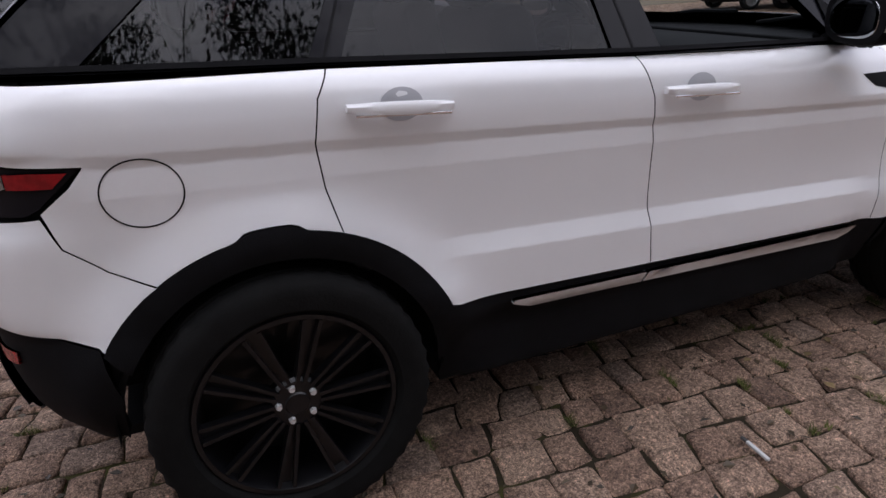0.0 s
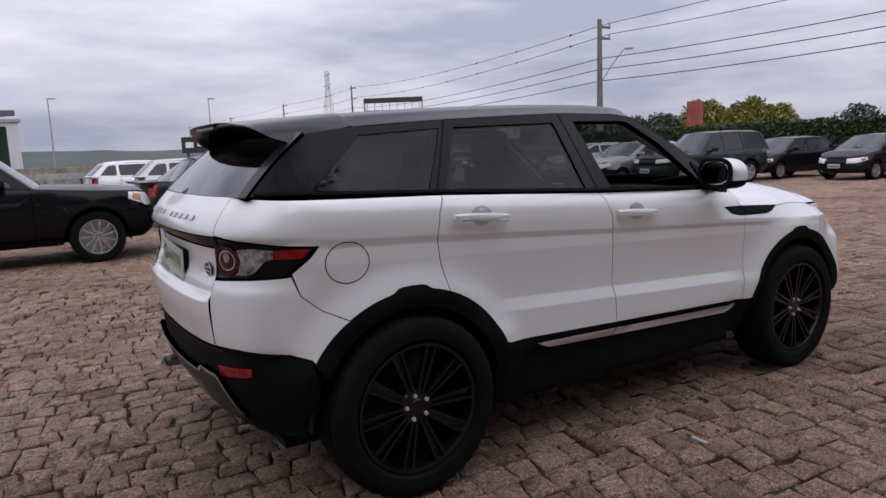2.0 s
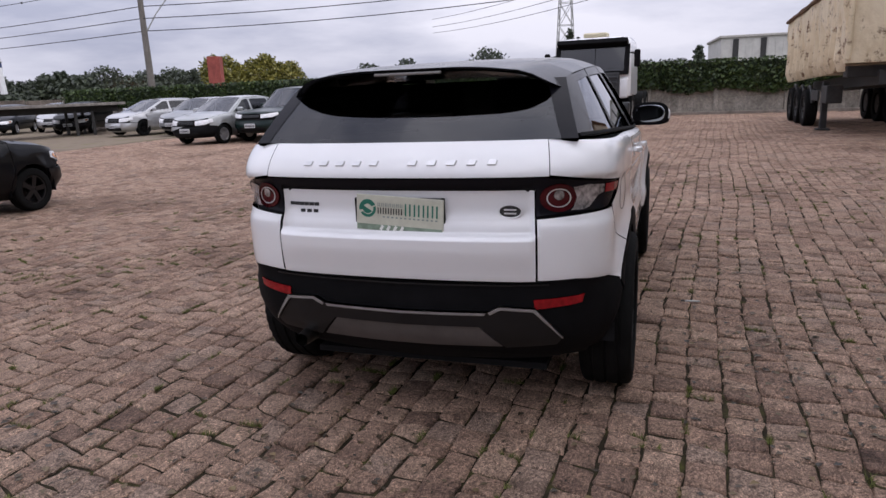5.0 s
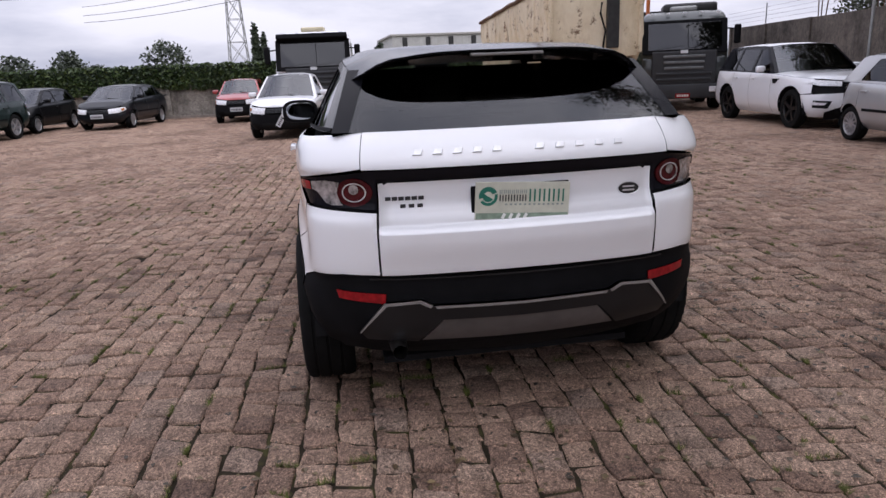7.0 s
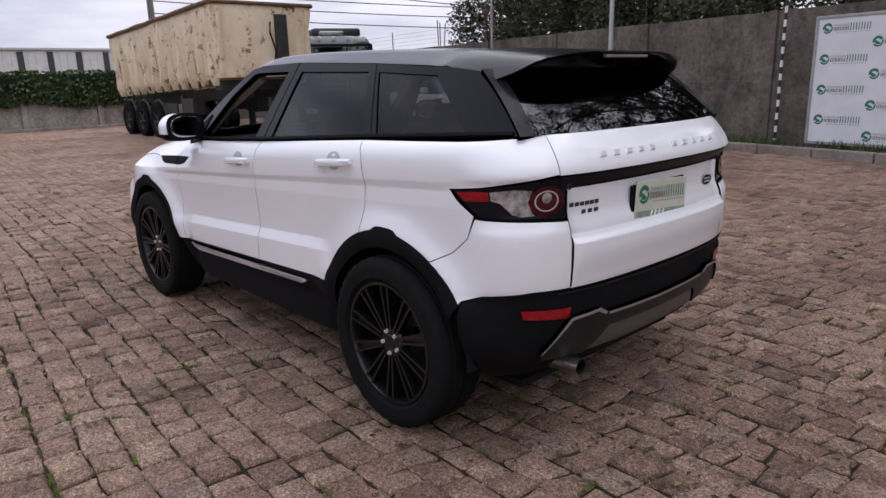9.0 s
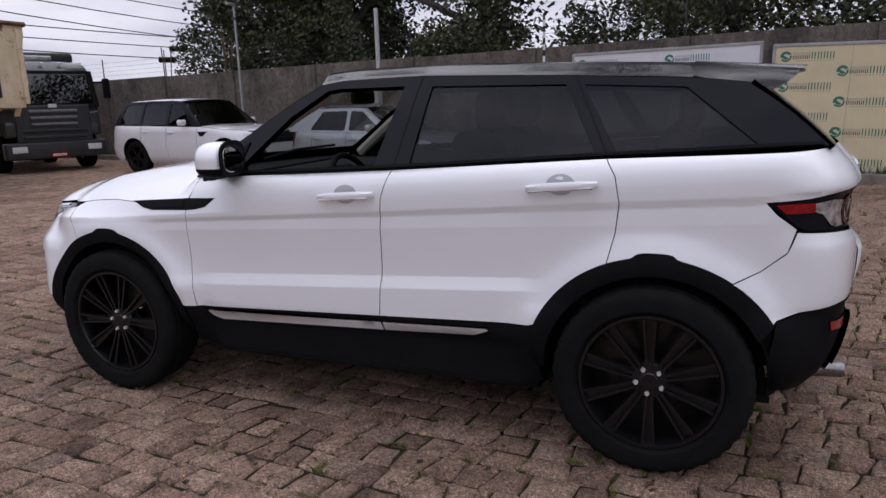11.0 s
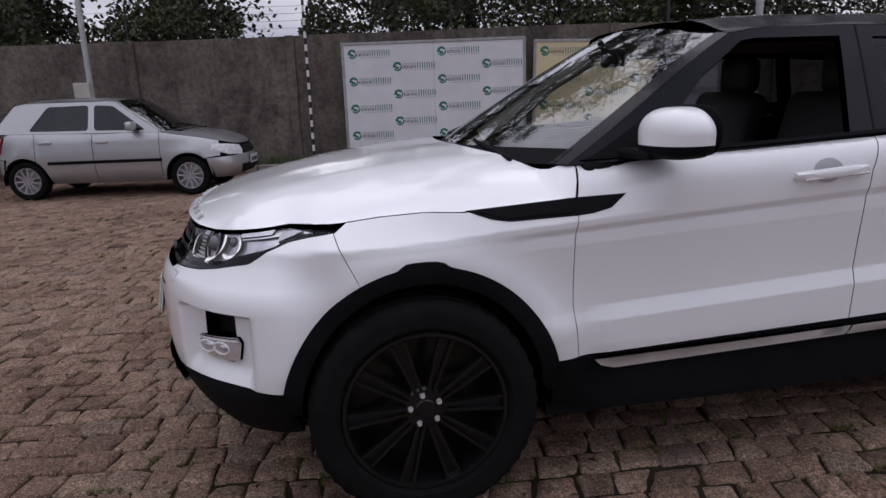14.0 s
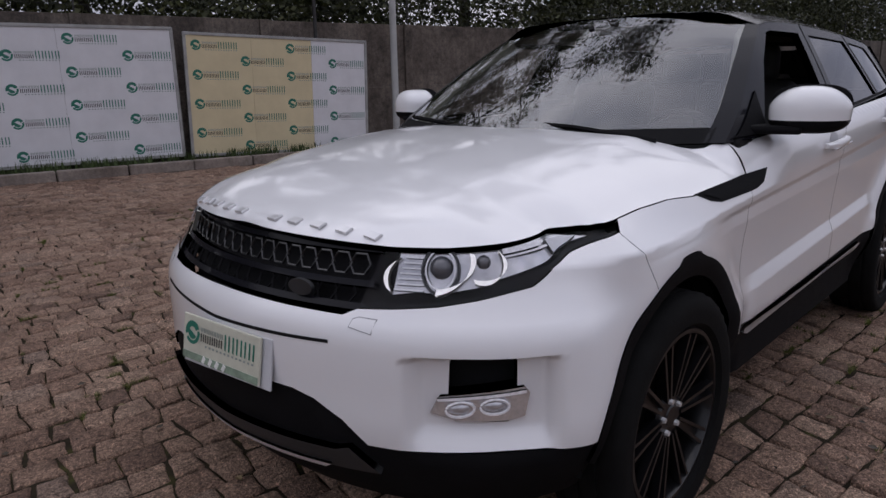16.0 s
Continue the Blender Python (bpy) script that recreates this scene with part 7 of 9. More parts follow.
        if pillar_lamp:
            panel("pillar_lamp", [(back - 0.02, belt[1] - 0.02), (back + 0.13, belt[1] - 0.02), (roof_r + 0.15, zg - 0.10), (roof_r + 0.03, zg - 0.10)], fl, LAMP_RED, ob, h=0.1, lift=0.012, thick=0.03, label="tall red tail lamp", **mm)
        if sporty:
            panel("corner_intake", [(ns(w * 0.60), clear + 0.34), (bx(xn - 0.22), clear + 0.36), (bx(xn - 0.24), clear + 0.22), (ns(w * 0.66), clear + 0.20)], lambda s, z: skin(s, z, -0.003), LINING, ob, h=0.1, thick=0.02, label="black corner intake", **mm)
            panel("fog_lamp", [(ns(w * 0.68), clear + 0.31), (bx(xn - 0.24), clear + 0.325), (bx(xn - 0.25), clear + 0.275), (ns(w * 0.72), clear + 0.265)], lambda s, z: skin(s, z, -0.012), LAMP_CLEAR, ob, h=0.1, thick=0.02, **mm)
            panel("wing_vent", sx([(x_f + 0.34, topz(x_f) - 0.10), (x_f + 0.04, topz(x_f) - 0.10), (x_f + 0.10, topz(x_f) - 0.20), (x_f + 0.20, topz(x_f) - 0.20)]), lambda s, z: skin(s, z, -0.006), PLASTIC, ob, h=0.1, thick=0.01, label="black wing vent", **mm)
        h_m = handle or paint
        for xx, ok in ((x_p + 0.14, True), (x_r + 0.16, doors == 4)):
            if ok:
                q = skin(np.array([bx(xx)]), np.array([topz(xx) - 0.13]))[0]
                part("door_handle", box_bm((0.18, 0.03, 0.032), (q[0], sd * (q[1] + 0.012), q[2]), 0.008), h_m, ob)
        q = fl(np.array([cowl - 0.35]), np.array([belt[0] + 0.06]))[0]
        mr_ = part("door_mirror", box_bm((0.11, 0.20, 0.13), (cowl - 0.36, sd * (q[1] + 0.15), belt[0] + 0.10), 0.04, segs=3), mirror_mat or paint, ob, "", True)
        part("mirror_glass", box_bm((0.006, 0.16, 0.10), (cowl - 0.42, sd * (q[1] + 0.15), belt[0] + 0.10), 0.002), MIRROR, mr_)
        part("mirror_foot", box_bm((0.07, 0.12, 0.04), (cowl - 0.34, sd * (q[1] + 0.03), belt[0] + 0.05), 0.01), PLASTIC, mr_)
        if clad:
            panel("side_cladding", sx([(wb - ra * 1.02, clear + 0.10), (ra * 1.02, clear + 0.10), (ra * 1.02, clear), (wb - ra * 1.02, clear)]), lambda s, z: skin(s, z, -0.008), clad, ob, h=0.2, thick=0.02, **mm)
            for cx in (0, wb):
                panel("arch_lip", sx(arcp(cx, 168, 12, 18) + arc(cx, r, ra + 0.06, ra + 0.06, 12, 168, 18)), lambda s, z: skin(s, z, -0.008), clad, ob, h=0.12, thick=0.02, **mm)
        elif strip:
            panel("rub_strip", sx([(wb - ra * 1.1, belt[0] * 0.60), (ra * 1.05, belt[0] * 0.60), (ra * 1.05, belt[0] * 0.60 - 0.045), (wb - ra * 1.1, belt[0] * 0.60 - 0.045)]), lambda s, z: skin(s, z, -0.010), PLASTIC, ob, h=0.2, thick=0.01, **mm)
    gz = grille or (zl - 0.03, zl - lamp_h + 0.02)
    panel("grille", [(ns(w * 0.40), gz[0]), (ns(-w * 0.40), gz[0]), (ns(-w * 0.38), gz[1]), (ns(w * 0.38), gz[1])], lambda s, z: skin(s, z, -0.002), PLASTIC, ob, h=0.1, thick=0.03)
    for k in range(3):
        z = gz[0] + (gz[1] - gz[0]) * (k + 0.5) / 3
        panel("grille_bar", [(ns(w * 0.38), z + 0.008), (ns(-w * 0.38), z + 0.008), (ns(-w * 0.38), z - 0.008), (ns(w * 0.38), z - 0.008)], lambda s, z: skin(s, z, -0.012), PLASTIC_GREY, ob, h=0.15, thick=0.012)
    panel("air_intake", [(ns(w * 0.55), clear + 0.20), (ns(-w * 0.55), clear + 0.20), (ns(-w * 0.5), clear + 0.07), (ns(w * 0.5), clear + 0.07)], lambda s, z: skin(s, z, -0.003), LINING, ob, h=0.12, thick=0.01)
    if sporty:
        panel("lower_valance", [(ns(w * 0.70), clear + 0.12), (ns(w * 0.40), clear + 0.24), (ns(-w * 0.40), clear + 0.24), (ns(-w * 0.70), clear + 0.12), (ns(-w * 0.70), clear - 0.02), (ns(w * 0.70), clear - 0.02)], lambda s, z: skin(s, z, -0.006), PLASTIC, ob, h=0.12, thick=0.02, label="black lower valance")
    if plate:
        for sgn, xx in ((1, xn + 0.012), (-1, xt - 0.012)):
            np_ = part("number_plate", box_bm((0.012, 0.40, 0.13), (xx, 0, clear + (0.25 if sgn > 0 else 0.42)), 0.003), PLATE_GREY, ob, "grey number plate with dark bars")
            for k in range(7):
                part("bar", box_bm((0.003, 0.032, 0.06), (xx + sgn * 0.007, -0.15 + k * 0.05, clear + (0.24 if sgn > 0 else 0.41))), INK_BLACK, np_)
    if rails is True:
        for sd in (1, -1):
            y = sd * (yr - 0.06)
            part("roof_rail", tube([(roof_r + 0.25, y, zr - 0.035), (roof_r + 0.35, y, zr + 0.03), (roof_f - 0.45, y, zr + 0.035), (roof_f - 0.35, y, zr - 0.03)], 0.014, 6), PLASTIC, ob, "black roof rail")
    wm = wheel_meshes(r, r * 0.66, 0.20, rim_kind, rim or RIM_SILVER, 40)
    wm_f = wheel_meshes(r, r * 0.62, 0.20, "five", front_rim, 40) if front_rim else None
    for (x, y) in ((0, w - 0.115), (0, -w + 0.115), (wb, w - 0.115), (wb, -w + 0.115)):
        add_wheel(ob, wm_f if x and front_rim else wm, x, y, r, 11 * x + 7 * y, nuts=False)
    return ob


GLASS_CAR = glass("car_windscreen", (0.34, 0.38, 0.36), ior=1.95)
GLASS_TINT = glass("car_dark_glass", (0.035, 0.036, 0.037), ior=1.45)
GLASS_SIDE = glass("car_side_glass", (0.12, 0.125, 0.125), ior=1.55)
P_BLACK = car_paint("black_car_paint", (0.005, 0.005, 0.006), 0.3, dirt=0.5, spec=0.08, coat=0.28)
P_NAVY = car_paint("dark_blue_black_paint", (0.007, 0.008, 0.011), 0.3, dirt=0.4, spec=0.1, coat=0.4)
P_GREEN = car_paint("dark_green_paint", (0.007, 0.017, 0.016), 0.3, dirt=0.35, spec=0.1, coat=0.4)
P_SILVER = car_paint("silver_paint", (0.42, 0.42, 0.43), 0.36, metal=0.55, dirt=0.3)
P_GREY = car_paint("grey_silver_paint", (0.34, 0.35, 0.35), 0.38, metal=0.5, dirt=0.4)
P_WHITE = car_paint("white_car_paint", (0.74, 0.74, 0.76), 0.34, dirt=0.15)
P_RED = car_paint("red_car_paint", (0.32, 0.018, 0.02), 0.34, dirt=0.35)
P_DUSTY = car_paint("dusty_grey_paint", (0.20, 0.21, 0.22), 0.45, dirt=0.5)


def stand(x, y, heading):
    return pose(x, y, 0, 0, 0, heading)


# beside the white vehicle, nose to tail
car("black_off_roader", "black off-road wagon with tinted glass parked on the setts", stand(-3.00, 8.42, 0), 4.50, 1.90, 1.70, 2.66, 0.86, 0.365, P_BLACK, belt=(1.08, 1.12), hood=(0.98, 1.08), cowl=1.92, roof_f=1.30, roof_r=-0.72, back=-0.86,
    rim=RIM_SILVER, rim_kind="multi", clad=PLASTIC, clear=0.28, rails=True, boxy=1, lamp_h=0.20)
car("black_hatchback", "black five-door hatchback with red upright tail lamps", stand(1.42, 8.15, 0), 3.93, 1.69, 1.47, 2.50, 0.80, 0.30, P_BLACK, belt=(0.96, 1.06), hood=(0.80, 0.98), cowl=2.25, roof_f=1.40, roof_r=-0.30, back=-0.52, rim=RIM_SILVER, rim_kind="five", clear=0.19, front_rim=RIM_BLACK, strip=False, pillar_lamp=True)
car("green_saloon", "dark green saloon car parked behind the hatchback", stand(1.9, 12.6, 2), 4.4, 1.70, 1.40, 2.6, 0.85, 0.30, P_GREEN, belt=(0.90, 0.95), hood=(0.74, 0.92), cowl=2.15, roof_f=1.35, roof_r=0.05, back=-0.45, deck=(-0.4, 0.98))
car("silver_hatchback", "dusty silver hatchback in the second row", stand(2.1, 16.6, -3), 4.0, 1.70, 1.45, 2.5, 0.80, 0.30, P_SILVER, belt=(0.94, 1.0))
car("white_hatchback", "white hatchback in the second row with red tail lamps", stand(1.2, 19.9, 4), 3.9, 1.68, 1.45, 2.45, 0.78, 0.30, P_WHITE, belt=(0.94, 1.0))
# row facing the yard
car("dark_green_off_roader", "dark green off-road wagon with silver wheels and roof rails", stand(18.62, 10.75, 173), 4.55, 1.78, 1.68, 2.72, 0.80, 0.36, P_GREEN, belt=(1.02, 1.06), hood=(0.92, 1.02), cowl=1.98, roof_f=1.32, roof_r=-0.85, back=-0.95, rim=RIM_SILVER, rim_kind="five", clear=0.28, rails=True, boxy=1, lamp_h=0.13)
car("damaged_grey_saloon", "grey silver saloon with a broken front bumper and black grille", stand(17.87, 12.75, 174), 4.4, 1.72, 1.46, 2.58, 0.82, 0.30, P_GREY, belt=(0.94, 1.0), hood=(0.80, 0.98), cowl=2.2, roof_f=1.38, roof_r=0.0, back=-0.5, deck=(-0.45, 1.02), strip=False, amber=False, broken=True)
car("silver_hatchback", "clean silver five-door hatchback with black wheels", stand(22.8, 19.75, 167), 4.36, 1.82, 1.48, 2.65, 0.86, 0.315, P_SILVER, belt=(0.96, 1.06), hood=(0.78, 0.97), cowl=2.50, roof_f=1.50, roof_r=-0.10, back=-0.66, rim=RIM_BLACK, strip=False, amber=False, clear=0.17)
car("dark_saloon", "dark saloon car behind the silver hatchback", stand(22.5, 17.2, 176), 4.4, 1.74, 1.45, 2.6, 0.84, 0.30, P_DUSTY, deck=(-0.4, 1.0), back=-0.45, roof_r=0.05)
car("black_three_door_car", "black three-door hatchback near the ivy wall", stand(23.0, 10.6, 174), 3.85, 1.66, 1.42, 2.45, 0.76, 0.29, P_BLACK, doors=2, belt=(0.90, 0.96))
car("black_saloon", "black saloon car parked close to the ivy wall", stand(23.55, 7.75, 172), 4.2, 1.68, 1.42, 2.5, 0.80, 0.29, P_NAVY, deck=(-0.4, 0.98), back=-0.42, roof_r=0.1)
car("red_hatchback", "faded red three-door hatchback with black bumpers by the ivy wall", stand(23.62, 3.85, 179), 3.64, 1.55, 1.44, 2.36, 0.62, 0.27, P_RED, doors=2, belt=(0.92, 0.96), hood=(0.80, 0.94), cowl=1.95, roof_f=1.35, boxy=1, clad=PLASTIC)
pk = car("white_pickup", "small white two-door pickup with black bumper", stand(16.88, 1.55, 173), 4.44, 1.66, 1.54, 2.72, 0.80, 0.29, P_WHITE, doors=2, belt=(0.93, 0.98), hood=(0.80, 0.96), cowl=2.45, roof_f=1.75, roof_r=0.98, back=0.85, deck=(0.6, 0.98), bed=True, clad=PLASTIC, plate=False, cat="pickup")
lp = part("loose_plate", box_bm((0.012, 0.36, 0.12), (0, 0, 0), 0.003), PLATE_GREY, pk, "number plate hanging loose on the bumper", False, pose(3.56, 0.05, 0.47, 58, 0, 0))
for k in range(7):
    part("bar", box_bm((0.003, 0.028, 0.055), (0.007, -0.13 + k * 0.044, 0)), INK_BLACK, lp)
# along the south wall
car("silver_hatchback", "silver five-door hatchback with a slightly open bonnet and silver wheels", stand(7.02, -8.72, 170.7), 3.66, 1.64, 1.45, 2.37, 0.74, 0.285, P_SILVER, belt=(0.93, 0.97), hood=(0.74, 0.93), cowl=2.00, roof_f=1.34, roof_r=-0.14, back=-0.46, mirror_mat=P_SILVER, quarter=False, slant=0.20, amber=False)
car("large_white_off_roader", "large white sport utility vehicle with black roof pillars and black wheels", stand(12.24, -9.82, 172.4), 4.85, 2.0, 1.72, 2.92, 0.88, 0.39, P_WHITE, belt=(1.08, 1.14), hood=(0.98, 1.08), cowl=2.10, roof_f=1.40, roof_r=-0.55, back=-0.80, rim=RIM_BLACK, rim_kind="five", pillar=BLACK_GLOSS, glass_mat=GLASS_TINT, clear=0.22, boxy=0.6, lamp_h=0.11, mirror_mat=P_WHITE, strip=False, grille=(0.93, 0.80), sporty=True)
# far rows
for k, (x, y, hd, pm, lb, nm) in enumerate(((16.0, 24.5, 150, P_BLACK, "black hatchback in the far row beside the flatbed", "black_hatchback"), (15.8, 29.6, -25, P_SILVER, "silver hatchback in the far row", "silver_hatchback"),
                                            (21.6, 41.5, 170, P_RED, "red hatchback far across the yard", "red_hatchback"), (27.0, 30.6, 210, P_SILVER, "silver hatchback parked behind the flatbed", "silver_hatchback"),
                                            (25.0, 32.2, 210, P_NAVY, "dark blue hatchback parked behind the flatbed", "blue_hatchback"), (24.6, 26.6, 205, P_BLACK, "dark hatchback parked behind the flatbed", "black_hatchback"),
                                            (10.5, 41.0, 10, P_WHITE, "white van-like wagon far across the yard", "white_wagon"), (-6.5, 15.0, 5, P_SILVER, "silver hatchback behind the off-roader", "silver_hatchback"), (-5.6, 17.3, 0, P_WHITE, "white hatchback behind the off-roader", "white_hatchback"))):
    car(nm, lb, stand(x, y, hd), 4.1, 1.72, 1.75 if nm == "white_wagon" else 1.48, 2.5, 0.8, 0.30, pm)

# ---- trucks and trailers ----
def truck(label, m, paint, dark, roof_gear, loaded=False):
    """A tractor unit with a flat-fronted cab, nose towards +x at the origin."""
    t = thing("truck", label, "truck", m, "trucks")
    W, H = 2.38, 2.78
    bm = bmesh.new()
    rows = []
    for z, dx, wy in ((0.95, 0.0, 1.0), (1.45, 0.0, 1.0), (1.72, -0.02, 1.0), (2.45, -0.26, 0.97), (2.66, -0.36, 0.94), (H, -0.55, 0.86)):
        ring = []
        for x, y in ((dx - 0.14, W / 2 * wy), (dx - 0.03, W / 2 * wy * 0.86), (dx + 0.03, W / 2 * wy * 0.4), (dx + 0.03, -W / 2 * wy * 0.4), (dx - 0.03, -W / 2 * wy * 0.86), (dx - 0.14, -W / 2 * wy), (-2.0, -W / 2 * wy), (-2.0, W / 2 * wy)):
            ring.append(bm.verts.new((x, y, z)))
        rows.append(ring)
    for a, b in zip(rows, rows[1:]):
        for k in range(8):
            bm.faces.new((a[k], a[(k + 1) % 8], b[(k + 1) % 8], b[k]))
    bm.faces.new(rows[0][::-1])
    bm.faces.new(rows[-1])
    bmesh.ops.bevel(bm, geom=[e for e in bm.edges], offset=0.03, segments=2, affect="EDGES")
    part("cab", bm, paint, t, "", True)
    slope = math.degrees(math.atan2(0.24, 0.73))
    part("windscreen", box_bm((0.03, W * 0.84, 0.78), (-0.085, 0, 2.08), 0.012, turn=Euler((0, radians(-slope), 0))), GLASS_TRUCK, t, "dark windscreen")
    part("screen_surround", box_bm((0.028, W * 0.965, 0.98), (-0.098, 0, 2.07), 0.02, turn=Euler((0, radians(-slope), 0))), PLASTIC, t)
    if not loaded:
        part("sun_visor", box_bm((0.26, W * 0.92, 0.16), (-0.13, 0, 2.60), 0.03, turn=Euler((0, radians(-25), 0))), PLASTIC, t, "dark sun visor")
    part("grille", box_bm((0.06, W * 0.74, 0.92), (0.045, 0, 1.22), 0.03), dark, t, "dark ribbed grille")
    part("screen_divider", box_bm((0.02, 0.018, 0.78), (-0.07, 0.1, 2.08), 0.004, turn=Euler((0, radians(-slope), 0))), PLASTIC, t)
    for y in (-0.75, 0.05):
        part("wiper", rod_bm((0.03, y, 1.74), (0.0, y + 0.75, 1.83), 0.016, segs=5), PLASTIC, t)
    for k in range(5):
        part("marker_lamp", box_bm((0.06, 0.10, 0.04), (-0.30, -0.9 + k * 0.45, H - 0.05), 0.01), LAMP_CLEAR, t)
    for k in range(5):
        pale = loaded and k < 3
        part("grille_slat", box_bm((0.07, W * (0.70 - 0.02 * k) * (0.68 if pale else 1), 0.075), (0.09, 0, 1.53 - k * 0.16), 0.02), SLAT_PALE if pale else PLASTIC_GREY if k else dark, t)
    part("emblem", box_bm((0.01, 0.20, 0.09), (0.075, 0, 1.66), 0.004), SATIN, t, "bright emblem")
    part("bumper", box_bm((0.30, W, 0.42), (-0.04, 0, 0.56), 0.05, segs=3), dark, t, "dark bumper", True)
    for s in (1, -1):
        part("corner_panel", box_bm((0.16, 0.36, 0.62), (-0.06, s * W * 0.40, 1.20), 0.06, segs=3), paint, t, "", True)
        part("headlamp", box_bm((0.03, 0.34, 0.15), (0.115, s * W * 0.37, 0.60), 0.02), LAMP_CLEAR, t, "headlamp")
        part("side_window", box_bm((0.95, 0.02, 0.62), (-0.85, s * W * 0.484, 2.02), 0.02), GLASS_TRUCK, t)
        part("step", box_bm((0.6, 0.12, 0.05), (-0.75, s * W * 0.46, 0.55), 0.01), PLASTIC, t)
        mr_ = part("mirror", box_bm((0.12, 0.18, 0.52), (0.02, s * (W / 2 + 0.20), 2.08), 0.05, segs=3), PLASTIC, t, "black mirror housing", True)
        part("mirror_arm", rod_bm((-0.15, s * W * 0.48, 2.25), (0.0, s * (W / 2 + 0.16), 2.22), 0.02, segs=6), PLASTIC, mr_)
        for x in (-1.05, -4.2, -5.55):
            wm = truck_wheel
            add_wheel(t, wm, x, s * (W / 2 - 0.16), 0.50, 0, nuts=False)
        part("mudguard", box_bm((0.06, 0.36, 0.5), (-0.48, s * W * 0.40, 0.75), 0.02), PLASTIC, t)
    part("chassis", box_bm((4.6, 0.85, 0.28), (-3.9, 0, 0.86), 0.02), STEEL_DARK, t)
    part("fuel_tank", box_bm((1.2, 0.55, 0.55), (-2.6, -0.85, 0.72), 0.12, segs=3), STEEL_DARK, t, "", True)
    np_ = part("number_plate", box_bm((0.01, 0.40, 0.13), (0.12, 0, 0.44), 0.003), PLATE_GREY if not loaded else LAMP_RED, t, "number plate")
    for k in range(7):
        part("bar", box_bm((0.003, 0.03, 0.06), (0.127, -0.14 + k * 0.047, 0.44)), INK_BLACK if not loaded else INK_PALE, np_)
    if roof_gear:
        part("roof_unit", box_bm((0.6, 0.74, 0.15), (-0.9, 0.0, H + 0.08), 0.05, segs=3), plain("cream_roof_unit", (0.60, 0.53, 0.36), 0.5) if not loaded else STEEL_GALV, t, "roof air unit", True)
    if loaded:
        part("roof_tank", box_bm((1.0, 1.5, 0.26), (-1.3, 0.2, H + 0.12), 0.08, segs=3), STEEL_DARK, t, "", True)
        part("tail_body", box_bm((4.2, 2.4, 1.9), (-4.6, 0, 2.0), 0.03), STEEL_DARK, t, "dark body behind the cab")
        part("stack", rod_bm((-2.2, -0.9, 2.6), (-2.2, -0.9, 3.35), 0.06), plain("orange_paint", (0.5, 0.13, 0.03), 0.5), t)
    return t


SLAT_PALE = plain("dull_grey_slat", (0.16, 0.165, 0.165), 0.45, vary=0.3, scale=8)
GLASS_TRUCK = glass("truck_glass", (0.05, 0.055, 0.06), ior=1.62)
truck_wheel = wheel_meshes(0.50, 0.29, 0.30, "five", STEEL_GALV, 40)
dark_wheel = wheel_meshes(0.50, 0.29, 0.30, "five", STEEL_DARK, 40)
TRUCK_DARK = plain("truck_dark_plastic", (0.028, 0.029, 0.032), 0.5, vary=0.2)
truck("white truck tractor with dark ribbed grille and windscreen", stand(19.05, 1.20, 176), P_WHITE, TRUCK_DARK, True)
truck("dark green truck with dirty windscreen and pale grille slats", stand(15.45, -9.30, 158), car_paint("dark_truck_paint", (0.018, 0.024, 0.023), 0.45, dirt=0.4), TRUCK_DARK, True, True)

# tipper trailer: a dented cream tub with outward ribs on a dark chassis
m, n, l, p = _mat("rusty_cream_paint")
geo = n.new("ShaderNodeNewGeometry")
mp = n.new("ShaderNodeMapping")
mp.inputs["Scale"].default_value = (1, 1, 0.6)
l.new(geo.outputs["Position"], mp.inputs["Vector"])
base = ramp_node(n, l, noise_node(n, l, mp.outputs["Vector"], 1.1, 6.0, 0.7), [(0.3, (0.56, 0.45, 0.28)), (0.55, (0.74, 0.63, 0.45)), (0.75, (0.80, 0.71, 0.54))])
rust = ramp_node(n, l, noise_node(n, l, geo.outputs["Position"], 2.4, 9.0, 0.78), [(0.55, (0, 0, 0)), (0.62, (1, 1, 1))])
mp3 = n.new("ShaderNodeMapping")
mp3.inputs["Scale"].default_value = (1, 1, 0.34)
l.new(geo.outputs["Position"], mp3.inputs["Vector"])
weep = ramp_node(n, l, noise_node(n, l, mp3.outputs["Vector"], 4.2, 7.0, 0.7), [(0.52, (0, 0, 0)), (0.74, (0.34, 0.34, 0.34))])
base = mix_node(n, l, weep, base, (0.36, 0.23, 0.11))
l.new(mix_node(n, l, rust, base, (0.13, 0.06, 0.025)), p.inputs["Base Color"])
p.inputs["Roughness"].default_value = 0.65
bump_node(n, l, noise_node(n, l, geo.outputs["Position"], 1.8, 4.0), 0.5, 0.12, p.inputs["Normal"])
TUB = m
RUST = plain("rust_brown", (0.13, 0.07, 0.035), 0.85, vary=0.5, scale=5)
tr = thing("tipper_trailer", "dented cream tipper trailer with rust stains on a dark chassis", "trailer", pose(13.2, -5.75, 0, 0, 0, -1.0), "trucks")
LEN, HW = 7.7, 1.28
zt = lambda x: 3.26 - 0.041 * x
zf = lambda x: 1.60 - 0.038 * x
bm = bmesh.new()
ST = 38
dent = lambda x, f, s: 0.085 * noise.noise((x * 0.9, f * 2.1, s * 3.0)) + 0.060 * noise.noise((x * 2.6, f * 4.0, s * 5.0))


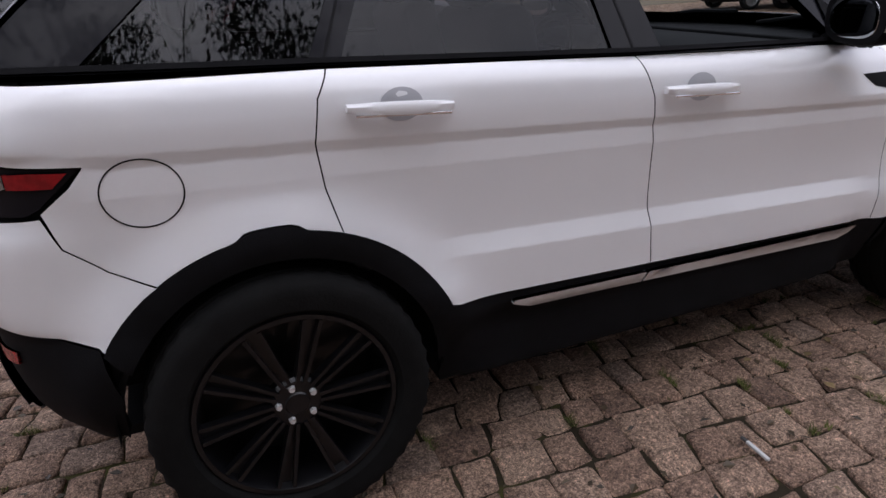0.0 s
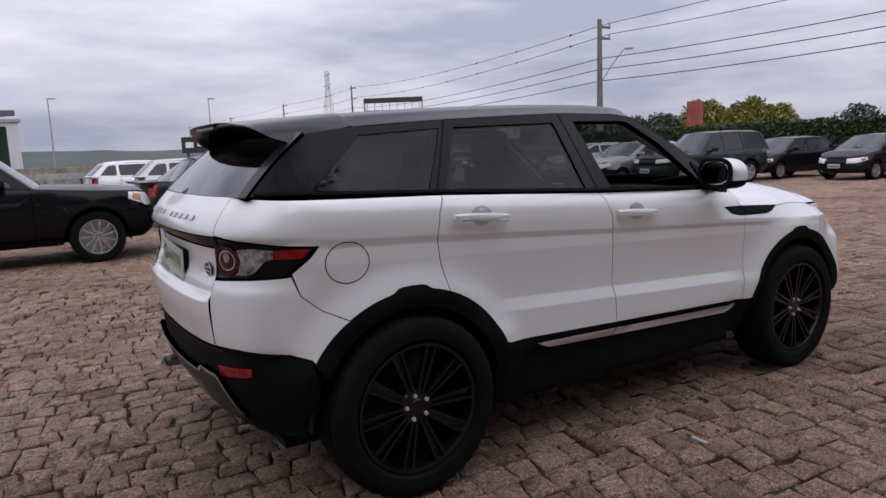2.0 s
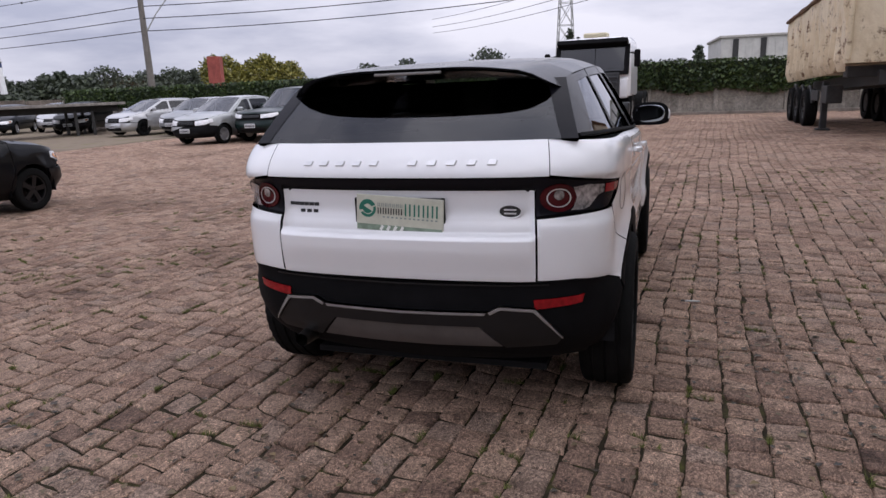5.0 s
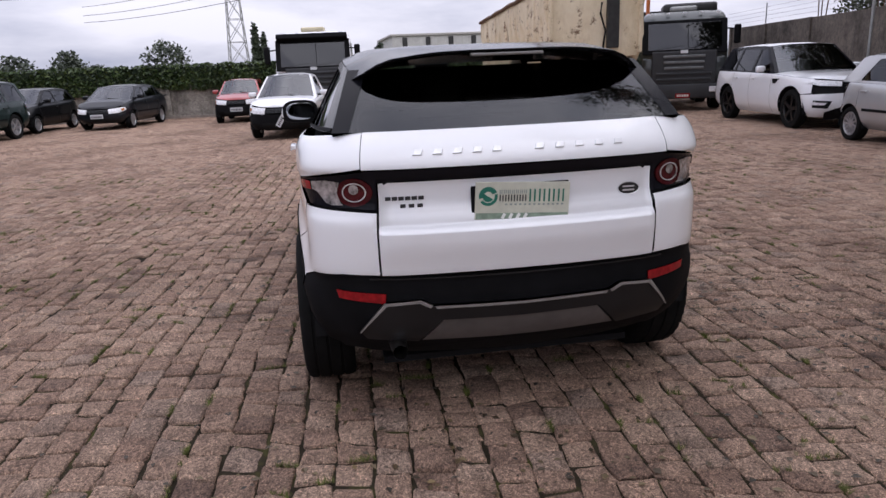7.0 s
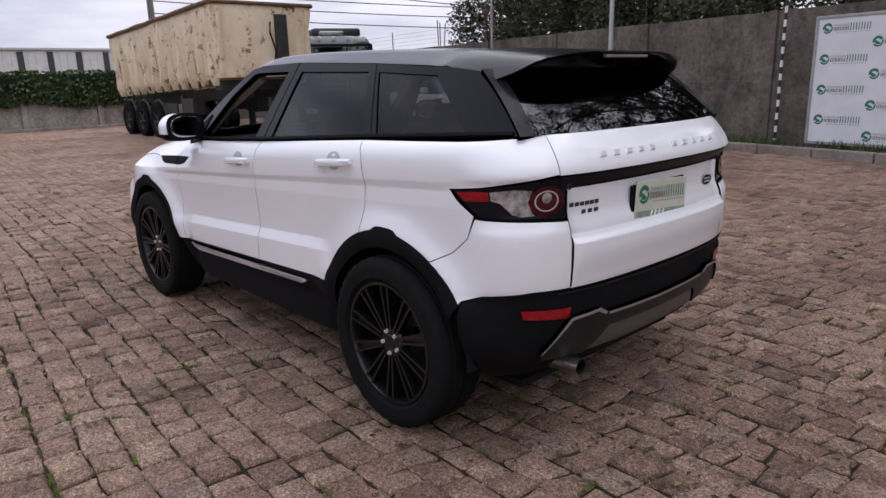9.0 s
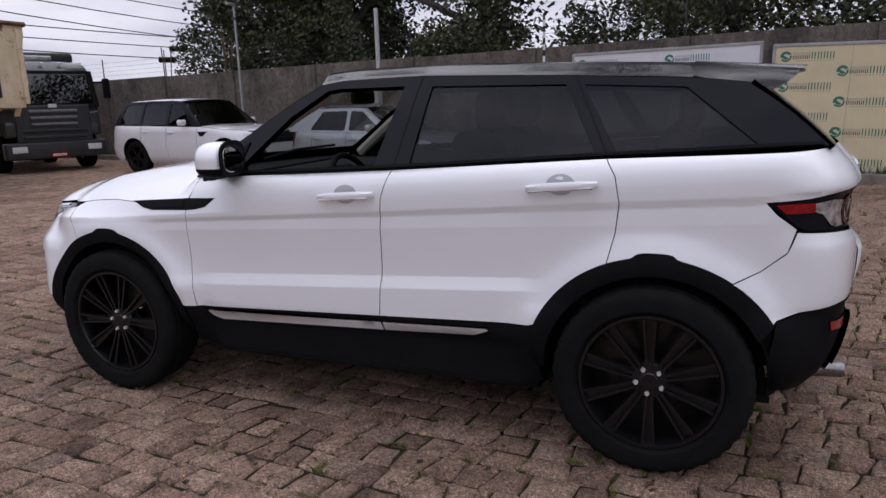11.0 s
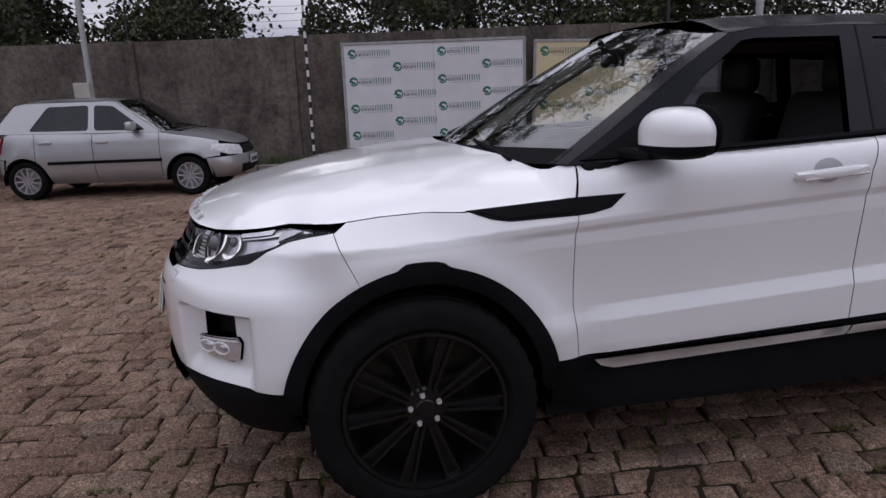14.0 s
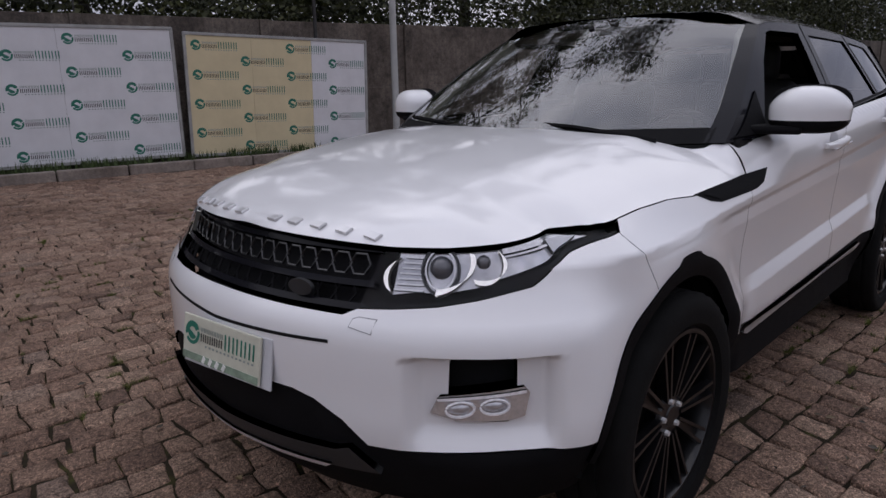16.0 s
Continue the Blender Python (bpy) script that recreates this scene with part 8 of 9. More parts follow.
def tub_side(s):
    """Rows of points from the rim down to the folded bottom edge, dented."""
    rows = []
    for f in (0.0, 0.10, 0.3, 0.5, 0.7, 0.88, 1.0):
        y = HW - 0.16 * f ** 1.6
        rows.append([bm.verts.new((x, s * (y + dent(x, f, s) * (0.4 if f in (0.0, 1.0) else 1.0)), zt(x) + (zf(x) - zt(x)) * f)) for x in np.linspace(0, LEN, ST)])
    for a, b in zip(rows, rows[1:]):
        for i in range(ST - 1):
            bm.faces.new((a[i], a[i + 1], b[i + 1], b[i]))
    return rows


l_, r_ = tub_side(1), tub_side(-1)
gridv = []
for j in range(7):
    f = j / 6
    mid = [l_[j][0]]
    for k in range(1, 9):
        y = HW * (1 - 2 * k / 9)
        p0 = l_[j][0].co
        mid.append(bm.verts.new((0.05 * noise.noise((y * 1.7, f * 3.0, 8.0)) - 0.02, (HW - 0.16 * f ** 1.6) * (1 - 2 * k / 9), p0.z)))
    mid.append(r_[j][0])
    gridv.append(mid)
for a, b in zip(gridv, gridv[1:]):
    for k in range(9):
        bm.faces.new((a[k], a[k + 1], b[k + 1], b[k]))
bm.faces.new([r[-1] for r in l_] + [r[-1] for r in r_][::-1])
for i in range(ST - 1):
    bm.faces.new((l_[-1][i], l_[-1][i + 1], r_[-1][i + 1], r_[-1][i]))
part("tub", bm, TUB, tr, "dented cream steel tub", True)


def rib_bm(x, s):
    """A pressed stiffener: shallow at the rim, standing out like a fin at its foot."""
    bm = bmesh.new()
    pts = []
    for f, w_, out in ((0.04, 0.05, 0.03), (0.35, 0.07, 0.075), (0.7, 0.09, 0.13), (0.95, 0.10, 0.20), (1.10, 0.03, 0.15)):
        z = zt(x) + (zf(x) - zt(x)) * f
        y = HW - 0.16 * f ** 1.6 - 0.02
        dx = 0.10 * f
        pts.append([bm.verts.new((x + dx - w_, s * y, z)), bm.verts.new((x + dx - w_ * 0.3, s * (y + out), z)), bm.verts.new((x + dx + w_ * 0.3, s * (y + out), z)), bm.verts.new((x + dx + w_, s * y, z))])
    for a, b in zip(pts, pts[1:]):
        for k in range(3):
            bm.faces.new((a[k], a[k + 1], b[k + 1], b[k]))
    bm.faces.new(pts[-1])
    return bm


for s in (1, -1):
    part("rim", tube([(x, s * (HW + 0.03), zt(x) + 0.01 + 0.02 * noise.noise((x * 1.3, s, 2.0))) for x in np.linspace(-0.03, LEN, 24)], 0.055, 6), RUST, tr, "rusty top rim")
    for k in range(12):
        part("rib", rib_bm(0.28 + k * 0.64, s), TUB, tr)
    for x in (4.75, 6.0, 7.25):
        add_wheel(tr, dark_wheel, x, s * 1.02, 0.50, 0, nuts=False)
        part("mudguard", tube([(x + 0.56 * math.cos(a), s * 1.02, 0.5 + 0.56 * math.sin(a)) for a in np.linspace(0.25, 2.9, 9)], 0.05, 6), STEEL_DARK, tr)
    part("landing_leg", box_bm((0.16, 0.14, 1.15), (3.0, s * 0.95, 0.62), 0.01), STEEL_DARK, tr, "dark landing leg")
    part("leg_foot", box_bm((0.34, 0.30, 0.05), (3.0, s * 0.95, 0.025), 0.01), STEEL_DARK, tr)
    part("chassis_rail", box_bm((7.5, 0.14, 0.30), (3.85, s * 0.42, 1.14), 0.01, turn=Euler((0, radians(2.2), 0))), STEEL_DARK, tr)
    part("side_guard", box_bm((0.9, 0.05, 0.26), (3.7, s * 1.05, 0.85), 0.01), STEEL_DARK, tr)
    part("tool_box", box_bm((0.7, 0.35, 0.42), (2.5, s * 0.9, 0.90), 0.02), STEEL_DARK, tr)
part("front_rim", tube([(-0.03, -HW - 0.03, zt(0) + 0.01), (-0.03, HW + 0.03, zt(0) + 0.01)], 0.05, 6), RUST, tr)
part("ram_housing", box_bm((0.20, 0.30, 1.25), (-0.02, -0.42, 2.42), 0.02), STEEL_DARK, tr, "dark tipping ram")
for s in (1, -1):
    part("front_stay", box_bm((0.08, 0.10, 1.5), (-0.03, s * 1.14, 2.42), 0.02), TUB, tr)
part("cross_beam", box_bm((0.4, 2.1, 0.24), (0.5, 0, 1.42), 0.02), STEEL_DARK, tr)
part("hose", tube([(-0.1, -0.12, 2.85), (-0.2, -0.05, 2.6), (-0.15, -0.2, 2.2), (-0.1, -0.15, 1.7)], 0.025, 6), PLASTIC, tr)

# flatbed trailer standing on its legs in the far row
fb_ = thing("flatbed_trailer", "dark flatbed trailer with a wooden deck standing on legs", "trailer", pose(18.9, 25.9, 0, 0, 0, -30), "trucks")
part("deck", box_bm((9.5, 2.5, 0.12), (0, 0, 1.34), 0.01), plain("grey_deck_wood", (0.22, 0.20, 0.18), 0.8, vary=0.4), fb_, "worn grey deck")
for s in (1, -1):
    part("rail", box_bm((9.2, 0.14, 0.28), (0, s * 0.5, 1.14), 0.01), STEEL_DARK, fb_)
    for x in (3.4, 2.7):
        part("leg", box_bm((0.12, 0.12, 1.05), (x, s * 0.8, 0.52), 0.01), STEEL_DARK, fb_)
    for x in (-3.2, -4.3):
        add_wheel(fb_, truck_wheel, x, s * 1.0, 0.50, 0, nuts=False)

# ---- distance: poles, wires, boards, buildings, woods ----
CONC = plain("pole_concrete", (0.16, 0.145, 0.13), 0.85, vary=0.3, scale=2)
WIRE = plain("cable_black", (0.03, 0.03, 0.035), 0.6)


def utility_pole(x, y, h, arms, label):
    p0 = thing("utility_pole", label, "pole", pose(x, y, 0), "utility poles")
    part("shaft", rod_bm((0, 0, -0.2), (0, 0, h), 0.20, 0.12, 10), CONC, p0, "", True)
    for z in arms:
        part("crossarm", box_bm((0.9, 0.10, 0.12), (0.35, 0, z), 0.01), CONC, p0)
        part("insulator", rod_bm((0.75, 0, z), (0.75, 0, z + 0.25), 0.06, segs=8), STEEL_GALV, p0)
    return p0


poles = [(34.5, -11.0), (26.9, 24.7), (45.0, 96.0), (46.5, 132.0), (47.5, 175.0), (48.0, 225.0)]
for k, (x, y) in enumerate(poles):
    h = 8.2 if k == 1 else 12.0
    utility_pole(x, y, h, (h - 0.4, h - 1.0) if k == 1 else (11.6, 10.0), "grey concrete utility pole with crossarms behind the hedge")


arm = thing("street_lamp", "small street lamp on a long arm of the utility pole", "street lamp", pose(26.9, 24.7, 0), "street lamps")
part("lamp_arm", tube([(0.1, -0.1, 4.9), (0.45, -0.45, 5.7), (0.9, -0.9, 6.5)], 0.035, 6), STEEL_GALV, arm)
part("lamp_head", box_bm((0.5, 0.18, 0.10), (1.1, -1.1, 6.55), 0.03, turn=Euler((0, 0, radians(-45)))), STEEL_GALV, arm)


def cable(name, a, b, sag, label, r=0.028, parent=None):
    pts = []
    for f in np.linspace(0, 1, 13):
        pts.append((a[0] + (b[0] - a[0]) * f, a[1] + (b[1] - a[1]) * f, a[2] + (b[2] - a[2]) * f - sag * 4 * f * (1 - f)))
    return part(name, tube(pts, r, 4), WIRE, parent)


for k in range(len(poles) - 1):
    (x0, y0), (x1, y1) = poles[k], poles[k + 1]
    ln_ = thing("overhead_line", "sagging overhead cables between the utility poles", "cables", None, "overhead lines")
    low_ = {11.85: 8.05, 10.25: 7.45, 8.6: 6.1, 7.9: 5.5, 7.3: 4.9}
    for dx, z in ((0.75, 11.85), (0.75, 10.25), (0.0, 8.6), (-0.1, 7.9), (0.1, 7.3)):
        za, zb = (low_[z] if k == 1 else z), (low_[z] if k == 0 else z)
        cable("cable", (x0 + dx, y0, za), (x1 + dx, y1, zb), 0.7 if k < 2 else 0.4, "", 0.022 if z < 9 else 0.018, ln_)
    if k >= 1:
        bm = bmesh.new()
        for z in (11.85, 10.25):
            for f in np.linspace(0.06, 0.94, 9):
                bmesh.ops.create_uvsphere(bm, u_segments=6, v_segments=5, radius=0.07, matrix=Matrix.Translation((x0 + 0.75 + (x1 - x0) * f, y0 + (y1 - y0) * f, (z + (low_[z] - z) * (1 - f) if k == 1 else z) - 0.4 * 4 * f * (1 - f) * (1.75 if k < 2 else 1))))
        part("spacer", bm, STEEL_DARK, ln_)
ln_ = thing("overhead_line", "overhead cables leading past the corner of the yard", "cables", None, "overhead lines")
for z, sg in ((10.2, 0.8), (9.2, 1.0), (8.4, 1.1), (7.6, 1.2)):
    cable("cable", (34.5, -11.0, z), (30.0, -60.0, z - 0.6), sg, "", 0.03, ln_)
ln_ = thing("overhead_line", "overhead cables running away beyond the ivy wall", "cables", None, "overhead lines")
for z in (10.6, 9.6, 8.8):
    cable("cable", (34.5, -11.0, z), (90.0, 30.0, z), 0.9, "", 0.025, ln_)


for x, y, h in ((13.02, -11.05 - 2.2, 3.45), (15.7, -11.3 - 2.4, 3.25), (7.0, -14.4, 3.4)):
    rb_ = thing("rebar_column", "bare reinforcing bars standing up behind the wall", "rebar", pose(x, y, 0), "rebar columns")
    part("column", box_bm((0.22, 0.22, 2.3), (0, 0, 1.15), 0.02), CONC, rb_)
    for k, (dx, dy) in enumerate(((-0.16, -0.1), (0.14, -0.12), (0.0, 0.12))):
        part("bar", rod_bm((dx * 0.6, dy * 0.6, 2.2), (dx, dy, h + 0.05 * k), 0.018, segs=5), RUST, rb_)
ln_ = thing("overhead_line", "overhead cables with two dark splice boxes beyond the wall", "cables", None, "overhead lines")
for k, (z, dx) in enumerate(((5.3, 0.0), (4.75, 0.6), (4.15, 0.2))):
    cable("cable", (34.5, -11.0, z + 0.9), (21.0, -40.5, z), 0.35, "", 0.025, ln_)
for z, f in ((4.72, 0.545), (4.13, 0.525)):
    q = Vector((34.5, -11.0, z)).lerp(Vector((21.0, -40.5, z)), f)
    part("splice_box", rod_bm((q.x - 0.18, q.y - 0.40, q.z + 0.03), (q.x + 0.18, q.y + 0.40, q.z + 0.03), 0.15, segs=10), PLASTIC, ln_, "dark splice box", True)


def lattice(x, y, h, w, label):
    t = thing("lattice_tower", label, "pylon", pose(x, y, 0), "pylons")
    bm = bmesh.new()
    prev = None
    for k in range(11):
        f = k / 10
        ww = w * (1 - 0.82 * min(1, f * 1.25)) / 2
        ring = [(sx_ * ww, sy_ * ww, h * f) for sx_, sy_ in ((1, 1), (-1, 1), (-1, -1), (1, -1))]
        if prev:
            for i in range(4):
                rod_bm(prev[i], ring[i], 0.09, segs=4, bm=bm)
                rod_bm(prev[i], ring[(i + 1) % 4], 0.05, segs=4, bm=bm)
                rod_bm(prev[(i + 1) % 4], ring[i], 0.05, segs=4, bm=bm)
                rod_bm(ring[i], ring[(i + 1) % 4], 0.05, segs=4, bm=bm)
        prev = ring
    part("lattice", bm, STEEL_GALV, t)
    for f in (0.72, 0.84, 0.96):
        part("arm", rod_bm((0, -w * 0.55, h * f), (0, w * 0.55, h * f), 0.14, segs=4), STEEL_GALV, t)
    return t


lattice(118, 15.5, 36, 3.4, "grey steel lattice tower beyond the ivy wall")
lattice(128, 300, 40, 8, "distant steel lattice pylon above the trees")

bb = thing("billboard", "empty dark billboard with a steel frame on posts", "billboard", pose(21.3, 38.6, 0, 0, 0, -33))
part("board", box_bm((3.9, 0.12, 2.5), (0, 0, 3.05), 0.02), plain("board_grey", (0.09, 0.10, 0.105), 0.7, vary=0.35), bb, "dark grey board")
for k in range(6):
    part("stud", box_bm((0.06, 0.08, 2.5), (-1.75 + k * 0.7, -0.08, 3.05)), STEEL_DARK, bb)
part("head_beam", box_bm((4.0, 0.16, 0.34), (0, 0, 4.95), 0.02), STEEL_DARK, bb)
for k in range(8):
    part("hanger", box_bm((0.04, 0.04, 0.5), (-1.8 + k * 0.515, 0, 4.55)), STEEL_GALV, bb)
for s in (-1, 1):
    part("post", box_bm((0.12, 0.14, 5.1), (s * 1.98, 0, 2.55)), STEEL_GALV, bb)

rt = thing("red_tower", "red brick tower above the trees", "tower", pose(74.7, 55.0, 0, 0, 0, 20))
part("shaft", box_bm((1.6, 1.6, 6.5), (0, 0, 3.25), 0.03), concrete_wall("red_plaster", (0.30, 0.075, 0.06), (0.22, 0.05, 0.045), 0.3), rt)
part("mast", rod_bm((0.4, 0.4, 6.4), (0.4, 0.4, 7.0), 0.05), STEEL_GALV, rt)

wh = thing("warehouse", "pale warehouse with dark ventilation strips beyond the ivy wall", "building", pose(74.6, -15.3, 0, 0, 0, 2))
SHEET = plain("pale_sheet", (0.52, 0.51, 0.48), 0.7, vary=0.15, scale=1.5)
part("wall", box_bm((14, 18, 5.2), (7, 0, 2.6), 0.03), SHEET, wh)
part("roof", box_bm((14.4, 18.4, 0.25), (7, 0, 5.25), 0.05), plain("roof_sheet", (0.42, 0.40, 0.37), 0.7, vary=0.2), wh)
for k in range(7):
    part("vent_strip", box_bm((0.12, 0.55, 2.3), (-0.02, -8.0 + k * 2.6, 3.85), 0.01), STEEL_DARK, wh)
for k in range(26):
    part("rib", box_bm((0.07, 0.08, 5.0), (-0.02, -8.75 + k * 0.7, 2.5), 0.01), SHEET, wh)

shed = thing("open_shed", "long dark open-sided shed with green wall and metal roof", "building", pose(-8.7, 21.6, 0, 0, 0, -6))
part("roof", box_bm((14, 9, 0.22), (0, 3, 3.15), 0.02, turn=Euler((radians(4), 0, 0))), plain("old_roof_sheet", (0.10, 0.10, 0.10), 0.8, vary=0.3), shed, "dark sheet roof")
part("back_wall", box_bm((13.5, 0.2, 2.9), (0, 6.5, 1.45)), plain("green_wall_paint", (0.05, 0.10, 0.07), 0.8, vary=0.3), shed, "dark green wall")
for k in range(6):
    part("post", box_bm((0.18, 0.18, 3.0), (-6.5 + k * 2.6, -1.0, 1.5), 0.01), STEEL_DARK, shed, "dark post")
for k in range(8):
    part("lattice_bar", box_bm((0.05, 0.05, 1.6), (4.6 + k * 0.3, -1.2, 3.2 + k * 0.16), turn=Euler((0, radians(10), 0))), STEEL_DARK, shed)
part("sign_frame", box_bm((1.2, 0.08, 1.4), (6.9, -1.3, 4.6), 0.01), STEEL_GALV, shed)
wb2 = thing("white_building", "plain white industrial building in the distance", "building", pose(-2.6, 52, 0, 0, 0, 5))
part("wall", box_bm((3.4, 6, 4.3), (0, 0, 2.15), 0.03), plain("white_wall_far", (0.55, 0.55, 0.56), 0.8), wb2)
part("roof", box_bm((3.7, 6.3, 0.2), (0, 0, 4.35)), STEEL_GALV, wb2)

# low wall and guard rail along the road
rw_ = tagged(new("boundary_wall_north"), "low brown boundary wall beyond the parked cars", "wall", kind="structure")
for k in range(30):
    part("panel", box_bm((2.9, 0.15, 1.25), (-42 + k * 3.0, 47.0 - 0.02 * k, 0.62), 0.02), WALL_PALE, rw_)
gr = thing("guard_rail", "long metal guard rail beside the road", "rail", None)
part("rail", box_bm((90, 0.08, 0.32), (-5, 40.5, 0.75), 0.01), STEEL_GALV, gr)
for k in range(18):
    part("post", box_bm((0.12, 0.12, 0.9), (-48 + k * 5, 40.6, 0.45)), STEEL_DARK, gr)
for (x, y, h) in ((-3.5, 60, 9.0), (22, 92, 9.5), (3.0, 88, 9.0)):
    sl = thing("street_lamp", "grey street lamp beside the road", "street lamp", pose(x, y, 0), "street lamps")
    part("pole", rod_bm((0, 0, 0), (0, 0, h), 0.10, 0.06, 8), STEEL_GALV, sl)
    part("lamp_head", box_bm((0.9, 0.3, 0.14), (0.35, 0, h), 0.04), STEEL_GALV, sl)
bd = thing("dark_sign_board", "dark sign board beyond the road", "sign", pose(16.8, 72.8, 0, 0, 0, -14))
part("board", box_bm((5.2, 0.3, 1.7), (0, 0, 3.0), 0.03), INK_BLACK, bd)
part("mark", box_bm((0.8, 0.04, 0.6), (-1.8, -0.18, 3.0)), INK_PALE, bd)
part("bar", box_bm((2.8, 0.04, 0.35), (0.4, -0.18, 3.0)), INK_PALE, bd)
for s in (-2.0, 2.0):
    part("post", box_bm((0.25, 0.25, 2.2), (s, 0.1, 1.1)), STEEL_DARK, bd)
for k, (x, y, w_, h_, c_) in enumerate(((101, 95, 12, 3.0, (0.40, 0.13, 0.06)), (118, 78, 14, 3.4, (0.55, 0.54, 0.52)))):
    hb = thing("low_building", "low building with tiled roof among far trees", "building", pose(x, y, 0, 0, 0, 40), "far buildings")
    part("wall", box_bm((w_, 8, h_), (0, 0, h_ / 2)), plain("far_plaster_%d" % k, c_, 0.85), hb)
    part("roof", box_bm((w_ + 0.6, 8.6, 0.5), (0, 0, h_ + 0.2), 0.05), plain("far_roof_%d" % k, (0.30, 0.10, 0.05), 0.85), hb)
wt = thing("white_tanks", "tall white silos with a dark blue band on the skyline", "silo", pose(77.5, 98.1, 0, 0, 0, -39.2))
TANK_WHITE = plain("tank_white", (0.72, 0.73, 0.74), 0.6, vary=0.12, scale=1.0)
TANK_BLUE = plain("tank_blue", (0.035, 0.055, 0.14), 0.6, vary=0.25, scale=2.0)
for k in range(4):
    x = -1.52 + k * 1.02
    part("tank", rod_bm((x * 1.16, 0, 0), (x, 0, 7.15), 0.52, 0.47, 16), TANK_WHITE, wt, "", True)
    part("top_band", rod_bm((x, 0, 7.15), (x, 0, 7.95), 0.50, 0.50, 16), TANK_BLUE, wt, "dark blue band", True)
    part("filter", box_bm((0.4, 0.4, 0.5), (x + 0.1, 0, 8.2), 0.04), STEEL_GALV, wt)
for k in range(7):
    part("rail_post", rod_bm((-2.0 + k * 0.66, -0.5, 7.9), (-2.0 + k * 0.66, -0.5, 8.7 + 0.25 * (k % 2)), 0.035, segs=5), STEEL_GALV, wt)
part("walkway", box_bm((4.3, 1.2, 0.10), (0, 0, 7.97), 0.01), STEEL_GALV, wt)

# low wall of the neighbouring plot
low_wall = thing("low_wall", "low brown weathered wall beyond the parked row", "wall", pose(30.1, 41.8, 0, 0, 0, -37), kind="structure")
for k in range(6):
    part("panel", box_bm((2.96, 0.16, 1.92 - 0.06 * k), (-7.5 + k * 3.0, 0, 0.96 - 0.03 * k), 0.02), WALL, low_wall)


def wood(name, label, clumps, mat, seed, size, per):
    rng = random.Random(seed)
    cs = []
    for x, y, r, h in clumps:
        for _ in range(per):
            a, q, z = rng.uniform(0, 6.283), rng.random() ** 0.5, rng.random()
            rr = r * q * math.sqrt(max(0.05, 1 - (2 * z - 0.75) ** 2 * 0.6)) * rng.uniform(0.8, 1.15)
            cs.append((x + rr * math.cos(a), y + rr * math.sin(a), 0.2 + z * h * rng.uniform(0.9, 1.08)))
    return tagged(leaves(name, cs, size, mat, rng), label, "trees", kind="stuff")


rng = random.Random(9)
cl = []
for k in range(62):
    a = radians(34 + 41 * k / 61)
    d = rng.uniform(132, 165)
    cl.append((d * math.cos(a), d * math.sin(a), rng.uniform(3.5, 6.5), rng.uniform(4.8, 7.2)))
for k in range(12):
    a, d = radians(43.5 + 11 * k / 11), rng.uniform(92, 104)
    cl.append((d * math.cos(a), d * math.sin(a), rng.uniform(1.6, 2.6), 5.0 * rng.uniform(0.8, 1.0) if 45 < math.degrees(a) < 49.3 else rng.uniform(1.9, 2.5)))
for k in range(30):
    a = radians(rng.uniform(-6, 40))
    d = rng.uniform(150, 220)
    cl.append((d * math.cos(a), d * math.sin(a), rng.uniform(4, 7), rng.uniform(3.0, 5.0)))
# the belt's distance haze comes from its leaf colours
wood("distant_wood", "dark green belt of distant trees", cl, TREE_HAZED, 4, 0.62, 1500)
wood("autumn_trees", "yellow green autumn trees beyond the hedge", [(90.0 + 2.1 * k, 66.6 - 1.1 * k, 2.7, 6.6 + 0.8 * math.sin(k * 1.9 + 0.6)) for k in range(7)], TREE_YELLOW, 6, 0.5, 2600)
wood("round_trees", "dark round trees beyond the hedge", [(53.3, 24, 2.1, 3.3), (60.5, 47.6, 0.9, 4.0), (48.4, 18.4, 1.5, 3.3), (50.5, 12.4, 2.0, 3.9), (80, 4, 3, 4), (52, -3.3, 0.5, 3.3), (50.7, 6.0, 0.35, 4.8), (50.7, 5.4, 0.3, 4.2), (51.0, 1.7, 0.35, 3.4)], TREE_HAZED, 8, 0.32, 1500)
# horizon haze is put into the hills' grey green
HILL = plain("far_hills", (0.060, 0.075, 0.070), 1.0, vary=0.3, scale=0.02)
vs, fs = [], []
for k in range(121):
    a = radians(-60 + 190 * k / 120)
    h = 5 + 8 * (0.5 + noise.noise((k * 0.11, 2.0, 0))) + 3 * noise.noise((k * 0.5, 7.0, 0)) + 6 * max(0, math.cos(a - radians(98))) ** 8
    for r, z in ((620, -2), (760, max(5, h))):
        vs.append((r * math.cos(a), r * math.sin(a), z))
    vs.append((1100 * math.cos(a), 1100 * math.sin(a), -2))
for k in range(120):
    b = k * 3
    fs += [(b, b + 3, b + 4, b + 1), (b + 1, b + 4, b + 5, b + 2)]
tagged(put("far_hills", data_of("far_hills", vs, fs, HILL, True)), "low hazy hills on the horizon", "hills", kind="structure")

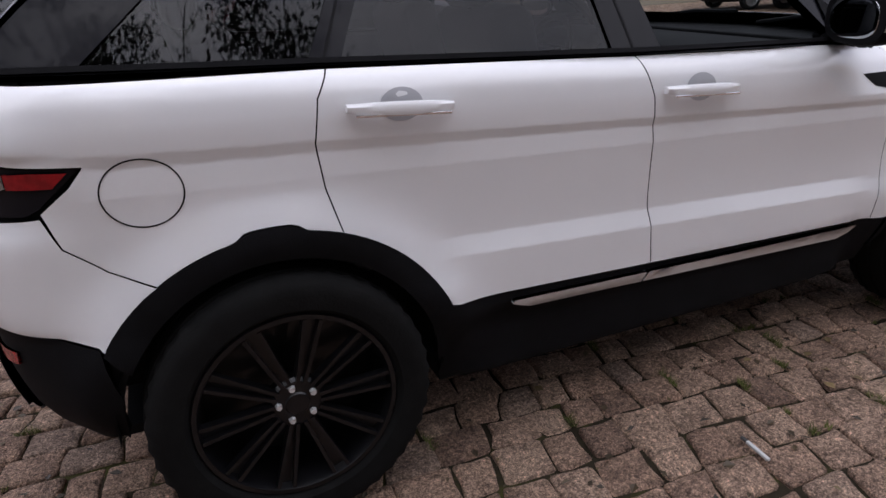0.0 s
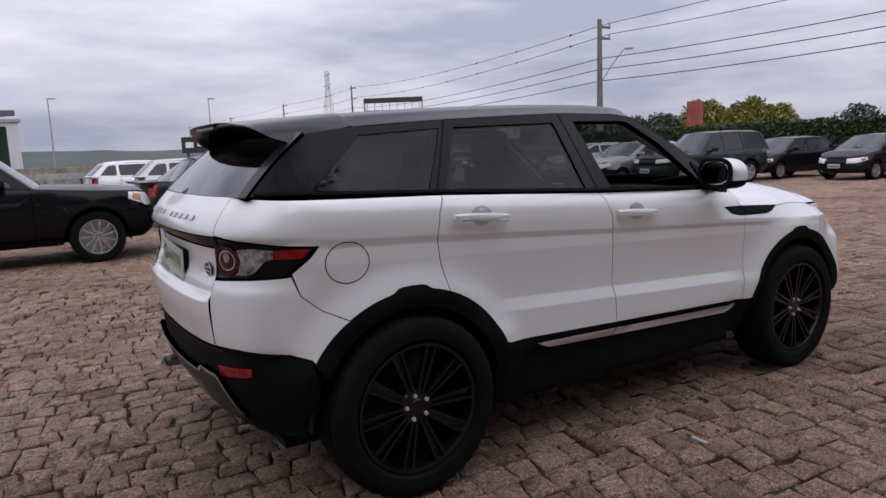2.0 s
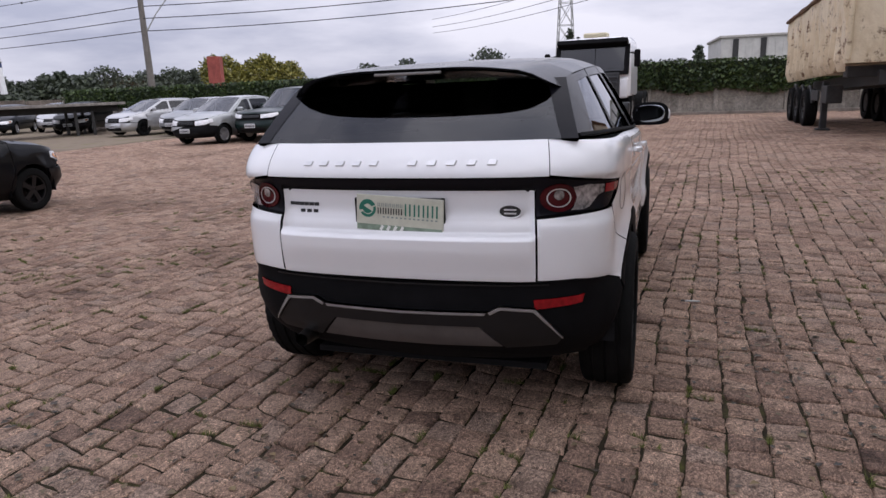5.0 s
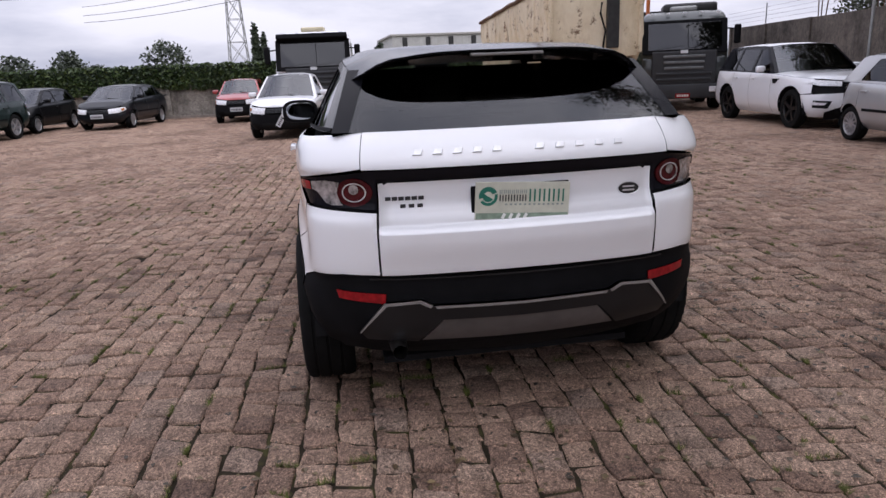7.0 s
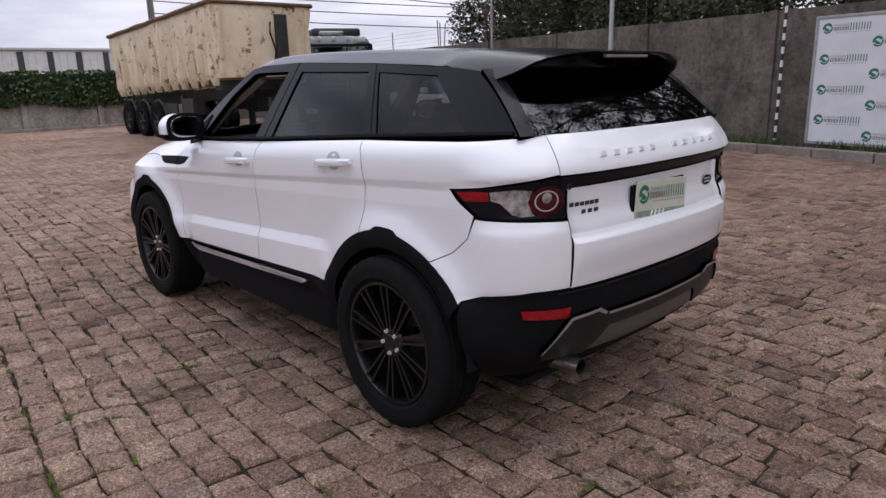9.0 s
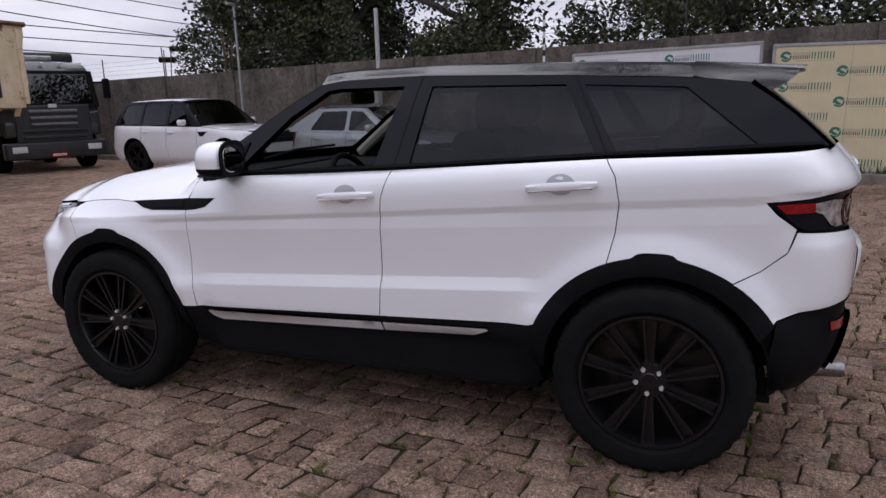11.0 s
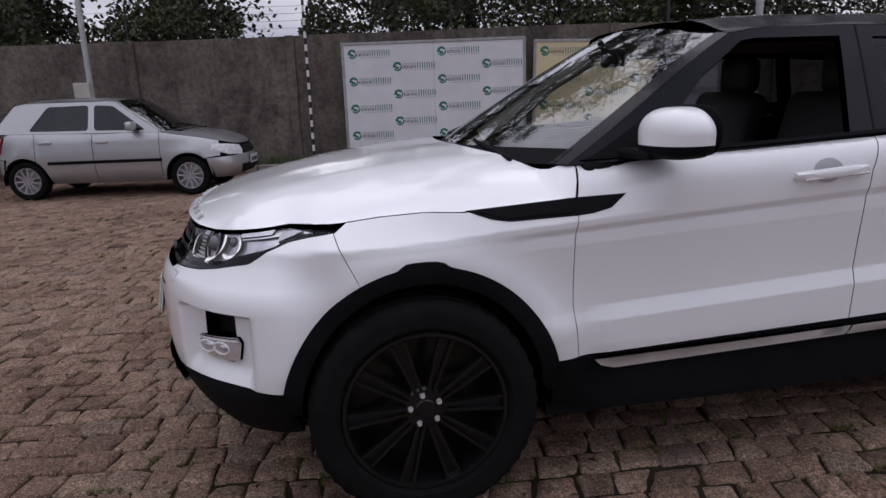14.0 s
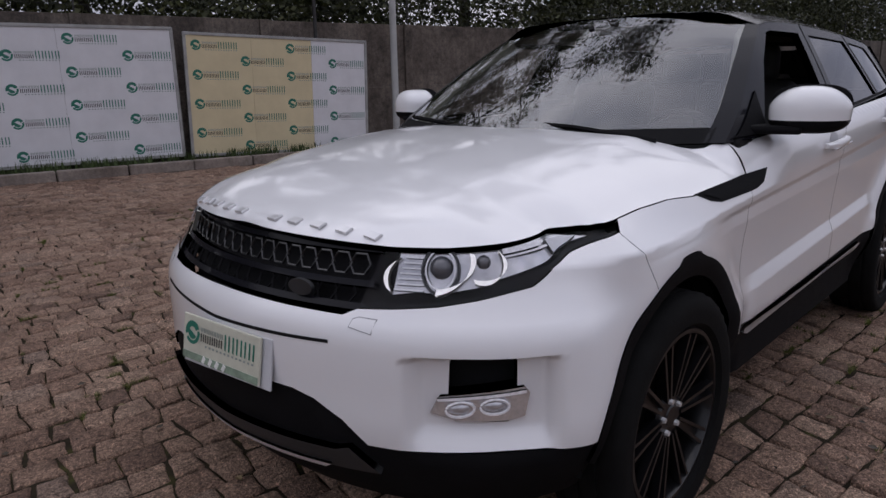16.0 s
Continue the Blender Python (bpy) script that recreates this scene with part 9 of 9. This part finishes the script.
# ---- stone setts ----
paving = tagged(new("paving"), "reddish grey granite setts with mossy joints", "paving", kind="structure")
rs_np = np.random.default_rng(12)
TURN = radians(-4.0)
ct, st_ = math.cos(TURN), math.sin(TURN)
quads = []
v = -12.2
k = 0
while v < 17.5:
    wd = 0.138 + 0.026 * rs_np.random()
    u = -9.0 - rs_np.random() * 0.2
    ln = 0.112 + 0.078 * rs_np.random(320) ** 1.2
    us = u + np.r_[0, np.cumsum(ln)]
    us = us[us < 26.0]
    m_ = len(us) - 1
    wob = lambda q, ph: 0.026 * np.sin(q * 0.9 + ph) + 0.010 * np.sin(q * 2.3 + ph * 1.7)
    gap = 0.0036
    j = lambda s: rs_np.normal(0, s, m_)
    sk = 0.008 + rs_np.normal(0, 0.009, m_ + 1)
    lo, hi = v + wob(us, v * 0.35), v + wd + wob(us, (v + wd) * 0.35)
    c = np.stack([np.c_[us[:-1] - sk[:-1] + gap + j(0.0042), lo[:-1] + gap + j(0.0055)], np.c_[us[1:] - sk[1:] - gap + j(0.0042), lo[1:] + gap + j(0.0055)],
                  np.c_[us[1:] + sk[1:] - gap + j(0.0042), hi[1:] - gap + j(0.0055)], np.c_[us[:-1] + sk[:-1] + gap + j(0.0042), hi[:-1] - gap + j(0.0055)]], 1)
    quads.append(c)
    v += wd
Q = np.concatenate(quads)
X = Q[..., 0] * ct - Q[..., 1] * st_
Y = Q[..., 0] * st_ + Q[..., 1] * ct
mx, my = X.mean(1), Y.mean(1)
keep = (mx < 25.5) & (mx > -8.5) & (my > -9.18 - 0.204 * mx) & (my < 17)
X, Y, mx, my = X[keep], Y[keep], mx[keep], my[keep]
one = (mx > -2.35) & (mx < -0.98) & (my > -2.3) & (my < 2.9)
idx = np.flatnonzero(one)[:298]
one = np.zeros(len(mx), bool)
one[idx] = True


def rounded(x, y, jit):
    """Eight points round each stone: its corners cut a little and its sides bent."""
    c, d = np.stack([x, y], -1), np.roll(np.stack([x, y], -1), -1, axis=1)
    a, b = c + (d - c) * (0.025 + 0.065 * rs_np.random(x.shape))[..., None], c + (d - c) * (0.975 - 0.065 * rs_np.random(x.shape))[..., None]
    mid = (c + d) / 2
    out = np.stack([a, mid * 0 + (a + b) / 2 + rs_np.normal(0, jit, mid.shape), b], 2).reshape(len(x), 12, 2)
    return out[..., 0], out[..., 1]


def sett_verts(x, y, z0, tx, ty):
    cx, cy = x.mean(1)[:, None], y.mean(1)[:, None]
    zz = z0[:, None] + (x - cx) * tx[:, None] + (y - cy) * ty[:, None]
    d = np.sqrt((x - cx) ** 2 + (y - cy) ** 2)
    s = 1 - 0.007 / d
    s2 = 1 - 0.020 / d
    low = np.stack([x, y, np.full_like(x, -0.030)], -1)
    edge = np.stack([x, y, zz - 0.010], -1)
    mid = np.stack([cx + (x - cx) * s, cy + (y - cy) * s, zz - 0.0040 + rs_np.normal(0, 0.0012, x.shape)], -1)
    top = np.stack([cx + (x - cx) * s2, cy + (y - cy) * s2, zz + rs_np.normal(0, 0.0006, x.shape)], -1)
    return np.concatenate([low, edge, mid, top], 1)


def sett_faces(k):
    return [(r * k + i, r * k + (i + 1) % k, r * k + k + (i + 1) % k, r * k + k + i) for r in range(3) for i in range(k)], tuple(range(3 * k, 4 * k))


N_ = len(mx)
z0 = rs_np.normal(0, 0.0038, N_)
tx, ty = rs_np.normal(0, 0.017, N_), rs_np.normal(0, 0.019, N_)
near_ = (mx > -4.2) & (mx < 6.5) & (my > -4.5) & (my < 4.5)


def sett_field(pick, fine):
    x, y = X[pick], Y[pick]
    if fine:
        x, y = rounded(x, y, 0.0046)
    k = x.shape[1]
    v3 = sett_verts(x, y, z0[pick], tx[pick], ty[pick])
    cnt = len(v3)
    sides, cap = sett_faces(k)
    base = np.arange(cnt)[:, None, None] * 4 * k
    quads_ = (base + np.array(sides)[None]).reshape(-1, 4)
    caps = (base[:, 0] + np.array(cap)[None]).reshape(-1, k)
    me = bpy.data.meshes.new("setts")
    me.vertices.add(cnt * 4 * k)
    me.vertices.foreach_set("co", v3.ravel())
    idx_ = np.r_[quads_.ravel(), caps.ravel()].astype(np.int32)
    me.loops.add(len(idx_))
    me.loops.foreach_set("vertex_index", idx_)
    me.polygons.add(len(quads_) + len(caps))
    me.polygons.foreach_set("loop_start", np.r_[np.arange(len(quads_)) * 4, quads_.size + np.arange(len(caps)) * k].astype(np.int32))
    me.update(calc_edges=True)
    me.materials.append(SETT)
    tagged(put("setts", me, paving), kind="stuff")


sett_field(near_ & ~one, True)
sett_field(~near_ & ~one, False)
for i in np.flatnonzero(one):
    x, y = rounded(X[i:i + 1], Y[i:i + 1], 0.0046)
    q = sett_verts(x, y, z0[i:i + 1], tx[i:i + 1], ty[i:i + 1])[0] - np.array((mx[i], my[i], 0))
    sides, cap = sett_faces(12)
    me = data_of("sett", q, sides + [cap], SETT_ONE)
    put("sett", me, paving, "", pose(mx[i], my[i], 0))

# moss in the joints, litter
rng = random.Random(31)
spots = []
for _ in range(13000):
    i = rng.randrange(N_)
    if not (-5 < mx[i] < 9 and -6 < my[i] < 6):
        continue
    if noise.noise((mx[i] * 0.7, my[i] * 0.7, 4.0)) < 0.03 and rng.random() < 0.78:
        continue
    c = rng.randrange(4)
    for f in np.linspace(0.0, 0.25 + 0.5 * rng.random(), rng.randrange(2, 6)):
        spots.append((X[i, c] + (X[i, (c + 1) % 4] - X[i, c]) * f, Y[i, c] + (Y[i, (c + 1) % 4] - Y[i, c]) * f, -0.005))
blades("moss", spots, plain("moss_green", (0.105, 0.115, 0.022), 0.9, vary=0.5, scale=20), "tufts of yellow green moss in the joints", rng, 0.019, 18, 1.6, "moss")
sc = thing("stick", "slim pale grey stick lying on the setts", "litter", pose(1.29, -1.245, 0.006, 2, 2, 83))
part("shaft", box_bm((0.095, 0.013, 0.010), (-0.010, 0, 0.005), 0.003), plain("pale_stick", (0.55, 0.55, 0.54), 0.6), sc)
part("tip", box_bm((0.025, 0.012, 0.009), (0.051, 0, 0.005), 0.003), plain("dark_tip", (0.05, 0.05, 0.05), 0.6), sc, "dark tip")

# fallen leaves and crumbs of earth
gen = np.random.default_rng(44)
k = 2600
hub = np.array([(-1.3, -0.9), (-1.0, 0.4), (0.6, -1.5), (-0.2, -2.0), (1.6, 1.7), (3.3, 1.3), (-1.6, 1.4), (2.2, -1.6)])
pos = np.vstack([hub[gen.integers(0, len(hub), k // 2)] + gen.normal(0, 0.38, (k // 2, 2)), gen.uniform((-4, -4), (6, 4.5), (k // 2, 2))])
ang, size = gen.uniform(0, 6.283, k), gen.uniform(0.006, 0.024, k)
ca, sa = np.cos(ang) * size, np.sin(ang) * size
wide = gen.uniform(0.35, 0.8, k)
z = gen.uniform(0.006, 0.011, k)
vs = np.stack([np.c_[pos[:, 0] - ca, pos[:, 1] - sa, z], np.c_[pos[:, 0] + sa * wide, pos[:, 1] - ca * wide, z + 0.4 * size * gen.random(k)],
               np.c_[pos[:, 0] + ca, pos[:, 1] + sa, z], np.c_[pos[:, 0] - sa * wide, pos[:, 1] + ca * wide, z + 0.4 * size * gen.random(k)]], 1).reshape(-1, 3)
litter = put("leaf_litter", data_of("leaf_litter", vs, (np.arange(k)[:, None] * 4 + np.arange(4)).tolist(), leaf_mat("dead_leaves", (0.020, 0.014, 0.009), (0.055, 0.036, 0.020), (0.17, 0.12, 0.06))))
tagged(litter, "small brown fallen leaves and crumbs of earth on the setts", "leaves", kind="stuff")
